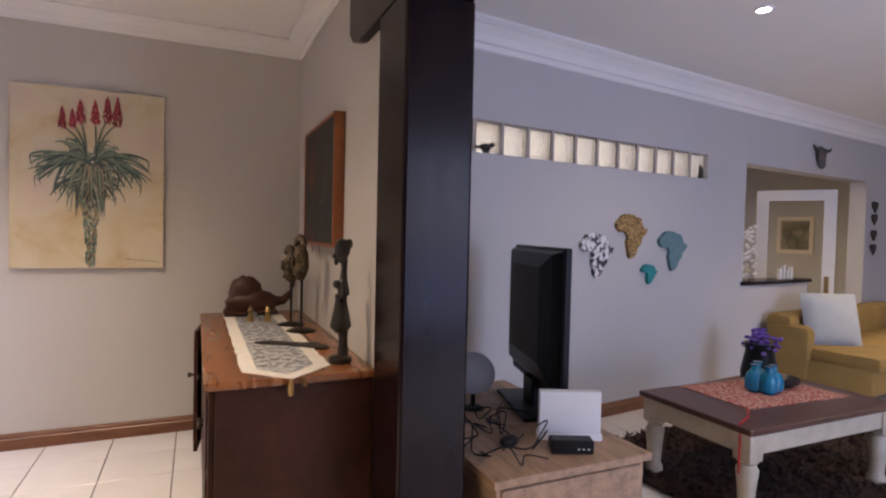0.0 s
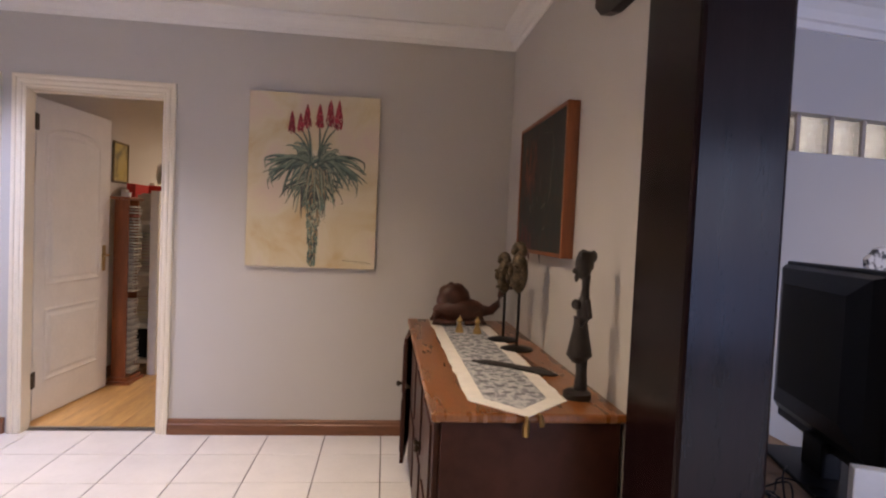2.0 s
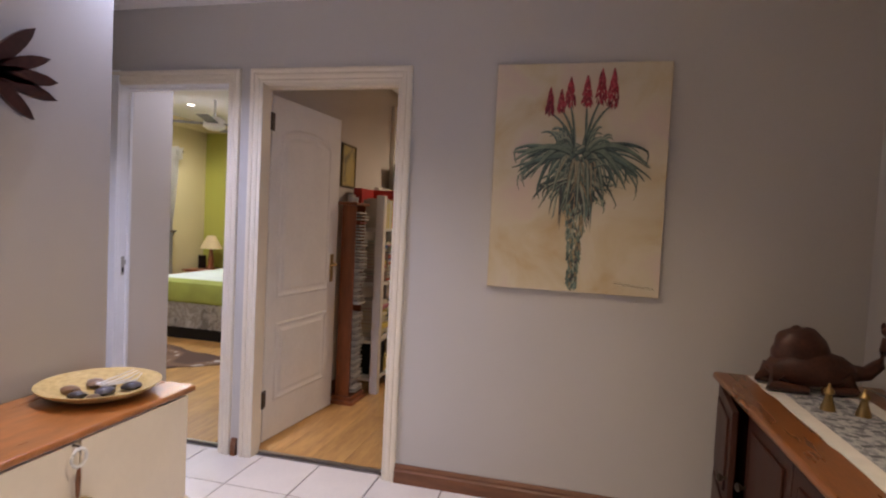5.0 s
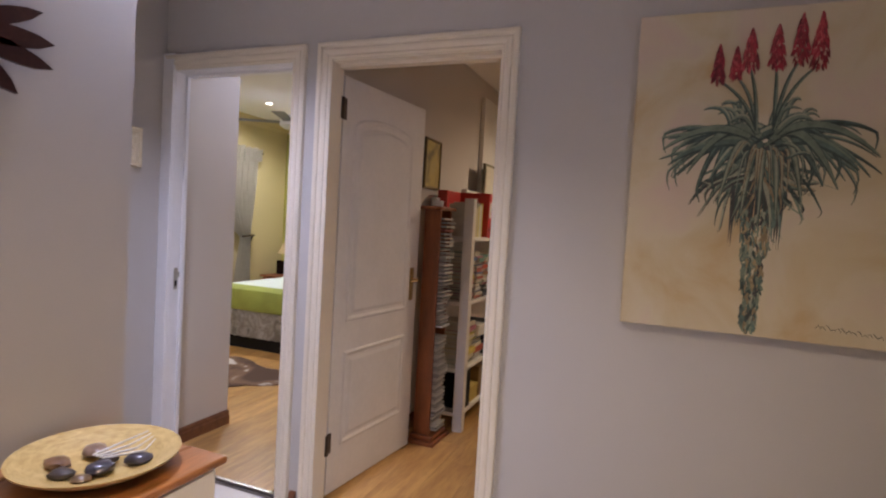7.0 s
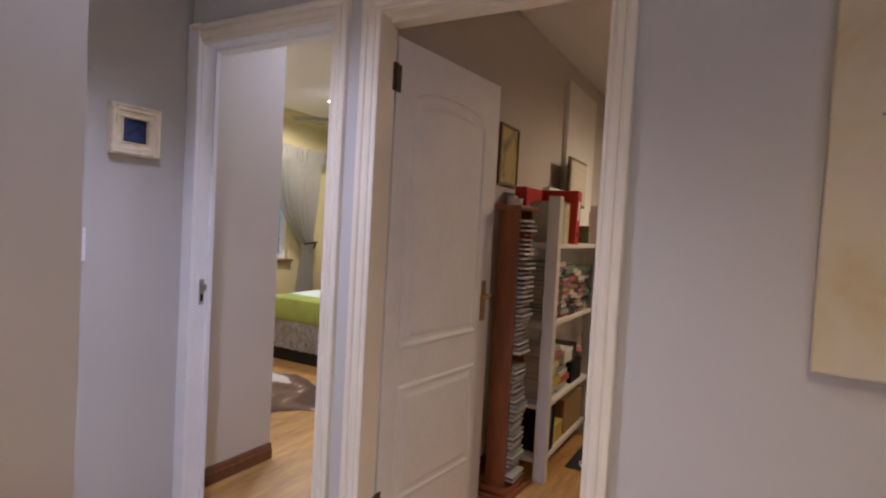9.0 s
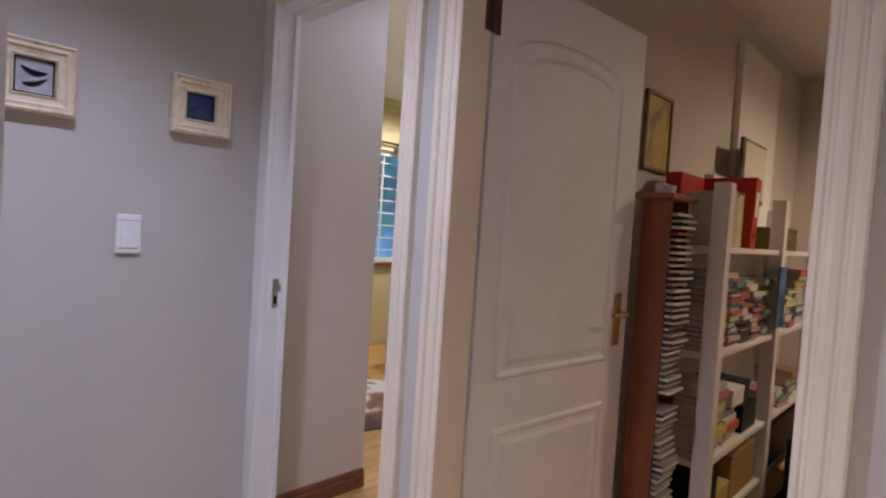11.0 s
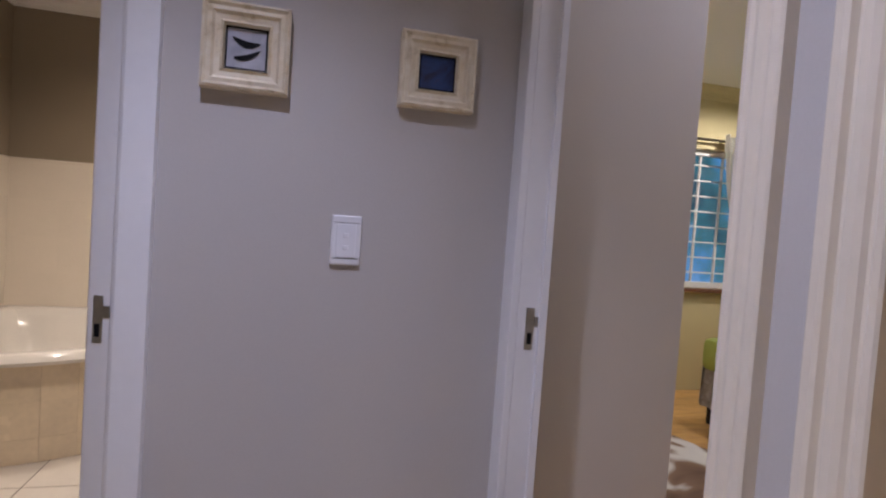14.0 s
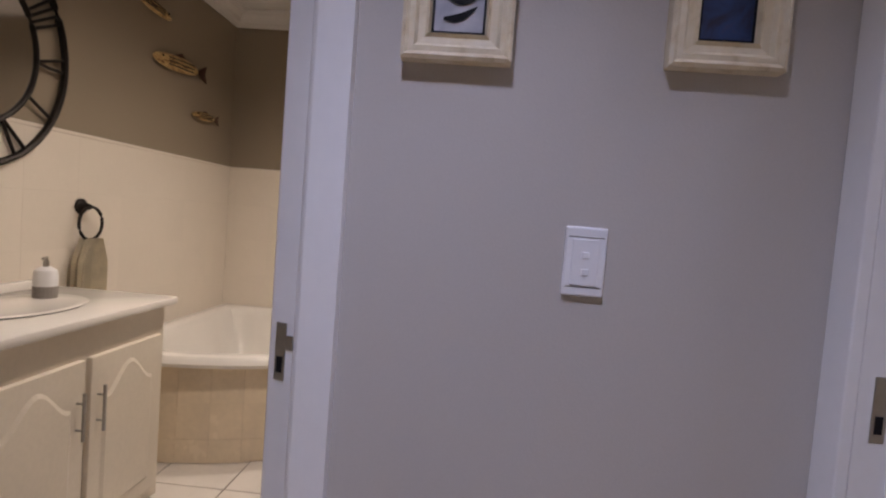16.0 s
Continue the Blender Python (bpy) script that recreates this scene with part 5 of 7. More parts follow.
def coffee_table():
    x0, x1, y0, y1, zt = 2.32, 3.48, 1.56, 2.25, 0.455
    t = thing("coffee_table", "coffee table with a dark wooden top and cream turned legs", "table", ((x0 + x1) / 2, (y0 + y1) / 2, 0))
    part("tabletop", cube(x0, x1, y0, y1, zt - 0.03, zt, 0.008), mat("dark_tabletop", (0.10, 0.04, 0.028), 0.35, var=0.2, scale=4, fine=24, stretch=(1, 6, 1), bump=0.05), t, "dark reddish wooden tabletop")
    M_LEG = mat("aged_cream_paint", (0.56, 0.48, 0.36), 0.5, var=0.12, scale=10, fine=60, bump=0.1)
    for a0, a1, b0, b1 in ((x0 + 0.05, x1 - 0.05, y0 + 0.03, y0 + 0.05), (x0 + 0.05, x1 - 0.05, y1 - 0.05, y1 - 0.03), (x0 + 0.03, x0 + 0.05, y0 + 0.05, y1 - 0.05), (x1 - 0.05, x1 - 0.03, y0 + 0.05, y1 - 0.05)):
        part("apron", cube(a0, a1, b0, b1, zt - 0.13, zt - 0.03, 0.003), M_LEG, t)
    for x in (x0 + 0.065, x1 - 0.065):
        for y in (y0 + 0.065, y1 - 0.065):
            bm = cube(x - 0.045, x + 0.045, y - 0.045, y + 0.045, zt - 0.16, zt - 0.03, 0.004)
            lathe([(0.036, 0.0), (0.046, 0.02), (0.046, 0.05), (0.034, 0.07), (0.040, 0.16), (0.050, 0.25), (0.036, 0.275), (0.048, 0.29), (0.048, zt - 0.16)], 16, Matrix.Translation((x, y, 0)), bm)
            part("leg", bm, M_LEG, t, smooth=True)
    r = thing("table_cloth", "red and cream woven cloth on the coffee table", "table cloth", (2.9, 1.98, zt))
    part("cloth", prism([(2.60, 2.22), (2.60, 1.78), (3.35, 1.74), (3.35, 2.18)], zt + 0.0005, zt + 0.004), blotch("red_weave", [(0.42, (0.30, 0.05, 0.045)), (0.50, (0.42, 0.10, 0.07)), (0.56, (0.50, 0.36, 0.28))], 48, 0.9, (1, 2.5, 1), 1, 0.3, 0.0), r)
    part("cord", tube([(2.60, 1.79, zt + 0.004), (2.48, 1.70, zt + 0.004), (2.345, 1.64, zt + 0.006), (2.335, 1.63, zt - 0.05), (2.336, 1.632, zt - 0.22)], 0.005, 6), M_RED, r)
    M_TURQ = mat("turquoise_glaze", (0.01, 0.20, 0.34), 0.12, var=0.15, scale=20, bump=0.0)
    v = thing("triple_vase", "turquoise glazed vase of three joined bottles", "vase", (2.98, 1.98, zt))
    for dx, dy, s in ((-0.05, 0.02, 0.95), (0.035, -0.03, 1.0), (0.03, 0.06, 1.05), (-0.03, -0.05, 0.9)):
        part("bottle", lathe([(0.03, zt + 0.004), (0.052 * s, zt + 0.02), (0.055 * s, zt + 0.07), (0.04, zt + 0.105), (0.02, zt + 0.12), (0.018, zt + 0.145), (0.025, zt + 0.155)], 16, Matrix.Translation((2.98 + dx, 1.98 + dy, 0))), M_TURQ, v, smooth=True)
    single("dark_bowl", lathe([(0.03, zt + 0.004), (0.08, zt + 0.03), (0.085, zt + 0.06), (0.075, zt + 0.06), (0.03, zt + 0.02)], 18, Matrix.Translation((3.18, 2.0, 0))), M_EBONY, "small dark wooden bowl beside the turquoise vase", "bowl", smooth=True)


coffee_table()
rnd = random.Random(5)
pts = []
for k in range(60):
    a = 2 * math.pi * k / 60
    r = 1 / (abs(math.cos(a)) ** 5 + abs(math.sin(a)) ** 5) ** 0.2
    pts.append((3.25 + 1.02 * r * math.cos(a) + rnd.uniform(-0.02, 0.02), 1.85 + 0.80 * r * math.sin(a) + rnd.uniform(-0.02, 0.02)))
M_SHAG = mat("brown_shag", (0.075, 0.034, 0.018), 0.95, var=0.4, scale=14, fine=70, bump=1.0, depth=0.02)
shag = thing("shaggy_rug", "dark brown shaggy rug under the coffee table", "rug", (3.25, 1.85, 0.008))
part("backing", prism(pts, 0.0085, 0.022), M_SHAG, shag)
verts, faces = [], []
for k in range(5200):
    a, q = rnd.uniform(0, 6.28), rnd.random() ** 0.5
    r = q / (abs(math.cos(a)) ** 5 + abs(math.sin(a)) ** 5) ** 0.2
    x, y, d = 3.25 + 1.03 * r * math.cos(a), 1.85 + 0.81 * r * math.sin(a), rnd.uniform(0, 6.28)
    w, l, h = 0.012, rnd.uniform(0.02, 0.05), rnd.uniform(0.015, 0.035)
    i = len(verts)
    verts += [(x - w * math.sin(d), y + w * math.cos(d), 0.02), (x + w * math.sin(d), y - w * math.cos(d), 0.02), (x + l * math.cos(d), y + l * math.sin(d), 0.02 + h)]
    faces.append((i, i + 1, i + 2))
me = bpy.data.meshes.new("pile")
me.from_pydata([Vector(v) - Vector((3.25, 1.85, 0.008)) for v in verts], [], faces)
me.materials.append(M_SHAG)
pile = new("pile", me)
pile.parent = shag
pile["kind"] = "stuff"

# television on a pale chest, with cables
M_PALE = mat("weathered_pale_wood", (0.42, 0.27, 0.17), 0.6, var=0.25, scale=4, fine=22, stretch=(5, 1, 5), bump=0.15)
ch = thing("tv_chest", "low weathered pale wooden chest with drawers under the television", "chest", (1.35, 2.1, 0))
for k in range(5):
    part("top_plank", cube(1.00, 1.72, 1.55 + k * 0.232, 1.779 + k * 0.232, 0.42, 0.45, 0.004), M_PALE, ch)
part("body", cube(1.02, 1.70, 1.575, 2.68, 0.0, 0.42, 0.004), M_PALE, ch)
for z0, z1 in ((0.04, 0.205), (0.215, 0.405)):
    dr = part("drawer", cube(1.04, 1.68, 1.562, 1.577, z0, z1, 0.004), M_PALE, ch)
    part("knob", lathe([(0.006, 0), (0.006, 0.01), (0.014, 0.018), (0.010, 0.026)], 12, Matrix.Translation((1.36, 1.562, (z0 + z1) / 2)) @ pose(0, 0, 0, 90, 0, 0)), M_HINGE, dr, smooth=True)
TVM = pose(1.50, 1.86, 0, 0, 0, -15.5)
tv = thing("television", "old black flat television seen from behind on the chest", "television", TVM @ Vector((0.05, 0.38, 0.45)))
part("screen_bezel", cube(0.0, 0.035, 0.0, 0.76, 0.565, 1.255, 0.008, TVM), M_BLACK, tv)
bm = bmesh.new()
rows = []
for x, a, b, z0, z1 in ((0.0, 0.02, 0.76, 0.60, 1.24), (-0.035, 0.06, 0.72, 0.64, 1.225), (-0.06, 0.16, 0.64, 0.72, 1.16)):
    rows.append([bm.verts.new(TVM @ Vector(p)) for p in ((x, a, z0), (x, b, z0), (x, b, z1), (x, a, z1))])
for a, b in zip(rows, rows[1:]):
    for i in range(4):
        bm.faces.new((a[i], a[(i + 1) % 4], b[(i + 1) % 4], b[i]))
bm.faces.new(rows[-1])
part("rear_housing", bm, M_BLACK, tv)
part("screen", cube(0.0345, 0.037, 0.04, 0.72, 0.62, 1.21, 0, TVM), M_BLACK, tv)
part("neck", cube(-0.03, 0.04, 0.30, 0.46, 0.465, 0.60, 0.01, TVM), M_BLACK, tv)
part("stand", cube(-0.12, 0.16, 0.14, 0.64, 0.451, 0.468, 0.006, TVM), M_BLACK, tv)
WB = pose(1.50, 1.80, 0.45, 0, 0, -24)
wb = thing("white_box_file", "white card box standing on the chest behind the television", "box", WB.translation)
part("shell", cube(-0.13, 0.13, -0.02, 0.02, 0.03, 0.205, 0.004, WB), mat("white_card", (0.72, 0.72, 0.74), 0.5, var=0.03), wb)
part("foot", cube(-0.135, 0.135, -0.03, 0.03, 0.0, 0.03, 0.004, WB), M_PLAST, wb)
RB = pose(1.42, 1.68, 0.45, 0, 0, -24)
rt = thing("black_router", "small black router box with a lead on the chest", "router", RB.translation)
part("case", cube(-0.085, 0.085, -0.035, 0.035, 0.0, 0.055, 0.008, RB), M_BLACK, rt)
for k in range(3):
    part("lamp_dot", cube(0.02 + k * 0.02, 0.026 + k * 0.02, -0.0365, -0.035, 0.02, 0.026, 0, RB), M_PLAST, rt)
rnd = random.Random(31)
for k in range(8):
    x, y = rnd.uniform(1.08, 1.35), rnd.uniform(1.68, 2.2)
    pts = [(x, y, 0.458)]
    for q in range(6):
        x, y = min(max(x + rnd.uniform(-0.10, 0.12), 1.04), 1.42), min(max(y + rnd.uniform(-0.10, 0.12), 1.62), 2.45)
        pts.append((x, y, 0.458 + (rnd.uniform(0.0, 0.09) if q % 3 else 0.0)))
    cu = bmesh.new()
    fine = []
    for a in range(len(pts) - 1):
        for s in range(5):
            u = s / 5
            p0, p1, p2, p3 = (Vector(pts[min(max(a + o, 0), len(pts) - 1)]) for o in (-1, 0, 1, 2))
            fine.append(0.5 * (2 * p1 + (p2 - p0) * u + (2 * p0 - 5 * p1 + 4 * p2 - p3) * u * u + (3 * p1 - p0 - 3 * p2 + p3) * u ** 3))
    single("cable", tube([(p.x, p.y, max(p.z, 0.455)) for p in fine], 0.0032, 6, cu), M_BLACK, "tangled black cable lying on the chest", "cable", "cables behind the television", True)
single("black_mouse", blob(0.055, 0.035, 0.022, Matrix.Translation((1.22, 1.82, 0.471)) @ pose(0, 0, 0, 0, 0, 30)), M_BLACK, "small rounded black device on the chest", "device", smooth=True)
dish = thing("grey_dish", "grey round dish-shaped device among the cables", "device", (1.30, 2.30, 0.45))
part("dish", lathe([(0.10, 0.0), (0.105, 0.02), (0.02, 0.05)], 22, Matrix.Translation((1.30, 2.30, 0.62)) @ pose(0, 0, 0, 60, 0, -20)), mat("dull_grey_plastic", (0.26, 0.25, 0.26), 0.55), dish, smooth=True)
part("foot", lathe([(0.06, 0.451), (0.05, 0.46), (0.012, 0.47), (0.012, 0.62)], 16, Matrix.Translation((1.30, 2.30, 0))), M_BLACK, dish)

# ---- study ----


def cd_rack():
    x0, x1, y0, y1 = -2.150, -2.045, 4.80, 4.985
    r = thing("cd_rack", "tall red-brown wooden rack filled with discs", "disc rack", ((x0 + x1) / 2, (y0 + y1) / 2, 0))
    part("side", cube(x0, x1, y0, y0 + 0.018, 0.06, 1.44, 0.002), M_RACK, r)
    part("side", cube(x0, x1, y1 - 0.018, y1, 0.06, 1.44, 0.002), M_RACK, r)
    part("back", cube(x0, x0 + 0.012, y0 + 0.018, y1 - 0.018, 0.06, 1.44), M_RACK, r)
    part("base", cube(x0 - 0.03, x1 + 0.05, y0 - 0.045, y1 + 0.045, 0.0, 0.03, 0.006), M_RACK, r)
    part("base_step", cube(x0 - 0.015, x1 + 0.03, y0 - 0.022, y1 + 0.022, 0.03, 0.06, 0.006), M_RACK, r)
    part("top", cube(x0 - 0.02, x1 + 0.02, y0 - 0.035, y1 + 0.03, 1.44, 1.462, 0.006), M_RACK, r)
    rnd = random.Random(2)
    cols = [mat("disc_case_black", (0.02, 0.02, 0.025), 0.3), mat("disc_case_grey", (0.36, 0.35, 0.34), 0.3), mat("disc_case_white", (0.62, 0.60, 0.57), 0.3), mat("disc_case_red", (0.35, 0.05, 0.04), 0.3)]
    z, k = 0.085, 0
    while z < 1.40:
        if 0.66 < z < 0.72:
            z = 0.725
        part("disc_case", cube(x0 + 0.015, x1 + 0.010 + rnd.uniform(0, 0.03), y0 + 0.022, y1 - 0.022, z, z + 0.010, 0.0008), cols[rnd.choice((0, 0, 0, 1, 2, 2, 3)) if z > 1.2 else (2 if k % 2 else 1)], r)
        z += 0.0235
        k += 1


cd_rack()
SH = (-2.22, -1.975)
POSTS = (5.10, 5.95, 6.82)
LEVELS = (0.13, 0.42, 0.86, 1.28)
sh = thing("bookshelf", "white slatted ladder bookshelf crammed with books and boxes", "bookshelf", (-2.06, 5.95, 0))
for y in POSTS:
    part("upright", cube(SH[1] - 0.02, SH[1] + 0.045, y - 0.03, y + 0.03, 0, 1.53, 0.004), M_WHITE, sh)
    part("upright", cube(SH[0] - 0.01, SH[0] + 0.03, y - 0.03, y + 0.03, 0, 1.53, 0.004), M_WHITE, sh)
for z in LEVELS:
    for a, b in zip(POSTS, POSTS[1:]):
        part("shelf_board", cube(SH[0], SH[1] + 0.03, a + 0.03, b - 0.03, z - 0.025, z, 0.004), M_WHITE, sh)
    for y in POSTS:
        part("shelf_rail", cube(SH[0] + 0.03, SH[1] - 0.02, y - 0.02, y + 0.02, z - 0.03, z - 0.002, 0.003), M_WHITE, sh)
rnd = random.Random(77)
BOOKCOL = [(0.55, 0.50, 0.42), (0.50, 0.12, 0.08), (0.10, 0.16, 0.32), (0.62, 0.52, 0.12), (0.05, 0.05, 0.06), (0.35, 0.18, 0.08), (0.60, 0.58, 0.55), (0.45, 0.16, 0.22), (0.12, 0.25, 0.2), (0.66, 0.62, 0.50)]
BM = [mat(f"book_cloth_{w}", c, 0.6, var=0.1, scale=20) for w, c in zip("abcdefghij", BOOKCOL)]
M_LEAVES = mat("book_pages", (0.62, 0.57, 0.47), 0.8, var=0.08, scale=3, fine=200, stretch=(1, 1, 30))


def book(x0, x1, y0, y1, z0, z1, cover, flat, yaw=0.0):
    """A book with boards round its block of pages; flat ones show page edges towards the room."""
    c = Vector(((x0 + x1) / 2, (y0 + y1) / 2, z0))
    b = thing("book", "book in a pile on the white shelf" if flat else "upright book on the white shelf", "book", c, "books on the shelf")
    m = Matrix.Translation(c) @ pose(0, 0, 0, 0, 0, yaw) @ Matrix.Translation(-c)
    t = 0.0025
    bm = bmesh.new()
    if flat:
        box(bm, x0, x1, y0, y1, z0, z0 + t, m=m)
        box(bm, x0, x1, y0, y1, z1 - t, z1, m=m)
        box(bm, x1 - t, x1, y0, y1, z0 + t, z1 - t, m=m) if rnd.random() < 0.6 else box(bm, x0, x0 + t, y0, y1, z0 + t, z1 - t, m=m)
    else:
        box(bm, x0, x1, y0, y0 + t, z0, z1, m=m)
        box(bm, x0, x1, y1 - t, y1, z0, z1, m=m)
        box(bm, x1 - t, x1, y0 + t, y1 - t, z0, z1, m=m)
    part("cover", bm, cover, b)
    part("page_block", cube(x0 + 0.006, x1 - 0.006, y0 + t, y1 - t, z0 + t, z1 - t, 0, m), M_LEAVES, b)


def pile_up(y, z, count, size, tall):
    zz = z + 0.0005
    for k in range(count):
        h = rnd.uniform(0.012, 0.03) if not tall else rnd.uniform(0.02, 0.045)
        book(SH[1] - 0.17 + rnd.uniform(-0.01, 0.01), SH[1] + 0.02 + rnd.uniform(-0.03, 0.005), y + rnd.uniform(-0.006, 0.006), y + size + rnd.uniform(-0.012, 0.006), zz, zz + h, rnd.choice(BM), True, rnd.uniform(-4, 4))
        zz += h + 0.0003
    return zz


for y, n in ((5.15, 13), (5.30, 15), (5.46, 14), (5.62, 14), (5.77, 13)):
    pile_up(y, 0.86, n, 0.125, False)
for y, n in ((5.16, 9), (5.36, 5)):
    pile_up(y, 0.42, n, 0.18, True)
for y, n in ((6.02, 8), (6.25, 6), (6.5, 9)):
    pile_up(y, 0.86, n, 0.18, True)
    pile_up(y, 0.42, max(3, n - 4), 0.18, True)
y = 5.16
for k in range(8):
    w = rnd.uniform(0.018, 0.032)
    book(SH[1] - 0.16, SH[1] + 0.012, y, y + w, 1.2805, 1.2805 + rnd.uniform(0.19, 0.235), BM[(0, 9, 3, 0, 3, 9, 6, 3)[k]], False)
    y += w + 0.001
lf = thing("lever_arch_file", "bright red lever arch file on the top shelf", "file", (-2.06, 5.42, 1.28))
bm = bmesh.new()
m = Matrix.Translation((0, 5.42, 1.2805)) @ pose(0, 0, 0, -5, 0, 0)
box(bm, SH[1] - 0.245, SH[1] + 0.03, 0, 0.003, 0, 0.31, m=m)
box(bm, SH[1] - 0.245, SH[1] + 0.03, 0.072, 0.075, 0, 0.31, m=m)
box(bm, SH[1] + 0.027, SH[1] + 0.03, 0.003, 0.072, 0, 0.31, m=m)
part("cover", bm, M_RED, lf)
part("spine_label", cube(SH[1] + 0.0302, SH[1] + 0.0312, 0.018, 0.057, 0.14, 0.25, 0, m), M_PAPER, lf)
# black disc on the spine in place of a finger hole's shaded inside
part("finger_hole", lathe([(0.012, 0), (0.012, 0.001)], 14, m @ Matrix.Translation((SH[1] + 0.0302, 0.037, 0.06)) @ pose(0, 0, 0, 0, 90, 0)), M_BLACK, lf)
part("papers", cube(SH[1] - 0.24, SH[1] + 0.02, 0.006, 0.068, 0.004, 0.298, 0, m), M_LEAVES, lf)
lf2 = thing("lever_arch_file", "red lever arch file lying behind the books on the top shelf", "file", (-2.12, 5.25, 1.28))
part("cover", cube(SH[0] + 0.0, SH[0] + 0.07, 5.15, 5.41, 1.2805, 1.585, 0.003), M_RED, lf2)
def carton(name, x0, x1, y0, y1, z0, z1, mm, words, cat="box"):
    t = thing(name, words, cat, ((x0 + x1) / 2, (y0 + y1) / 2, z0))
    part("body", cube(x0, x1, y0, y1, z0 + 0.0006, z1 - 0.02, 0.003), mm, t)
    part("lid", cube(x0 - 0.002, x1 + 0.003, y0 - 0.002, y1 + 0.002, z1 - 0.02, z1, 0.003), mm, t)
M_CARD = mat("brown_cardboard", (0.33, 0.20, 0.08), 0.8, var=0.1, scale=8)
carton("black_box", SH[0] + 0.03, SH[1] + 0.01, 5.60, 5.82, 0.42, 0.55, M_BLACK, "flat black box on the bookshelf")
carton("black_box", SH[0] + 0.04, SH[1] + 0.0, 5.57, 5.72, 0.5506, 0.66, M_BLACK, "flat black box on the bookshelf")
carton("grey_case", SH[0] + 0.03, SH[1] + 0.02, 5.40, 5.56, 0.58, 0.66, M_PAPER, "pale grey case on a pile of books")
carton("cardboard_box", SH[0] + 0.03, SH[1] + 0.01, 5.50, 5.86, 0.13, 0.34, M_CARD, "brown cardboard box on the lowest shelf")
carton("black_binder_box", SH[0] + 0.03, SH[1] + 0.02, 5.15, 5.28, 0.13, 0.395, M_BLACK, "black box file on the lowest shelf")
carton("white_carton", SH[0] + 0.03, SH[1] + 0.01, 5.30, 5.48, 0.13, 0.24, mat("yellow_carton", (0.60, 0.45, 0.12), 0.7, var=0.1), "small yellow carton on the lowest shelf")
carton("black_bag", SH[0] + 0.02, SH[1] + 0.02, 6.05, 6.7, 0.13, 0.36, M_BLACK, "black bag stuffed on the lowest shelf", "bag")
carton("grey_picture_box", SH[0] + 0.02, SH[0] + 0.06, 5.55, 5.9, 1.28, 1.62, M_PAPER, "white boards standing at the back of the top shelf", "boards")
carton("canvas_bag", SH[0] + 0.06, SH[1] + 0.01, 6.1, 6.35, 1.28, 1.40, mat("olive_canvas", (0.14, 0.12, 0.05), 0.85, var=0.2), "olive canvas bag on the top shelf", "bag")
single("blue_picture", cube(SH[1] + 0.048, SH[1] + 0.056, 5.86, 5.99, 0.90, 1.20, 0.002), blotch("blue_cover", [(0.4, (0.02, 0.05, 0.16)), (0.6, (0.10, 0.18, 0.34))], 6), "blue picture card leaning on the shelf upright", "picture")
single("leaning_board", cube(-2.268, -2.232, 6.10, 6.84, 0.012, 2.42, 0.004), M_WHITE, "tall white board standing between wall and bookshelf", "board")
lean = thing("stretched_canvas", "stretched canvas leaning on top of the bookshelf", "canvas", (-2.05, 6.1, 1.53))
part("canvas", cube(-2.17, -2.15, 5.93, 6.35, 1.5305, 1.86, 0.003), blotch("olive_canvas_art", [(0.4, (0.10, 0.09, 0.05)), (0.6, (0.24, 0.20, 0.12))], 5), lean)
part("stretcher", cube(-2.15, -2.145, 5.95, 6.33, 1.55, 1.84), M_LEAVES, lean)
sp = thing("gilt_framed_picture", "small yellow picture in a thin gilt frame on the study wall", "picture", (-2.27, 5.13, 1.58))
bm = bmesh.new()
for b in ((5.0, 5.015, 1.585, 1.915), (5.245, 5.26, 1.585, 1.915), (5.015, 5.245, 1.585, 1.60), (5.015, 5.245, 1.90, 1.915)):
    box(bm, -2.2695, -2.252, b[0], b[1], b[2], b[3], 0.003)
part("frame", bm, mat("dull_gilt", (0.22, 0.16, 0.07), 0.45, metal=0.4, var=0.2), sp)
part("print", cube(-2.2695, -2.260, 5.015, 5.245, 1.60, 1.90), blotch("yellow_print", [(0.35, (0.20, 0.16, 0.05)), (0.5, (0.48, 0.36, 0.08)), (0.7, (0.42, 0.36, 0.22))], 6, 0.4), sp)
single("white_cup", lathe([(0.03, 1.466), (0.036, 1.50), (0.034, 1.505)], 16, Matrix.Translation((-2.12, 4.93, -0.003))), M_PLAST, "small white cup on top of the disc rack", "cup", smooth=True)
bm = bmesh.new()
n = 40
a, b = [], []
for k in range(n + 1):
    x = -1.98 + 0.9 * k / n
    dy = 0.02 * math.sin(k * 1.9)
    a.append(bm.verts.new((x, 7.52 + dy, 0.25)))
    b.append(bm.verts.new((x, 7.54 + dy * 0.6, 2.02)))
for k in range(n):
    bm.faces.new((a[k], a[k + 1], b[k + 1], b[k]))
bmesh.ops.solidify(bm, geom=bm.faces[:], thickness=0.006)
single("study_curtain", bm, mat("grey_curtain_cloth", (0.22, 0.23, 0.27), 0.9, var=0.1, scale=20, fine=200), "grey curtain hanging at the back of the study", "curtain", smooth=True)
rg = thing("lattice_rug", "black rug with a white lattice pattern on the study floor", "rug", (-1.35, 6.0, 0.008))
part("field", cube(-1.90, -0.7, 5.35, 7.0, 0.0085, 0.016, 0.003), mat("black_wool", (0.02, 0.02, 0.022), 0.95, var=0.2, fine=200, bump=0.4), rg)
bm = bmesh.new()
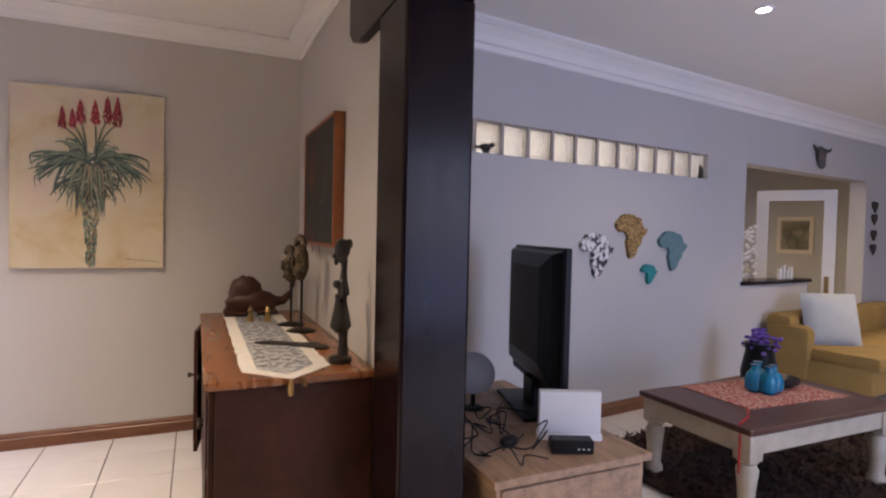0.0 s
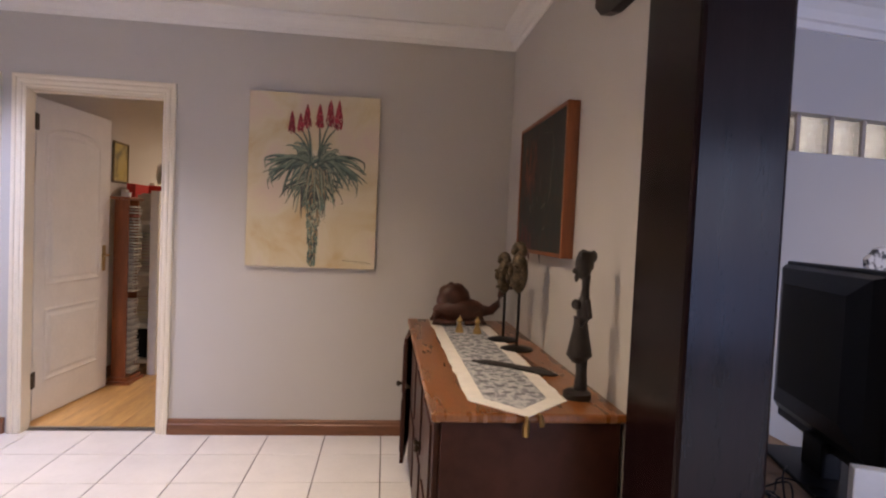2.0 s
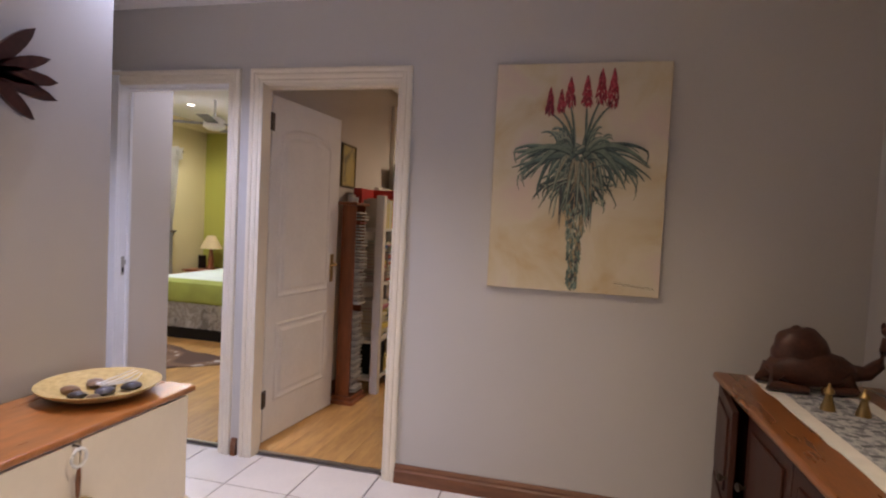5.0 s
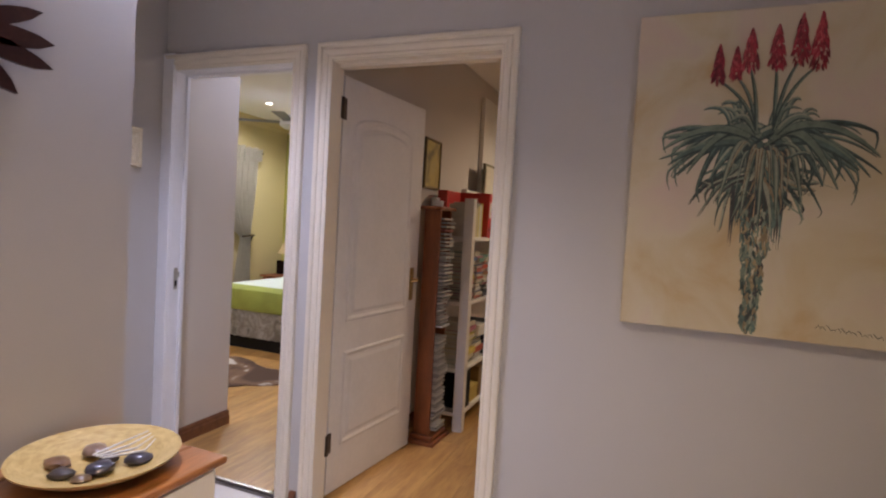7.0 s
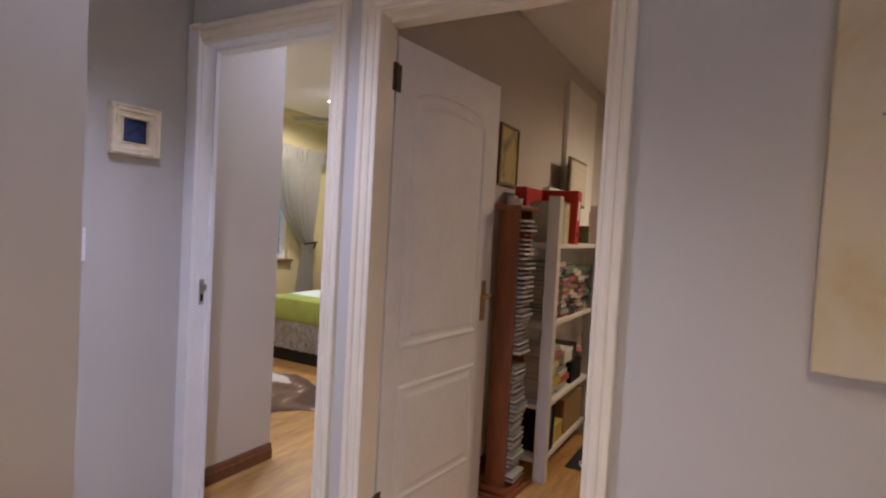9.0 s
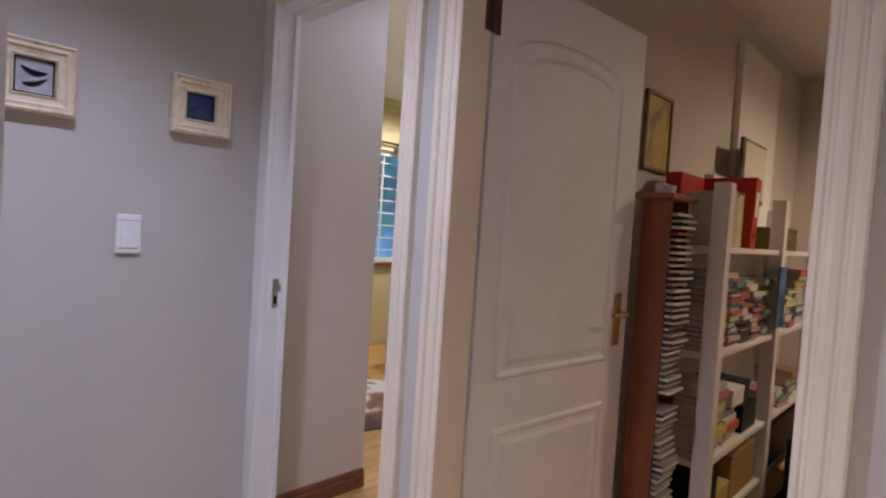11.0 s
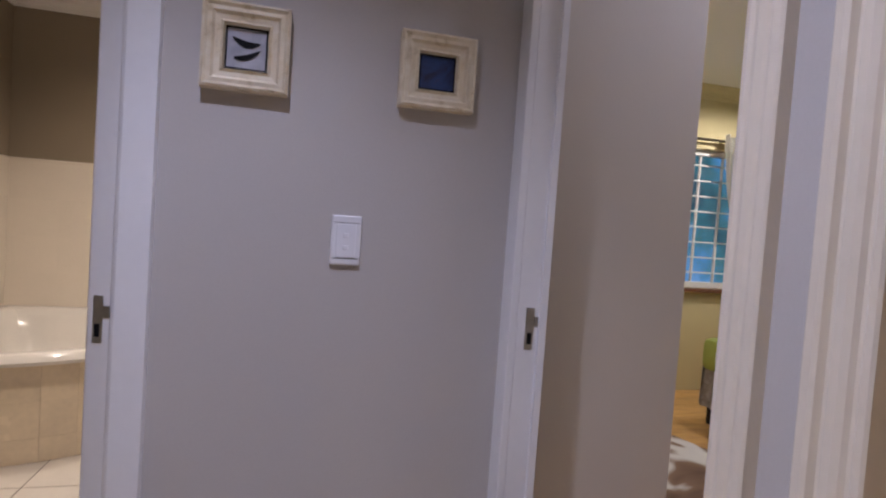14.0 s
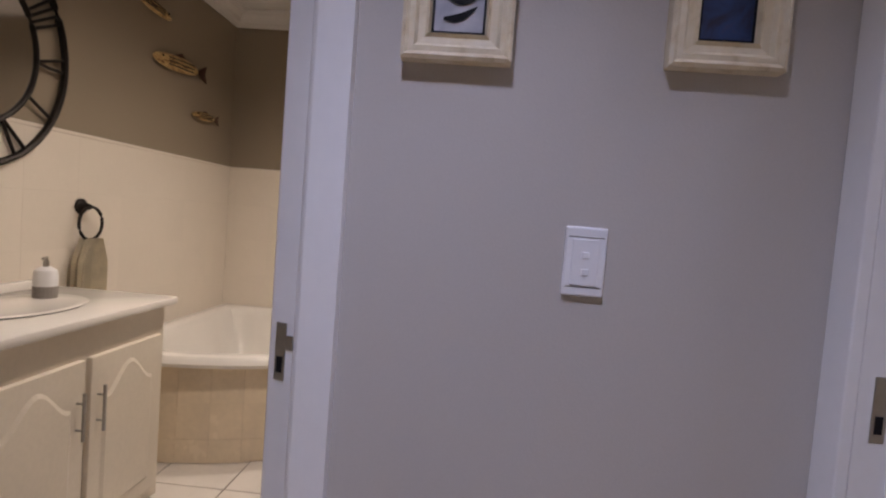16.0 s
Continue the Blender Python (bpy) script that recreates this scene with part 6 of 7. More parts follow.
for k in range(-14, 24):
    for s in (-1, 1):
        x, y = -1.90 + k * 0.11, 5.35
        p0, p1 = Vector((x, 5.36)), Vector((x + s * 1.0, 6.99))
        for q in range(18):
            u0, u1 = q / 18, (q + 0.86) / 18
            aa, bb = p0.lerp(p1, u0), p0.lerp(p1, u1)
            if min(aa.x, bb.x) < -1.89 or max(aa.x, bb.x) > -0.71:
                continue
            d = (bb - aa).normalized()
            nn = Vector((-d.y, d.x)) * 0.006
            vs = [bm.verts.new((p.x, p.y, 0.0172)) for p in (aa + nn, bb + nn, bb - nn, aa - nn)]
            bm.faces.new(vs)
part("lattice", bm, M_PAPER, rg)
carton("black_crate", -1.86, -1.5, 6.0, 6.5, 0.018, 0.34, M_BLACK, "black crate of clutter on the study floor", "crate")
carton("paper_stack", -1.84, -1.56, 6.05, 6.4, 0.3406, 0.42, M_PAPER, "stack of papers on the black crate", "papers")

# ---- bedroom ----
bed = thing("bed", "double bed with a green throw over a floral valance", "bed", (-4.2, 7.0, 0))
BX0, BX1, BY0, BY1 = -5.02, -3.42, 6.02, 8.0
part("base", cube(BX0 + 0.04, BX1 - 0.04, BY0 + 0.05, BY1, 0.0, 0.16), M_BLACK, bed, "dark bed base")
bm = bmesh.new()
def skirt_line(x0, y0, x1, y1, n):
    d = Vector((x1 - x0, y1 - y0)).normalized()
    o = Vector((d.y, -d.x))
    a, b = [], []
    for k in range(n + 1):
        p = Vector((x0 + (x1 - x0) * k / n, y0 + (y1 - y0) * k / n))
        q = p + o * 0.014 * math.sin(k * 1.7)
        a.append(bm.verts.new((q.x, q.y, 0.13)))
        b.append(bm.verts.new((p.x, p.y, 0.40)))
    for k in range(n):
        bm.faces.new((a[k], a[k + 1], b[k + 1], b[k]))
skirt_line(BX0, BY0 + 0.02, BX1, BY0 + 0.02, 60)
skirt_line(BX1, BY0 + 0.02, BX1, BY1, 60)
skirt_line(BX0, BY1, BX0, BY0 + 0.02, 60)
bmesh.ops.solidify(bm, geom=bm.faces[:], thickness=0.006)
part("valance", bm, blotch("grey_floral_cloth", [(0.36, (0.34, 0.31, 0.27)), (0.46, (0.64, 0.61, 0.57)), (0.54, (0.44, 0.39, 0.33)), (0.68, (0.72, 0.70, 0.67))], 9, 0.9), bed, "grey and white floral valance", True)
part("mattress", cube(BX0 + 0.02, BX1 - 0.02, BY0 + 0.03, BY1, 0.36, 0.58, 0.05), M_PAPER, bed, smooth=True)
part("throw", cube(BX0 - 0.01, BX1 + 0.01, BY0 - 0.005, 7.35, 0.38, 0.612, 0.05), mat("olive_green_throw", (0.32, 0.37, 0.08), 0.85, var=0.12, scale=5, fine=180, bump=0.25), bed, "olive green throw", True)
part("sheet", cube(BX0 + 0.05, BX1 - 0.05, BY0 + 0.22, BY1 - 0.05, 0.56, 0.622, 0.03), mat("pale_green_sheet", (0.66, 0.74, 0.70), 0.85, var=0.06, scale=4, fine=120, bump=0.3), bed, "pale green coverlet", True)
for k in range(2):
    bm = blob(0.33, 0.20, 0.10, Matrix.Translation((-4.62 + 0.78 * k, 7.74, 0.70)) @ pose(0, 0, 0, 28, 0, 0), None, 0.12, 3)
    single("pillow", bm, mat("white_pillowcase", (0.72, 0.72, 0.68), 0.85, var=0.04), "plump white pillow at the head of the bed", "pillow", "pillows", True)
ns = thing("nightstand", "reddish wooden nightstand beside the bed", "nightstand", (-5.43, 7.78, 0))
part("top", cube(-5.70, -5.16, 7.55, 8.03, 0.53, 0.555, 0.005), M_RACK, ns)
part("body", cube(-5.67, -5.19, 7.58, 8.02, 0.10, 0.53, 0.003), M_RACK, ns)
part("drawer", cube(-5.65, -5.21, 7.565, 7.58, 0.34, 0.51, 0.004), M_RACK, ns)
for a in (-5.65, -5.23):
    for b in (7.60, 7.98):
        part("leg", cube(a, a + 0.035, b, b + 0.035, 0, 0.10), M_RACK, ns)
tl = thing("table_lamp", "table lamp with a cream cone shade on the nightstand", "lamp", (-5.45, 7.82, 0.555))
part("stem", lathe([(0.06, 0.556), (0.06, 0.575), (0.035, 0.60), (0.045, 0.68), (0.03, 0.76), (0.02, 0.86)], 16, Matrix.Translation((-5.45, 7.82, 0))), M_RACK, tl, smooth=True)
part("shade", lathe([(0.15, 0.84), (0.055, 1.02), (0.05, 1.02), (0.145, 0.84)], 24, Matrix.Translation((-5.45, 7.82, 0))), mat("cream_shade", (0.62, 0.48, 0.26), 0.8, var=0.05), tl, smooth=True)
single("picture_stand", cube(-5.64, -5.52, 7.80, 7.82, 0.5555, 0.74, 0.004), M_POST, "small dark framed picture standing on the nightstand", "picture")
# window, curtain, rail
wn = thing("window_1", "white-barred window with daylight beyond, dark sill", "window", (-5.80, 6.5, WIN[2]))
wn["kind"] = "structure"
bm = bmesh.new()
y0, y1, z0, z1 = WIN
for b in ((y0, y0 + 0.05, z0, z1), (y1 - 0.05, y1, z0, z1), (y0 + 0.05, y1 - 0.05, z0, z0 + 0.05), (y0 + 0.05, y1 - 0.05, z1 - 0.05, z1)):
    box(bm, -5.85, -5.80, b[0], b[1], b[2], b[3], 0.003)
part("frame", bm, M_WHITE, wn)
for k in range(1, 5):
    part("bar", cube(-5.84, -5.82, y0 + k * (y1 - y0) / 5 - 0.007, y0 + k * (y1 - y0) / 5 + 0.007, z0 + 0.05, z1 - 0.05), M_WHITE, wn)
for k in range(1, 9):
    part("bar", cube(-5.818, -5.805, y0 + 0.05, y1 - 0.05, z0 + k * (z1 - z0) / 9 - 0.006, z0 + k * (z1 - z0) / 9 + 0.006), M_WHITE, wn)
pn = part("pane", cube(-5.847, -5.843, y0 + 0.05, y1 - 0.05, z0 + 0.05, z1 - 0.05), M_GLASS, wn)
pn.visible_shadow = False
part("sill", cube(-5.79, -5.70, y0 - 0.04, y1 + 0.04, z0 - 0.03, z0, 0.004), M_SKIRT, wn)
bd = struct("backdrop_trees", cube(-7.6, -7.58, 3.5, 10.5, 0.0, 4.0), outdoors("blue_daylight_garden", [(0.33, (0.02, 0.06, 0.10)), (0.45, (0.04, 0.17, 0.24)), (0.55, (0.08, 0.26, 0.55)), (0.70, (0.22, 0.44, 0.85))], 1.2, 1.5))
M_CURT = mat("grey_cream_curtain", (0.52, 0.49, 0.42), 0.9, var=0.08, scale=14, fine=200, bump=0.2)

nt = M_CURT.node_tree
surface, trans, blend = nt.nodes["Principled BSDF"], nt.nodes.new("ShaderNodeBsdfTranslucent"), nt.nodes.new("ShaderNodeMixShader")
trans.inputs[0].default_value, blend.inputs[0].default_value = (0.75, 0.72, 0.66, 1), 0.45
nt.links.new(surface.outputs[0], blend.inputs[1])
nt.links.new(trans.outputs[0], blend.inputs[2])
nt.links.new(blend.outputs[0], nt.nodes["Material Output"].inputs[0])


def curtain():
    c = thing("curtain", "pale grey curtain tied back beside the bedroom window", "curtain", (-5.66, 7.15, 0.35))
    bm = bmesh.new()
    nz, ny = 34, 44
    grid = []
    for i in range(nz + 1):
        z = 2.12 - (2.12 - 0.40) * i / nz
        if z > 1.05:
            u = (2.12 - z) / 1.07
            left = 6.62 + (7.12 - 6.62) * (0.10 * u + 0.90 * u ** 3.2)
            right = 7.38 - 0.08 * u
        else:
            u = (1.05 - z) / 0.65
            left, right = 7.12 - 0.12 * u, 7.30 + 0.02 * u
        row = []
        for j in range(ny + 1):
            v = j / ny
            amp = 0.012 + 0.022 * min(1, (right - left) / 0.7)
            row.append(bm.verts.new((-5.655 + amp * math.sin(v * 44 + 0.4 * math.sin(i * 0.2)), left + (right - left) * v, z + 0.01 * math.sin(v * 9))))
        grid.append(row)
    for i in range(nz):
        for j in range(ny):
            bm.faces.new((grid[i][j], grid[i][j + 1], grid[i + 1][j + 1], grid[i + 1][j]))
    bmesh.ops.solidify(bm, geom=bm.faces[:], thickness=0.004)
    part("drape", bm, M_CURT, c, smooth=True)
    bm = bmesh.new()
    rows = []
    for z, amp in ((2.02, 0.02), (2.12, 0.012), (2.17, 0.03)):
        rows.append([bm.verts.new((-5.64 + amp * math.sin(j * 1.3), 6.60 + 0.82 * j / 50, z + 0.012 * math.sin(j * 0.9))) for j in range(51)])
    for a, b in zip(rows, rows[1:]):
        for j in range(50):
            bm.faces.new((a[j], a[j + 1], b[j + 1], b[j]))
    bmesh.ops.solidify(bm, geom=bm.faces[:], thickness=0.004)
    part("heading", bm, M_CURT, c, smooth=True)
    part("tieback", tube([(-5.62, 7.11, 1.06), (-5.60, 7.22, 1.075), (-5.63, 7.33, 1.075), (-5.70, 7.38, 1.06), (-5.72, 7.38, 1.01), (-5.749, 7.38, 0.98)], 0.012, 8), M_HINGE, c, "dark cord tieback on a hook", True)


curtain()
rail = thing("curtain_rail", "thin dark curtain rail above the bedroom window", "curtain rail", (-5.70, 6.5, 2.13))
part("pole", tube([(-5.70, 5.55, 2.13), (-5.70, 7.52, 2.13)], 0.011, 8), M_HINGE, rail)
for y in (5.6, 7.48):
    part("bracket", tube([(-5.749, y, 2.13), (-5.70, y, 2.13)], 0.008, 6), M_HINGE, rail)
fan = thing("ceiling_fan", "grey and white ceiling fan hanging from the bedroom ceiling", "ceiling fan", (-4.42, 6.42, CEIL))
part("rod", tube([(-4.42, 6.42, CEIL - 0.001), (-4.42, 6.42, 2.36)], 0.014, 8), M_PLAST, fan)
part("motor", lathe([(0.05, 2.38), (0.11, 2.35), (0.12, 2.27), (0.07, 2.24)], 20, Matrix.Translation((-4.42, 6.42, 0))), M_PLAST, fan, smooth=True)
for k in range(4):
    part("blade", cube(0.10, 0.58, -0.06, 0.06, 2.30, 2.308, 0.003, Matrix.Translation((-4.42, 6.42, 0)) @ pose(0, 0, 0, 0, 0, 25 + 90 * k)), mat("grey_blade", (0.20, 0.20, 0.23), 0.5), fan)
rnd = random.Random(8)
pts = []
for k in range(48):
    a = 2 * math.pi * k / 48
    r = 1 + 0.16 * math.sin(3 * a + 0.6) + 0.10 * math.sin(5 * a) + rnd.uniform(-0.02, 0.02)
    pts.append((-4.28 + 0.66 * r * math.cos(a), 5.24 + 0.52 * r * math.sin(a)))
single("hide_rug", prism(pts, 0.0085, 0.015), blotch("cow_hide", [(0.40, (0.09, 0.05, 0.035)), (0.52, (0.20, 0.12, 0.08)), (0.56, (0.55, 0.52, 0.50)), (0.7, (0.60, 0.57, 0.55))], 2.2, 0.95, (1, 1, 1), 3, 0.3, 0.8), "brown and white hide rug on the laminate floor", "rug")

# ---- bathroom ----


def vanity():
    x0, x1, y0, y1 = -4.40, -3.46, YB + 0.012, 1.915
    v = thing("vanity_cabinet", "cream vanity cabinet with arched panel doors", "cabinet", ((x0 + x1) / 2, (y0 + y1) / 2, 0))
    part("body", cube(x0 + 0.012, x1 - 0.01, y0, y1 - 0.035, 0.0, 0.815, 0.003), M_VAN, v)
    for k, (a, b) in enumerate(((x0 + 0.06, x0 + 0.47), (x0 + 0.50, x0 + 0.91))):
        d = part("door", cube(a, b, y1 - 0.035, y1 - 0.014, 0.06, 0.70, 0.004), M_VAN, v)
        cx, n = (a + b) / 2, 16
        hw = (b - a) / 2 - 0.06
        outl = [(cx - hw, 0.12), (cx + hw, 0.12), (cx + hw, 0.55)]
        outl += [(cx + hw - 2 * hw * q / n, 0.55 + 0.10 * math.sin(math.pi * q / n) ** 2) for q in range(1, n)]
        outl += [(cx - hw, 0.55)]
        bm = bmesh.new()
        rings = []
        for s, h in ((0.0, 0.0), (0.10, 0.007), (0.16, 0.007)):
            rings.append([bm.verts.new((cx + (x - cx) * (1 - s), y1 - 0.0138 + h, 0.36 + (z - 0.36) * (1 - s * 0.5))) for x, z in outl])
        for r0, r1 in zip(rings, rings[1:]):
            for i in range(len(r0)):
                j = (i + 1) % len(r0)
                bm.faces.new((r0[i], r0[j], r1[j], r1[i]))
        bm.faces.new(rings[-1])
        part("panel", bm, M_VAN, d)
        hx = (a + 0.035) if k == 1 else (b - 0.035)
        bm = tube([(hx, y1 + 0.012, 0.44), (hx, y1 + 0.012, 0.60)], 0.006, 10)
        for z in (0.475, 0.565):
            tube([(hx, y1 - 0.014, z), (hx, y1 + 0.012, z)], 0.004, 8, bm)
        part("bar_handle", bm, M_STEEL, d, "brushed steel bar handle", True)
    bt = thing("basin_top", "white moulded basin top on the vanity cabinet", "basin", ((x0 + x1) / 2, (y0 + y1) / 2, 0.815))
    part("slab", cube(x0 - 0.01, x1 + 0.01, y0, y1 + 0.012, 0.8155, 0.848, 0.010), M_CERAM, bt, smooth=True)
    part("upstand", cube(x0 - 0.005, x1 + 0.005, y0, y0 + 0.03, 0.846, 0.885, 0.010), M_CERAM, bt, smooth=True)
    part("bowl_rim", lathe([(0.20, 0.0), (0.215, 0.008), (0.205, 0.012), (0.17, 0.006)], 36, Matrix.Translation((-3.93, 1.62, 0.846)) @ Matrix.Diagonal((1.25, 0.82, 1, 1))), M_CERAM, bt, smooth=True)
    sd = thing("soap_dispenser", "white and grey soap dispenser with a steel pump on the basin", "soap dispenser", (-4.12, 1.57, 0.849))
    part("bottle", lathe([(0.034, 0.849), (0.040, 0.855), (0.040, 0.90), (0.0405, 0.935), (0.036, 0.955), (0.016, 0.968)], 20, Matrix.Translation((-4.12, 1.57, 0))), M_PLAST, sd, smooth=True)
    part("band", lathe([(0.0405, 0.853), (0.0408, 0.896)], 20, Matrix.Translation((-4.12, 1.57, 0))), mat("grey_band", (0.30, 0.27, 0.25), 0.6), sd)
    bm = lathe([(0.010, 0.966), (0.010, 0.99), (0.006, 0.99), (0.006, 1.005)], 12, Matrix.Translation((-4.12, 1.57, 0)))
    tube([(-4.12, 1.57, 1.002), (-4.085, 1.585, 1.0)], 0.005, 8, bm)
    part("pump", bm, M_STEEL, sd, smooth=True)


vanity()


def corner_bath():
    cx, cy, R, n, steps = XB + 0.012, YB + 0.012, 1.43, 2.7, 40
    t = thing("corner_bath", "white corner bath with a curved tiled apron", "bath", (cx + 0.5, cy + 0.5, 0))
    def arc(s):
        pts = []
        for k in range(steps + 1):
            a = math.pi / 2 * k / steps
            r = 1 / (abs(math.cos(a)) ** n + abs(math.sin(a)) ** n) ** (1 / n)
            pts.append((cx + R * s * r * math.cos(a), cy + R * s * r * math.sin(a)))
        return pts
    outer = [(cx, cy)] + arc(0.975)
    part("apron_core", prism(outer, 0.0, 0.09), mat("beige_grout", (0.50, 0.37, 0.22), 0.9, var=0.1), t)
    core = bmesh.new()
    lo, hi, lo2, hi2 = ([core.verts.new((x, y, z)) for x, y in arc(k)] for k, z in ((0.975, 0.09), (0.975, 0.47), (0.955, 0.09), (0.955, 0.47)))
    for a, b in ((lo, hi), (hi, hi2), (hi2, lo2)):
        for k in range(steps):
            core.faces.new((a[k], a[k + 1], b[k + 1], b[k]))
    part("apron_backing", core, MATS["beige_grout"], t)
    pts = arc(0.984)
    length = [0.0]
    for a, b in zip(pts, pts[1:]):
        length.append(length[-1] + math.hypot(b[0] - a[0], b[1] - a[1]))
    def at(s):
        for k in range(len(pts) - 1):
            if length[k + 1] >= s:
                u = (s - length[k]) / (length[k + 1] - length[k])
                return Vector((pts[k][0] + (pts[k + 1][0] - pts[k][0]) * u, pts[k][1] + (pts[k + 1][1] - pts[k][1]) * u))
        return Vector(pts[-1])
    s = 0.0
    while s < length[-1] - 0.12:
        p0, p1 = at(s + 0.0002), at(s + 0.1498)
        d = (p1 - p0).normalized()
        o = Vector((d.y, -d.x))
        for z0, z1 in ((0.004, 0.1192), (0.1204, 0.2948), (0.2952, 0.47)):
            bm = bmesh.new()
            vs = [bm.verts.new((*(p + o * k), z)) for p in (p0, p1) for k in (-0.012, 0.004) for z in (z0, z1)]
            for f in ((0, 1, 3, 2), (4, 6, 7, 5), (0, 4, 5, 1), (2, 3, 7, 6), (0, 2, 6, 4), (1, 5, 7, 3)):
                bm.faces.new([vs[i] for i in f])
            part("apron_tile", bm, M_APRON, t)
        s += 0.150
    bm = bmesh.new()
    rows = []
    for sc, z in ((0.985, 0.47), (1.01, 0.475), (1.02, 0.495), (1.012, 0.515)):
        rows.append([bm.verts.new((x, y, z)) for x, y in arc(sc)])
    for a, b in zip(rows, rows[1:]):
        for k in range(steps):
            bm.faces.new((a[k], a[k + 1], b[k + 1], b[k]))
    part("rim", bm, M_CERAM, t, smooth=True)
    # rounded shell: loops about the middle of the bath, from the wall edges down to the floor of the tub
    mx, my, count = cx + 0.45 * R, cy + 0.45 * R, 72
    bm = bmesh.new()
    rows = []
    for inset, z, soft in ((0.0, 0.515, 0.0), (0.010, 0.527, 0.0), (0.03, 0.531, 0.0), (0.075, 0.530, 0.25), (0.10, 0.520, 0.5), (0.125, 0.48, 0.6), (0.17, 0.34, 0.7), (0.24, 0.20, 0.8), (0.34, 0.13, 0.9), (0.50, 0.115, 1.0)):
        ring = []
        for k in range(count):
            a = 2 * math.pi * k / count
            dx, dy = math.cos(a), math.sin(a)
            lo, hi = 0.0, 2.0
            for q in range(22):
                mid = (lo + hi) / 2
                px, py = 0.45 + mid * dx, 0.45 + mid * dy
                inside = px > 0 and py > 0 and px ** n + py ** n < 1.012 ** n
                lo, hi = (mid, hi) if inside else (lo, mid)
            d = min(lo, lo + (0.56 - lo) * soft) * R
            d = max(d - inset, 0.02)
            ring.append(bm.verts.new((mx + d * dx, my + d * dy, z)))
        rows.append(ring)
    for a, b in zip(rows, rows[1:]):
        for k in range(count):
            bm.faces.new((a[k], a[(k + 1) % count], b[(k + 1) % count], b[k]))
    bm.faces.new(rows[-1])
    part("shell", bm, M_CERAM, t, smooth=True)


corner_bath()


def clock_mirror():
    cx, cz, yw = -3.985, 1.76, YB + 0.002
    c = thing("round_mirror", "round mirror in a dark metal clock-style frame with roman numerals", "mirror", (cx, yw, cz))
    m = Matrix.Translation((cx, yw, cz)) @ pose(0, 0, 0, -90, 0, 0)
    part("glass", lathe([(0.285, 0.012), (0.285, 0.02)], 48, m), M_MIRROR, c)
    for r in (0.44, 0.29):
        ring = [m @ Vector((r * math.cos(a), r * math.sin(a), 0.02)) for a in (2 * math.pi * k / 56 for k in range(57))]
        part("ring", tube(ring, 0.014 if r > 0.4 else 0.011, 8), M_DARKMETAL, c, smooth=True)
    counts = (3, 1, 2, 3, 2, 1, 2, 3, 4, 2, 1, 2)
    for k in range(12):
        a0 = math.radians(90 - 30 * k)
        for q in range(counts[k]):
            a = a0 + (q - (counts[k] - 1) / 2) * 0.075
            sk = 0.05 if counts[k] == 2 and q else 0.0
            part("numeral_bar", tube([m @ Vector((r * math.cos(a + sk * (1 if r > 0.36 else -1)), r * math.sin(a + sk * (1 if r > 0.36 else -1)), 0.02)) for r in (0.295, 0.435)], 0.007, 6), M_DARKMETAL, c)


clock_mirror()


def fish(x, z, length, heading, tilt, words):
    f = thing("wooden_fish", words, "wall ornament", (x, YB, z), "wooden fish on the wall")
    m = Matrix.Translation((x, YB + 0.022, z)) @ pose(0, 0, 0, 0, tilt, 0) @ Matrix.Diagonal((heading, 1, 1, 1))
    L = length / 2
    M_FISH = blotch("painted_fish_wood", [(0.36, (0.12, 0.05, 0.02)), (0.46, (0.42, 0.26, 0.10)), (0.58, (0.62, 0.45, 0.20)), (0.7, (0.30, 0.13, 0.05))], 26, 0.45, (0.5, 1, 3))
    part("body", blob(L * 0.78, 0.018, L * 0.14, m @ Matrix.Translation((L * 0.15, 0, 0)), None, 0.0, 3), M_FISH, f, smooth=True)
    to = Matrix(((1, 0, 0, 0), (0, 0, 1, 0), (0, 1, 0, 0), (0, 0, 0, 1)))
    part("tail", prism([(-L * 0.55, 0.0), (-L * 0.93, L * 0.17), (-L * 0.86, 0), (-L * 0.93, -L * 0.17)], -0.005, 0.005, m @ to), M_CAMEL, f)
    part("fin", prism([(-L * 0.1, L * 0.13), (L * 0.3, L * 0.13), (L * 0.0, L * 0.22)], -0.004, 0.004, m @ to), M_CAMEL, f)
    part("eye", blob(0.006, 0.006, 0.006, m @ Matrix.Translation((L * 0.68, 0.014, L * 0.05))), M_BLACK, f)
    for k in range(3):
        part("stripe", prism([(-L * 0.35 + 0, -0.003 + (k - 1) * L * 0.07), (L * 0.5, -0.003 + (k - 1) * L * 0.06), (L * 0.5, 0.003 + (k - 1) * L * 0.06), (-L * 0.35, 0.003 + (k - 1) * L * 0.07)], 0.014, 0.0185, m @ to), M_EBONY, f)


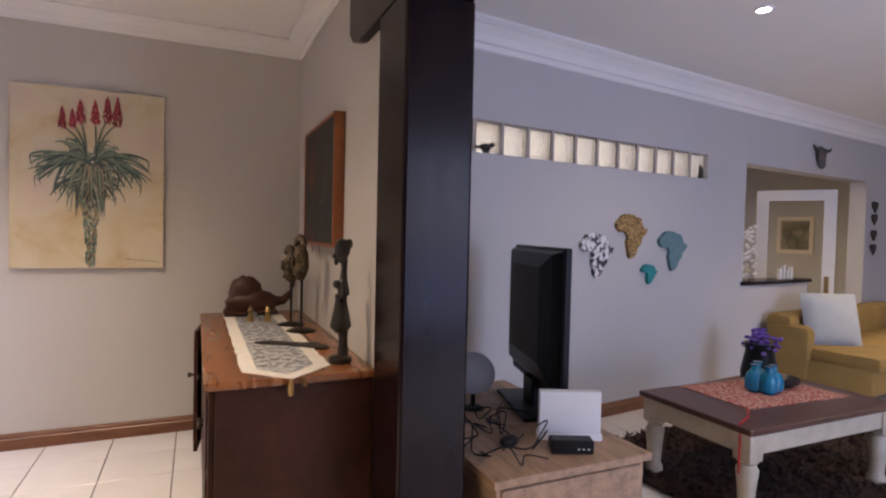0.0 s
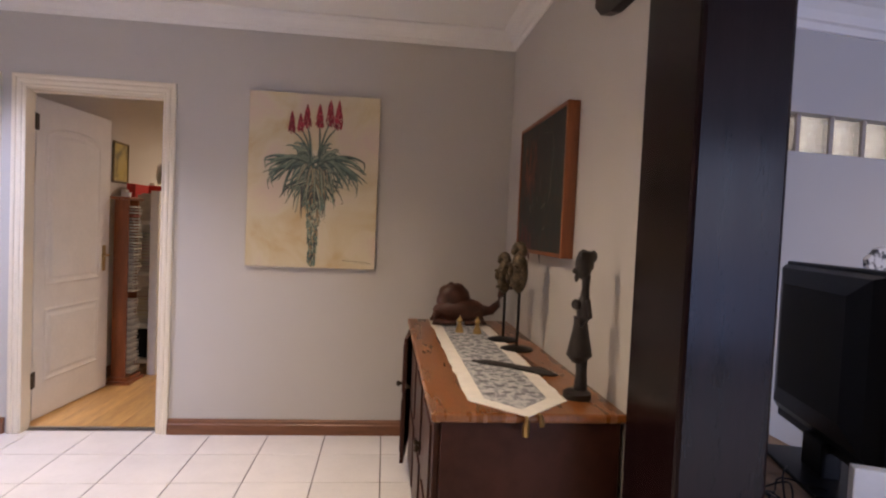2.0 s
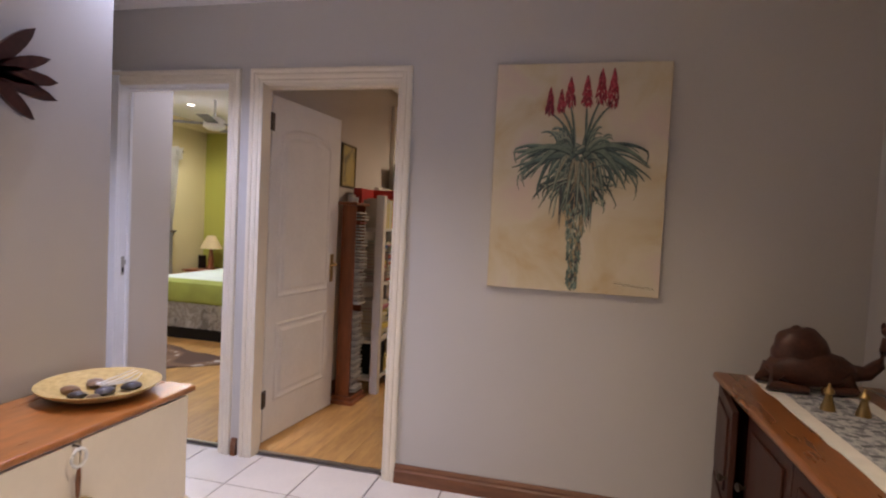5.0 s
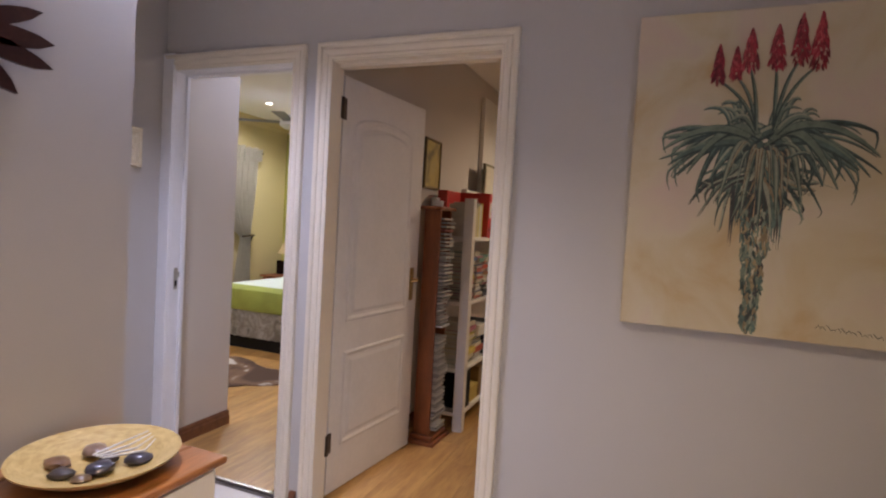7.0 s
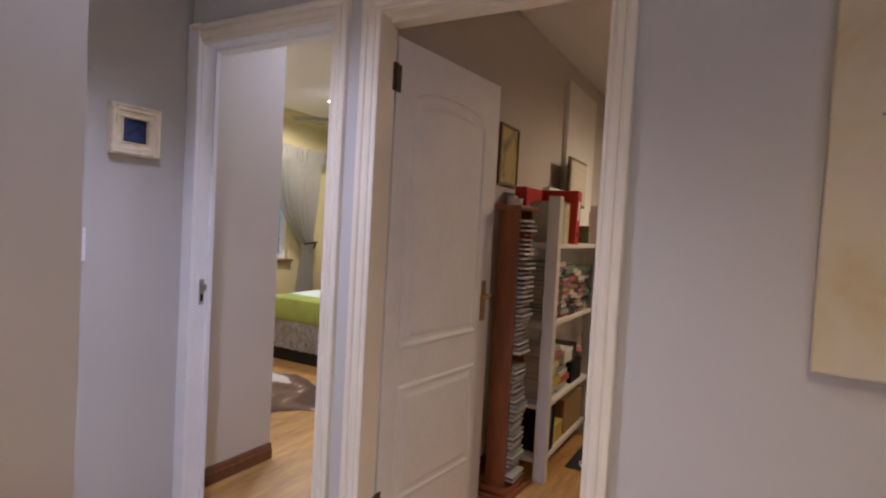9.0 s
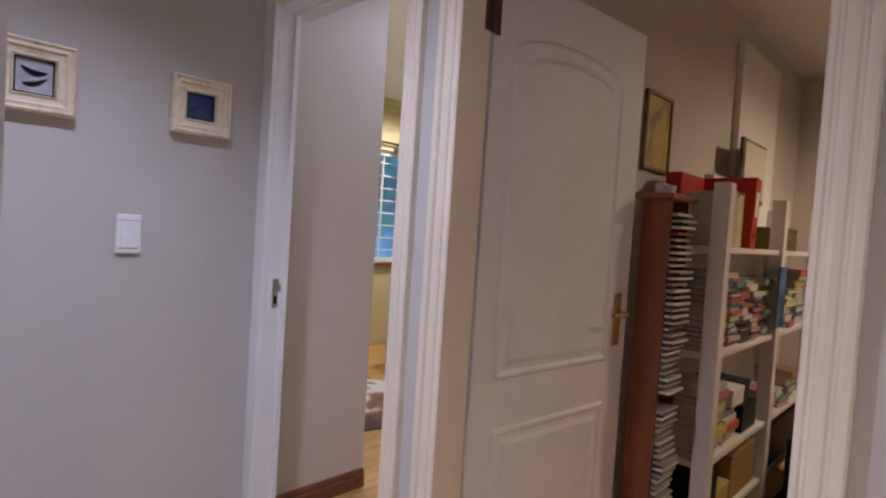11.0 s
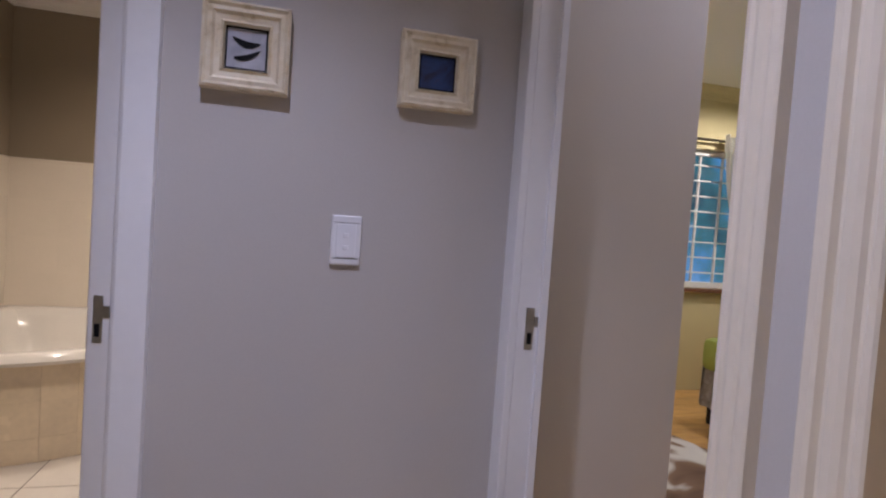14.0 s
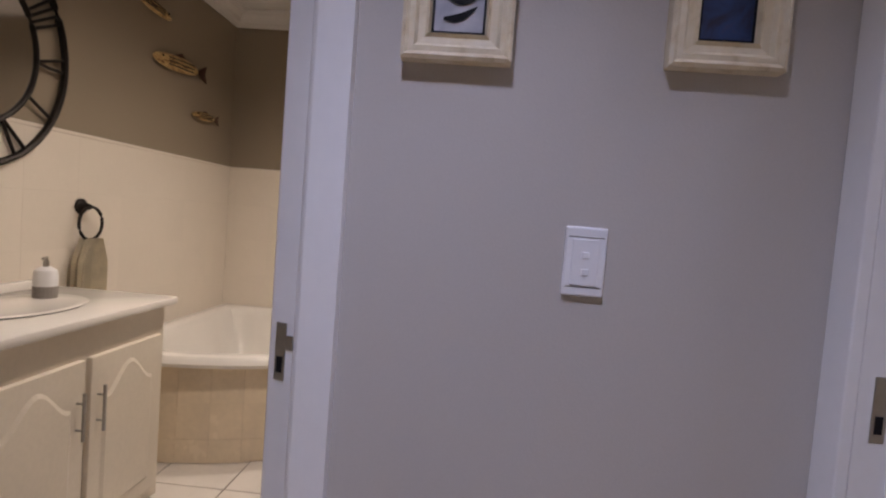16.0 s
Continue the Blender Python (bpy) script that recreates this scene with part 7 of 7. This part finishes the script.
fish(-5.0, 2.26, 0.42, -1, -4, "carved and painted wooden fish on the taupe wall")
fish(-5.32, 2.03, 0.62, 1, 4, "long striped wooden fish on the taupe wall")
fish(-5.63, 1.79, 0.36, 1, 2, "small striped wooden fish on the taupe wall")
tr = thing("towel_ring", "black metal towel ring on the tiled wall", "towel ring", (-4.56, YB, 1.19))
part("rose", lathe([(0.035, 0.0), (0.035, 0.012), (0.018, 0.03), (0.012, 0.05)], 18, Matrix.Translation((-4.56, YB + 0.011, 1.19)) @ pose(0, 0, 0, -90, 0, 0)), M_DARKMETAL, tr, smooth=True)
part("ring", tube([(-4.575 + 0.075 * math.sin(a), YB + 0.055, 1.115 + 0.075 * math.cos(a)) for a in (2 * math.pi * k / 30 for k in range(31))], 0.007, 8), M_DARKMETAL, tr, smooth=True)
bm = bmesh.new()
for front in (0, 1):
    grid = []
    for i in range(13):
        z = 1.048 - (0.24 + 0.02 * front) * i / 12
        grid.append([bm.verts.new((-4.575 + (j / 14 - 0.5) * (0.10 + 0.09 * min(1, i / 5)), YB + 0.045 + 0.03 * front + 0.012 * math.sin(j * 1.6), z)) for j in range(15)])
    for i in range(12):
        for j in range(14):
            bm.faces.new((grid[i][j], grid[i][j + 1], grid[i + 1][j + 1], grid[i + 1][j]))
bmesh.ops.solidify(bm, geom=bm.faces[:], thickness=0.01)
single("hand_towel", bm, mat("cream_towelling", (0.78, 0.70, 0.54), 0.95, var=0.12, scale=14, fine=240, bump=0.6), "cream hand towel hanging through the towel ring", "towel", smooth=True)

# ---- floors and tiled walls, piece by piece ----


def shared_box(name, sx, sy, sz, material, bevel):
    bm = cube(-sx / 2, sx / 2, -sy / 2, sy / 2, 0, sz, 0)
    top = [e for e in bm.edges if all(v.co.z > sz / 2 for v in e.verts)]
    bmesh.ops.bevel(bm, geom=top, offset=bevel, segments=1, affect="EDGES")
    me = bpy.data.meshes.new(name)
    bm.to_mesh(me)
    bm.free()
    me.materials.append(material)
    return me


def piece(name, me, parent, m):
    ob = new(name, me)
    ob.parent = parent
    ob.matrix_local = m
    return ob


P = 0.347
floor = struct("floor", cube(-3.30, 8.2, -2.6, 3.94, -0.10, -0.004), M_GROUT, "pale glazed floor tiles with dark grout joints")
tile_me = shared_box("floor_tile", P - 0.006, P - 0.006, 0.010, M_TILE, 0.0015)
rest = bmesh.new()
TX, TY = -0.053, 3.49
for i in range(-10, 24):
    for j in range(-18, 2):
        x, y = TX + (i + 0.5) * P, TY + (j - 0.5) * P
        if x < -3.14 and y < 1.7 or x > 8 or y < -2.4:
            continue
        cut = y + P / 2 > 3.935
        if x < 4.1 and y > 0.35 and not cut and x > -3.2:
            piece("tile", tile_me, floor, Matrix.Translation((x, y, -0.010)))
        elif cut:
            if x < 0.85:
                box(rest, max(x - P / 2, -3.29) + 0.003, x + P / 2 - 0.003, y - P / 2 + 0.003, 3.80 if not (D1[0] - 0.3 < x < D1[1] + 0.2 or x < D2[1] + 0.2) else 3.87, -0.010, 0.0)
        else:
            box(rest, x - P / 2 + 0.003, x + P / 2 - 0.003, y - P / 2 + 0.003, y + P / 2 - 0.003, -0.010, 0.0)
ob = finish("tiles_beyond", rest, M_TILE)
ob.parent = floor
ob["kind"] = "stuff"

lam = struct("floor_laminate", cube(-5.90, 1.32, 3.872, 8.17, -0.10, -0.002), mat("underlay", (0.10, 0.05, 0.02), 0.9), "golden oak laminate floor")
plank_me = shared_box("plank", 0.190, 1.25, 0.008, M_LAM, 0.0012)
for base, x0, x1, yy in ((0, -2.25, 1.2, 7.6), (1, -5.73, -2.4, 8.0)):
    k = 0
    x = x0 + 0.095
    while x < x1:
        y = 3.88 + 0.625 - (0.41 * k % 1.25) * 0.6
        while y < yy + 0.3:
            if y - 0.625 < 3.884:
                first = y + 0.625 - 3.885
                if first > 0.05:
                    short = cube(x - 0.095, x + 0.095, 3.885, y + 0.625, 0.0, 0.008)
                    short_plank = finish("plank", short, M_LAM)
                    short_plank.parent = lam
            else:
                piece("plank", plank_me, lam, Matrix.Translation((x, y, 0.0)))
            y += 1.251
        x += 0.1912
        k += 1
struct("threshold", cube(D1[0], D1[1], 3.862, 3.885, -0.002, 0.011, 0.003), M_STEEL, "thin metal threshold strip")
struct("threshold", cube(D2[0], D2[1], 3.862, 3.885, -0.002, 0.011, 0.003), M_STEEL, "thin metal threshold strip")

bfloor = struct("floor_bathroom", cube(XB - 0.1, -3.30, YB - 0.1, 4.40, -0.10, -0.004), M_GROUT, "cream bathroom floor tiles")
for i in range(-5, 9):
    for j in range(-4, 8):
        c = Matrix.Translation((-4.47, 2.14, -0.010)) @ pose(0, 0, 0, 0, 0, 0) @ Matrix.Translation(((i + 0.5) * P, (j + 0.5) * P, 0))
        x, y = c.translation.x, c.translation.y
        if XB - 0.1 < x < -3.2 and YB - 0.1 < y < 4.2:
            piece("tile", tile_me, bfloor, c)
bt_me = shared_box("wall_tile", 0.2998, 0.2498, 0.010, M_BWALL, 0.0004)
south = bpy.data.objects["wall_bathroom_south"]
west = bpy.data.objects["wall_bathroom_west"]
for k in range(6):
    for i in range(10):
        x = XB + 0.155 + i * 0.3
        if x < -3.35:
            piece("tile", bt_me, south, Matrix.Translation((x, YB, 0.125 + k * 0.25)) @ pose(0, 0, 0, -90, 0, 0))
        y = YB + 0.16 + i * 0.3
        if y < 4.2:
            piece("tile", bt_me, west, Matrix.Translation((XB, y, 0.125 + k * 0.25)) @ pose(0, 0, 0, 0, 90, 0) @ pose(0, 0, 0, 0, 0, 90))
struct("trim_tile_edge", cube(XB, -3.30, YB, YB + 0.014, DADO - 0.0, DADO + 0.016, 0.004), M_BWALL)
struct("trim_tile_edge", cube(XB, XB + 0.014, YB + 0.014, 4.28, DADO - 0.0, DADO + 0.016, 0.004), M_BWALL)
struct("ground", cube(-60, 60, -60, 60, -0.30, -0.12), mat("garden_soil", (0.10, 0.09, 0.05), 0.95, var=0.2))
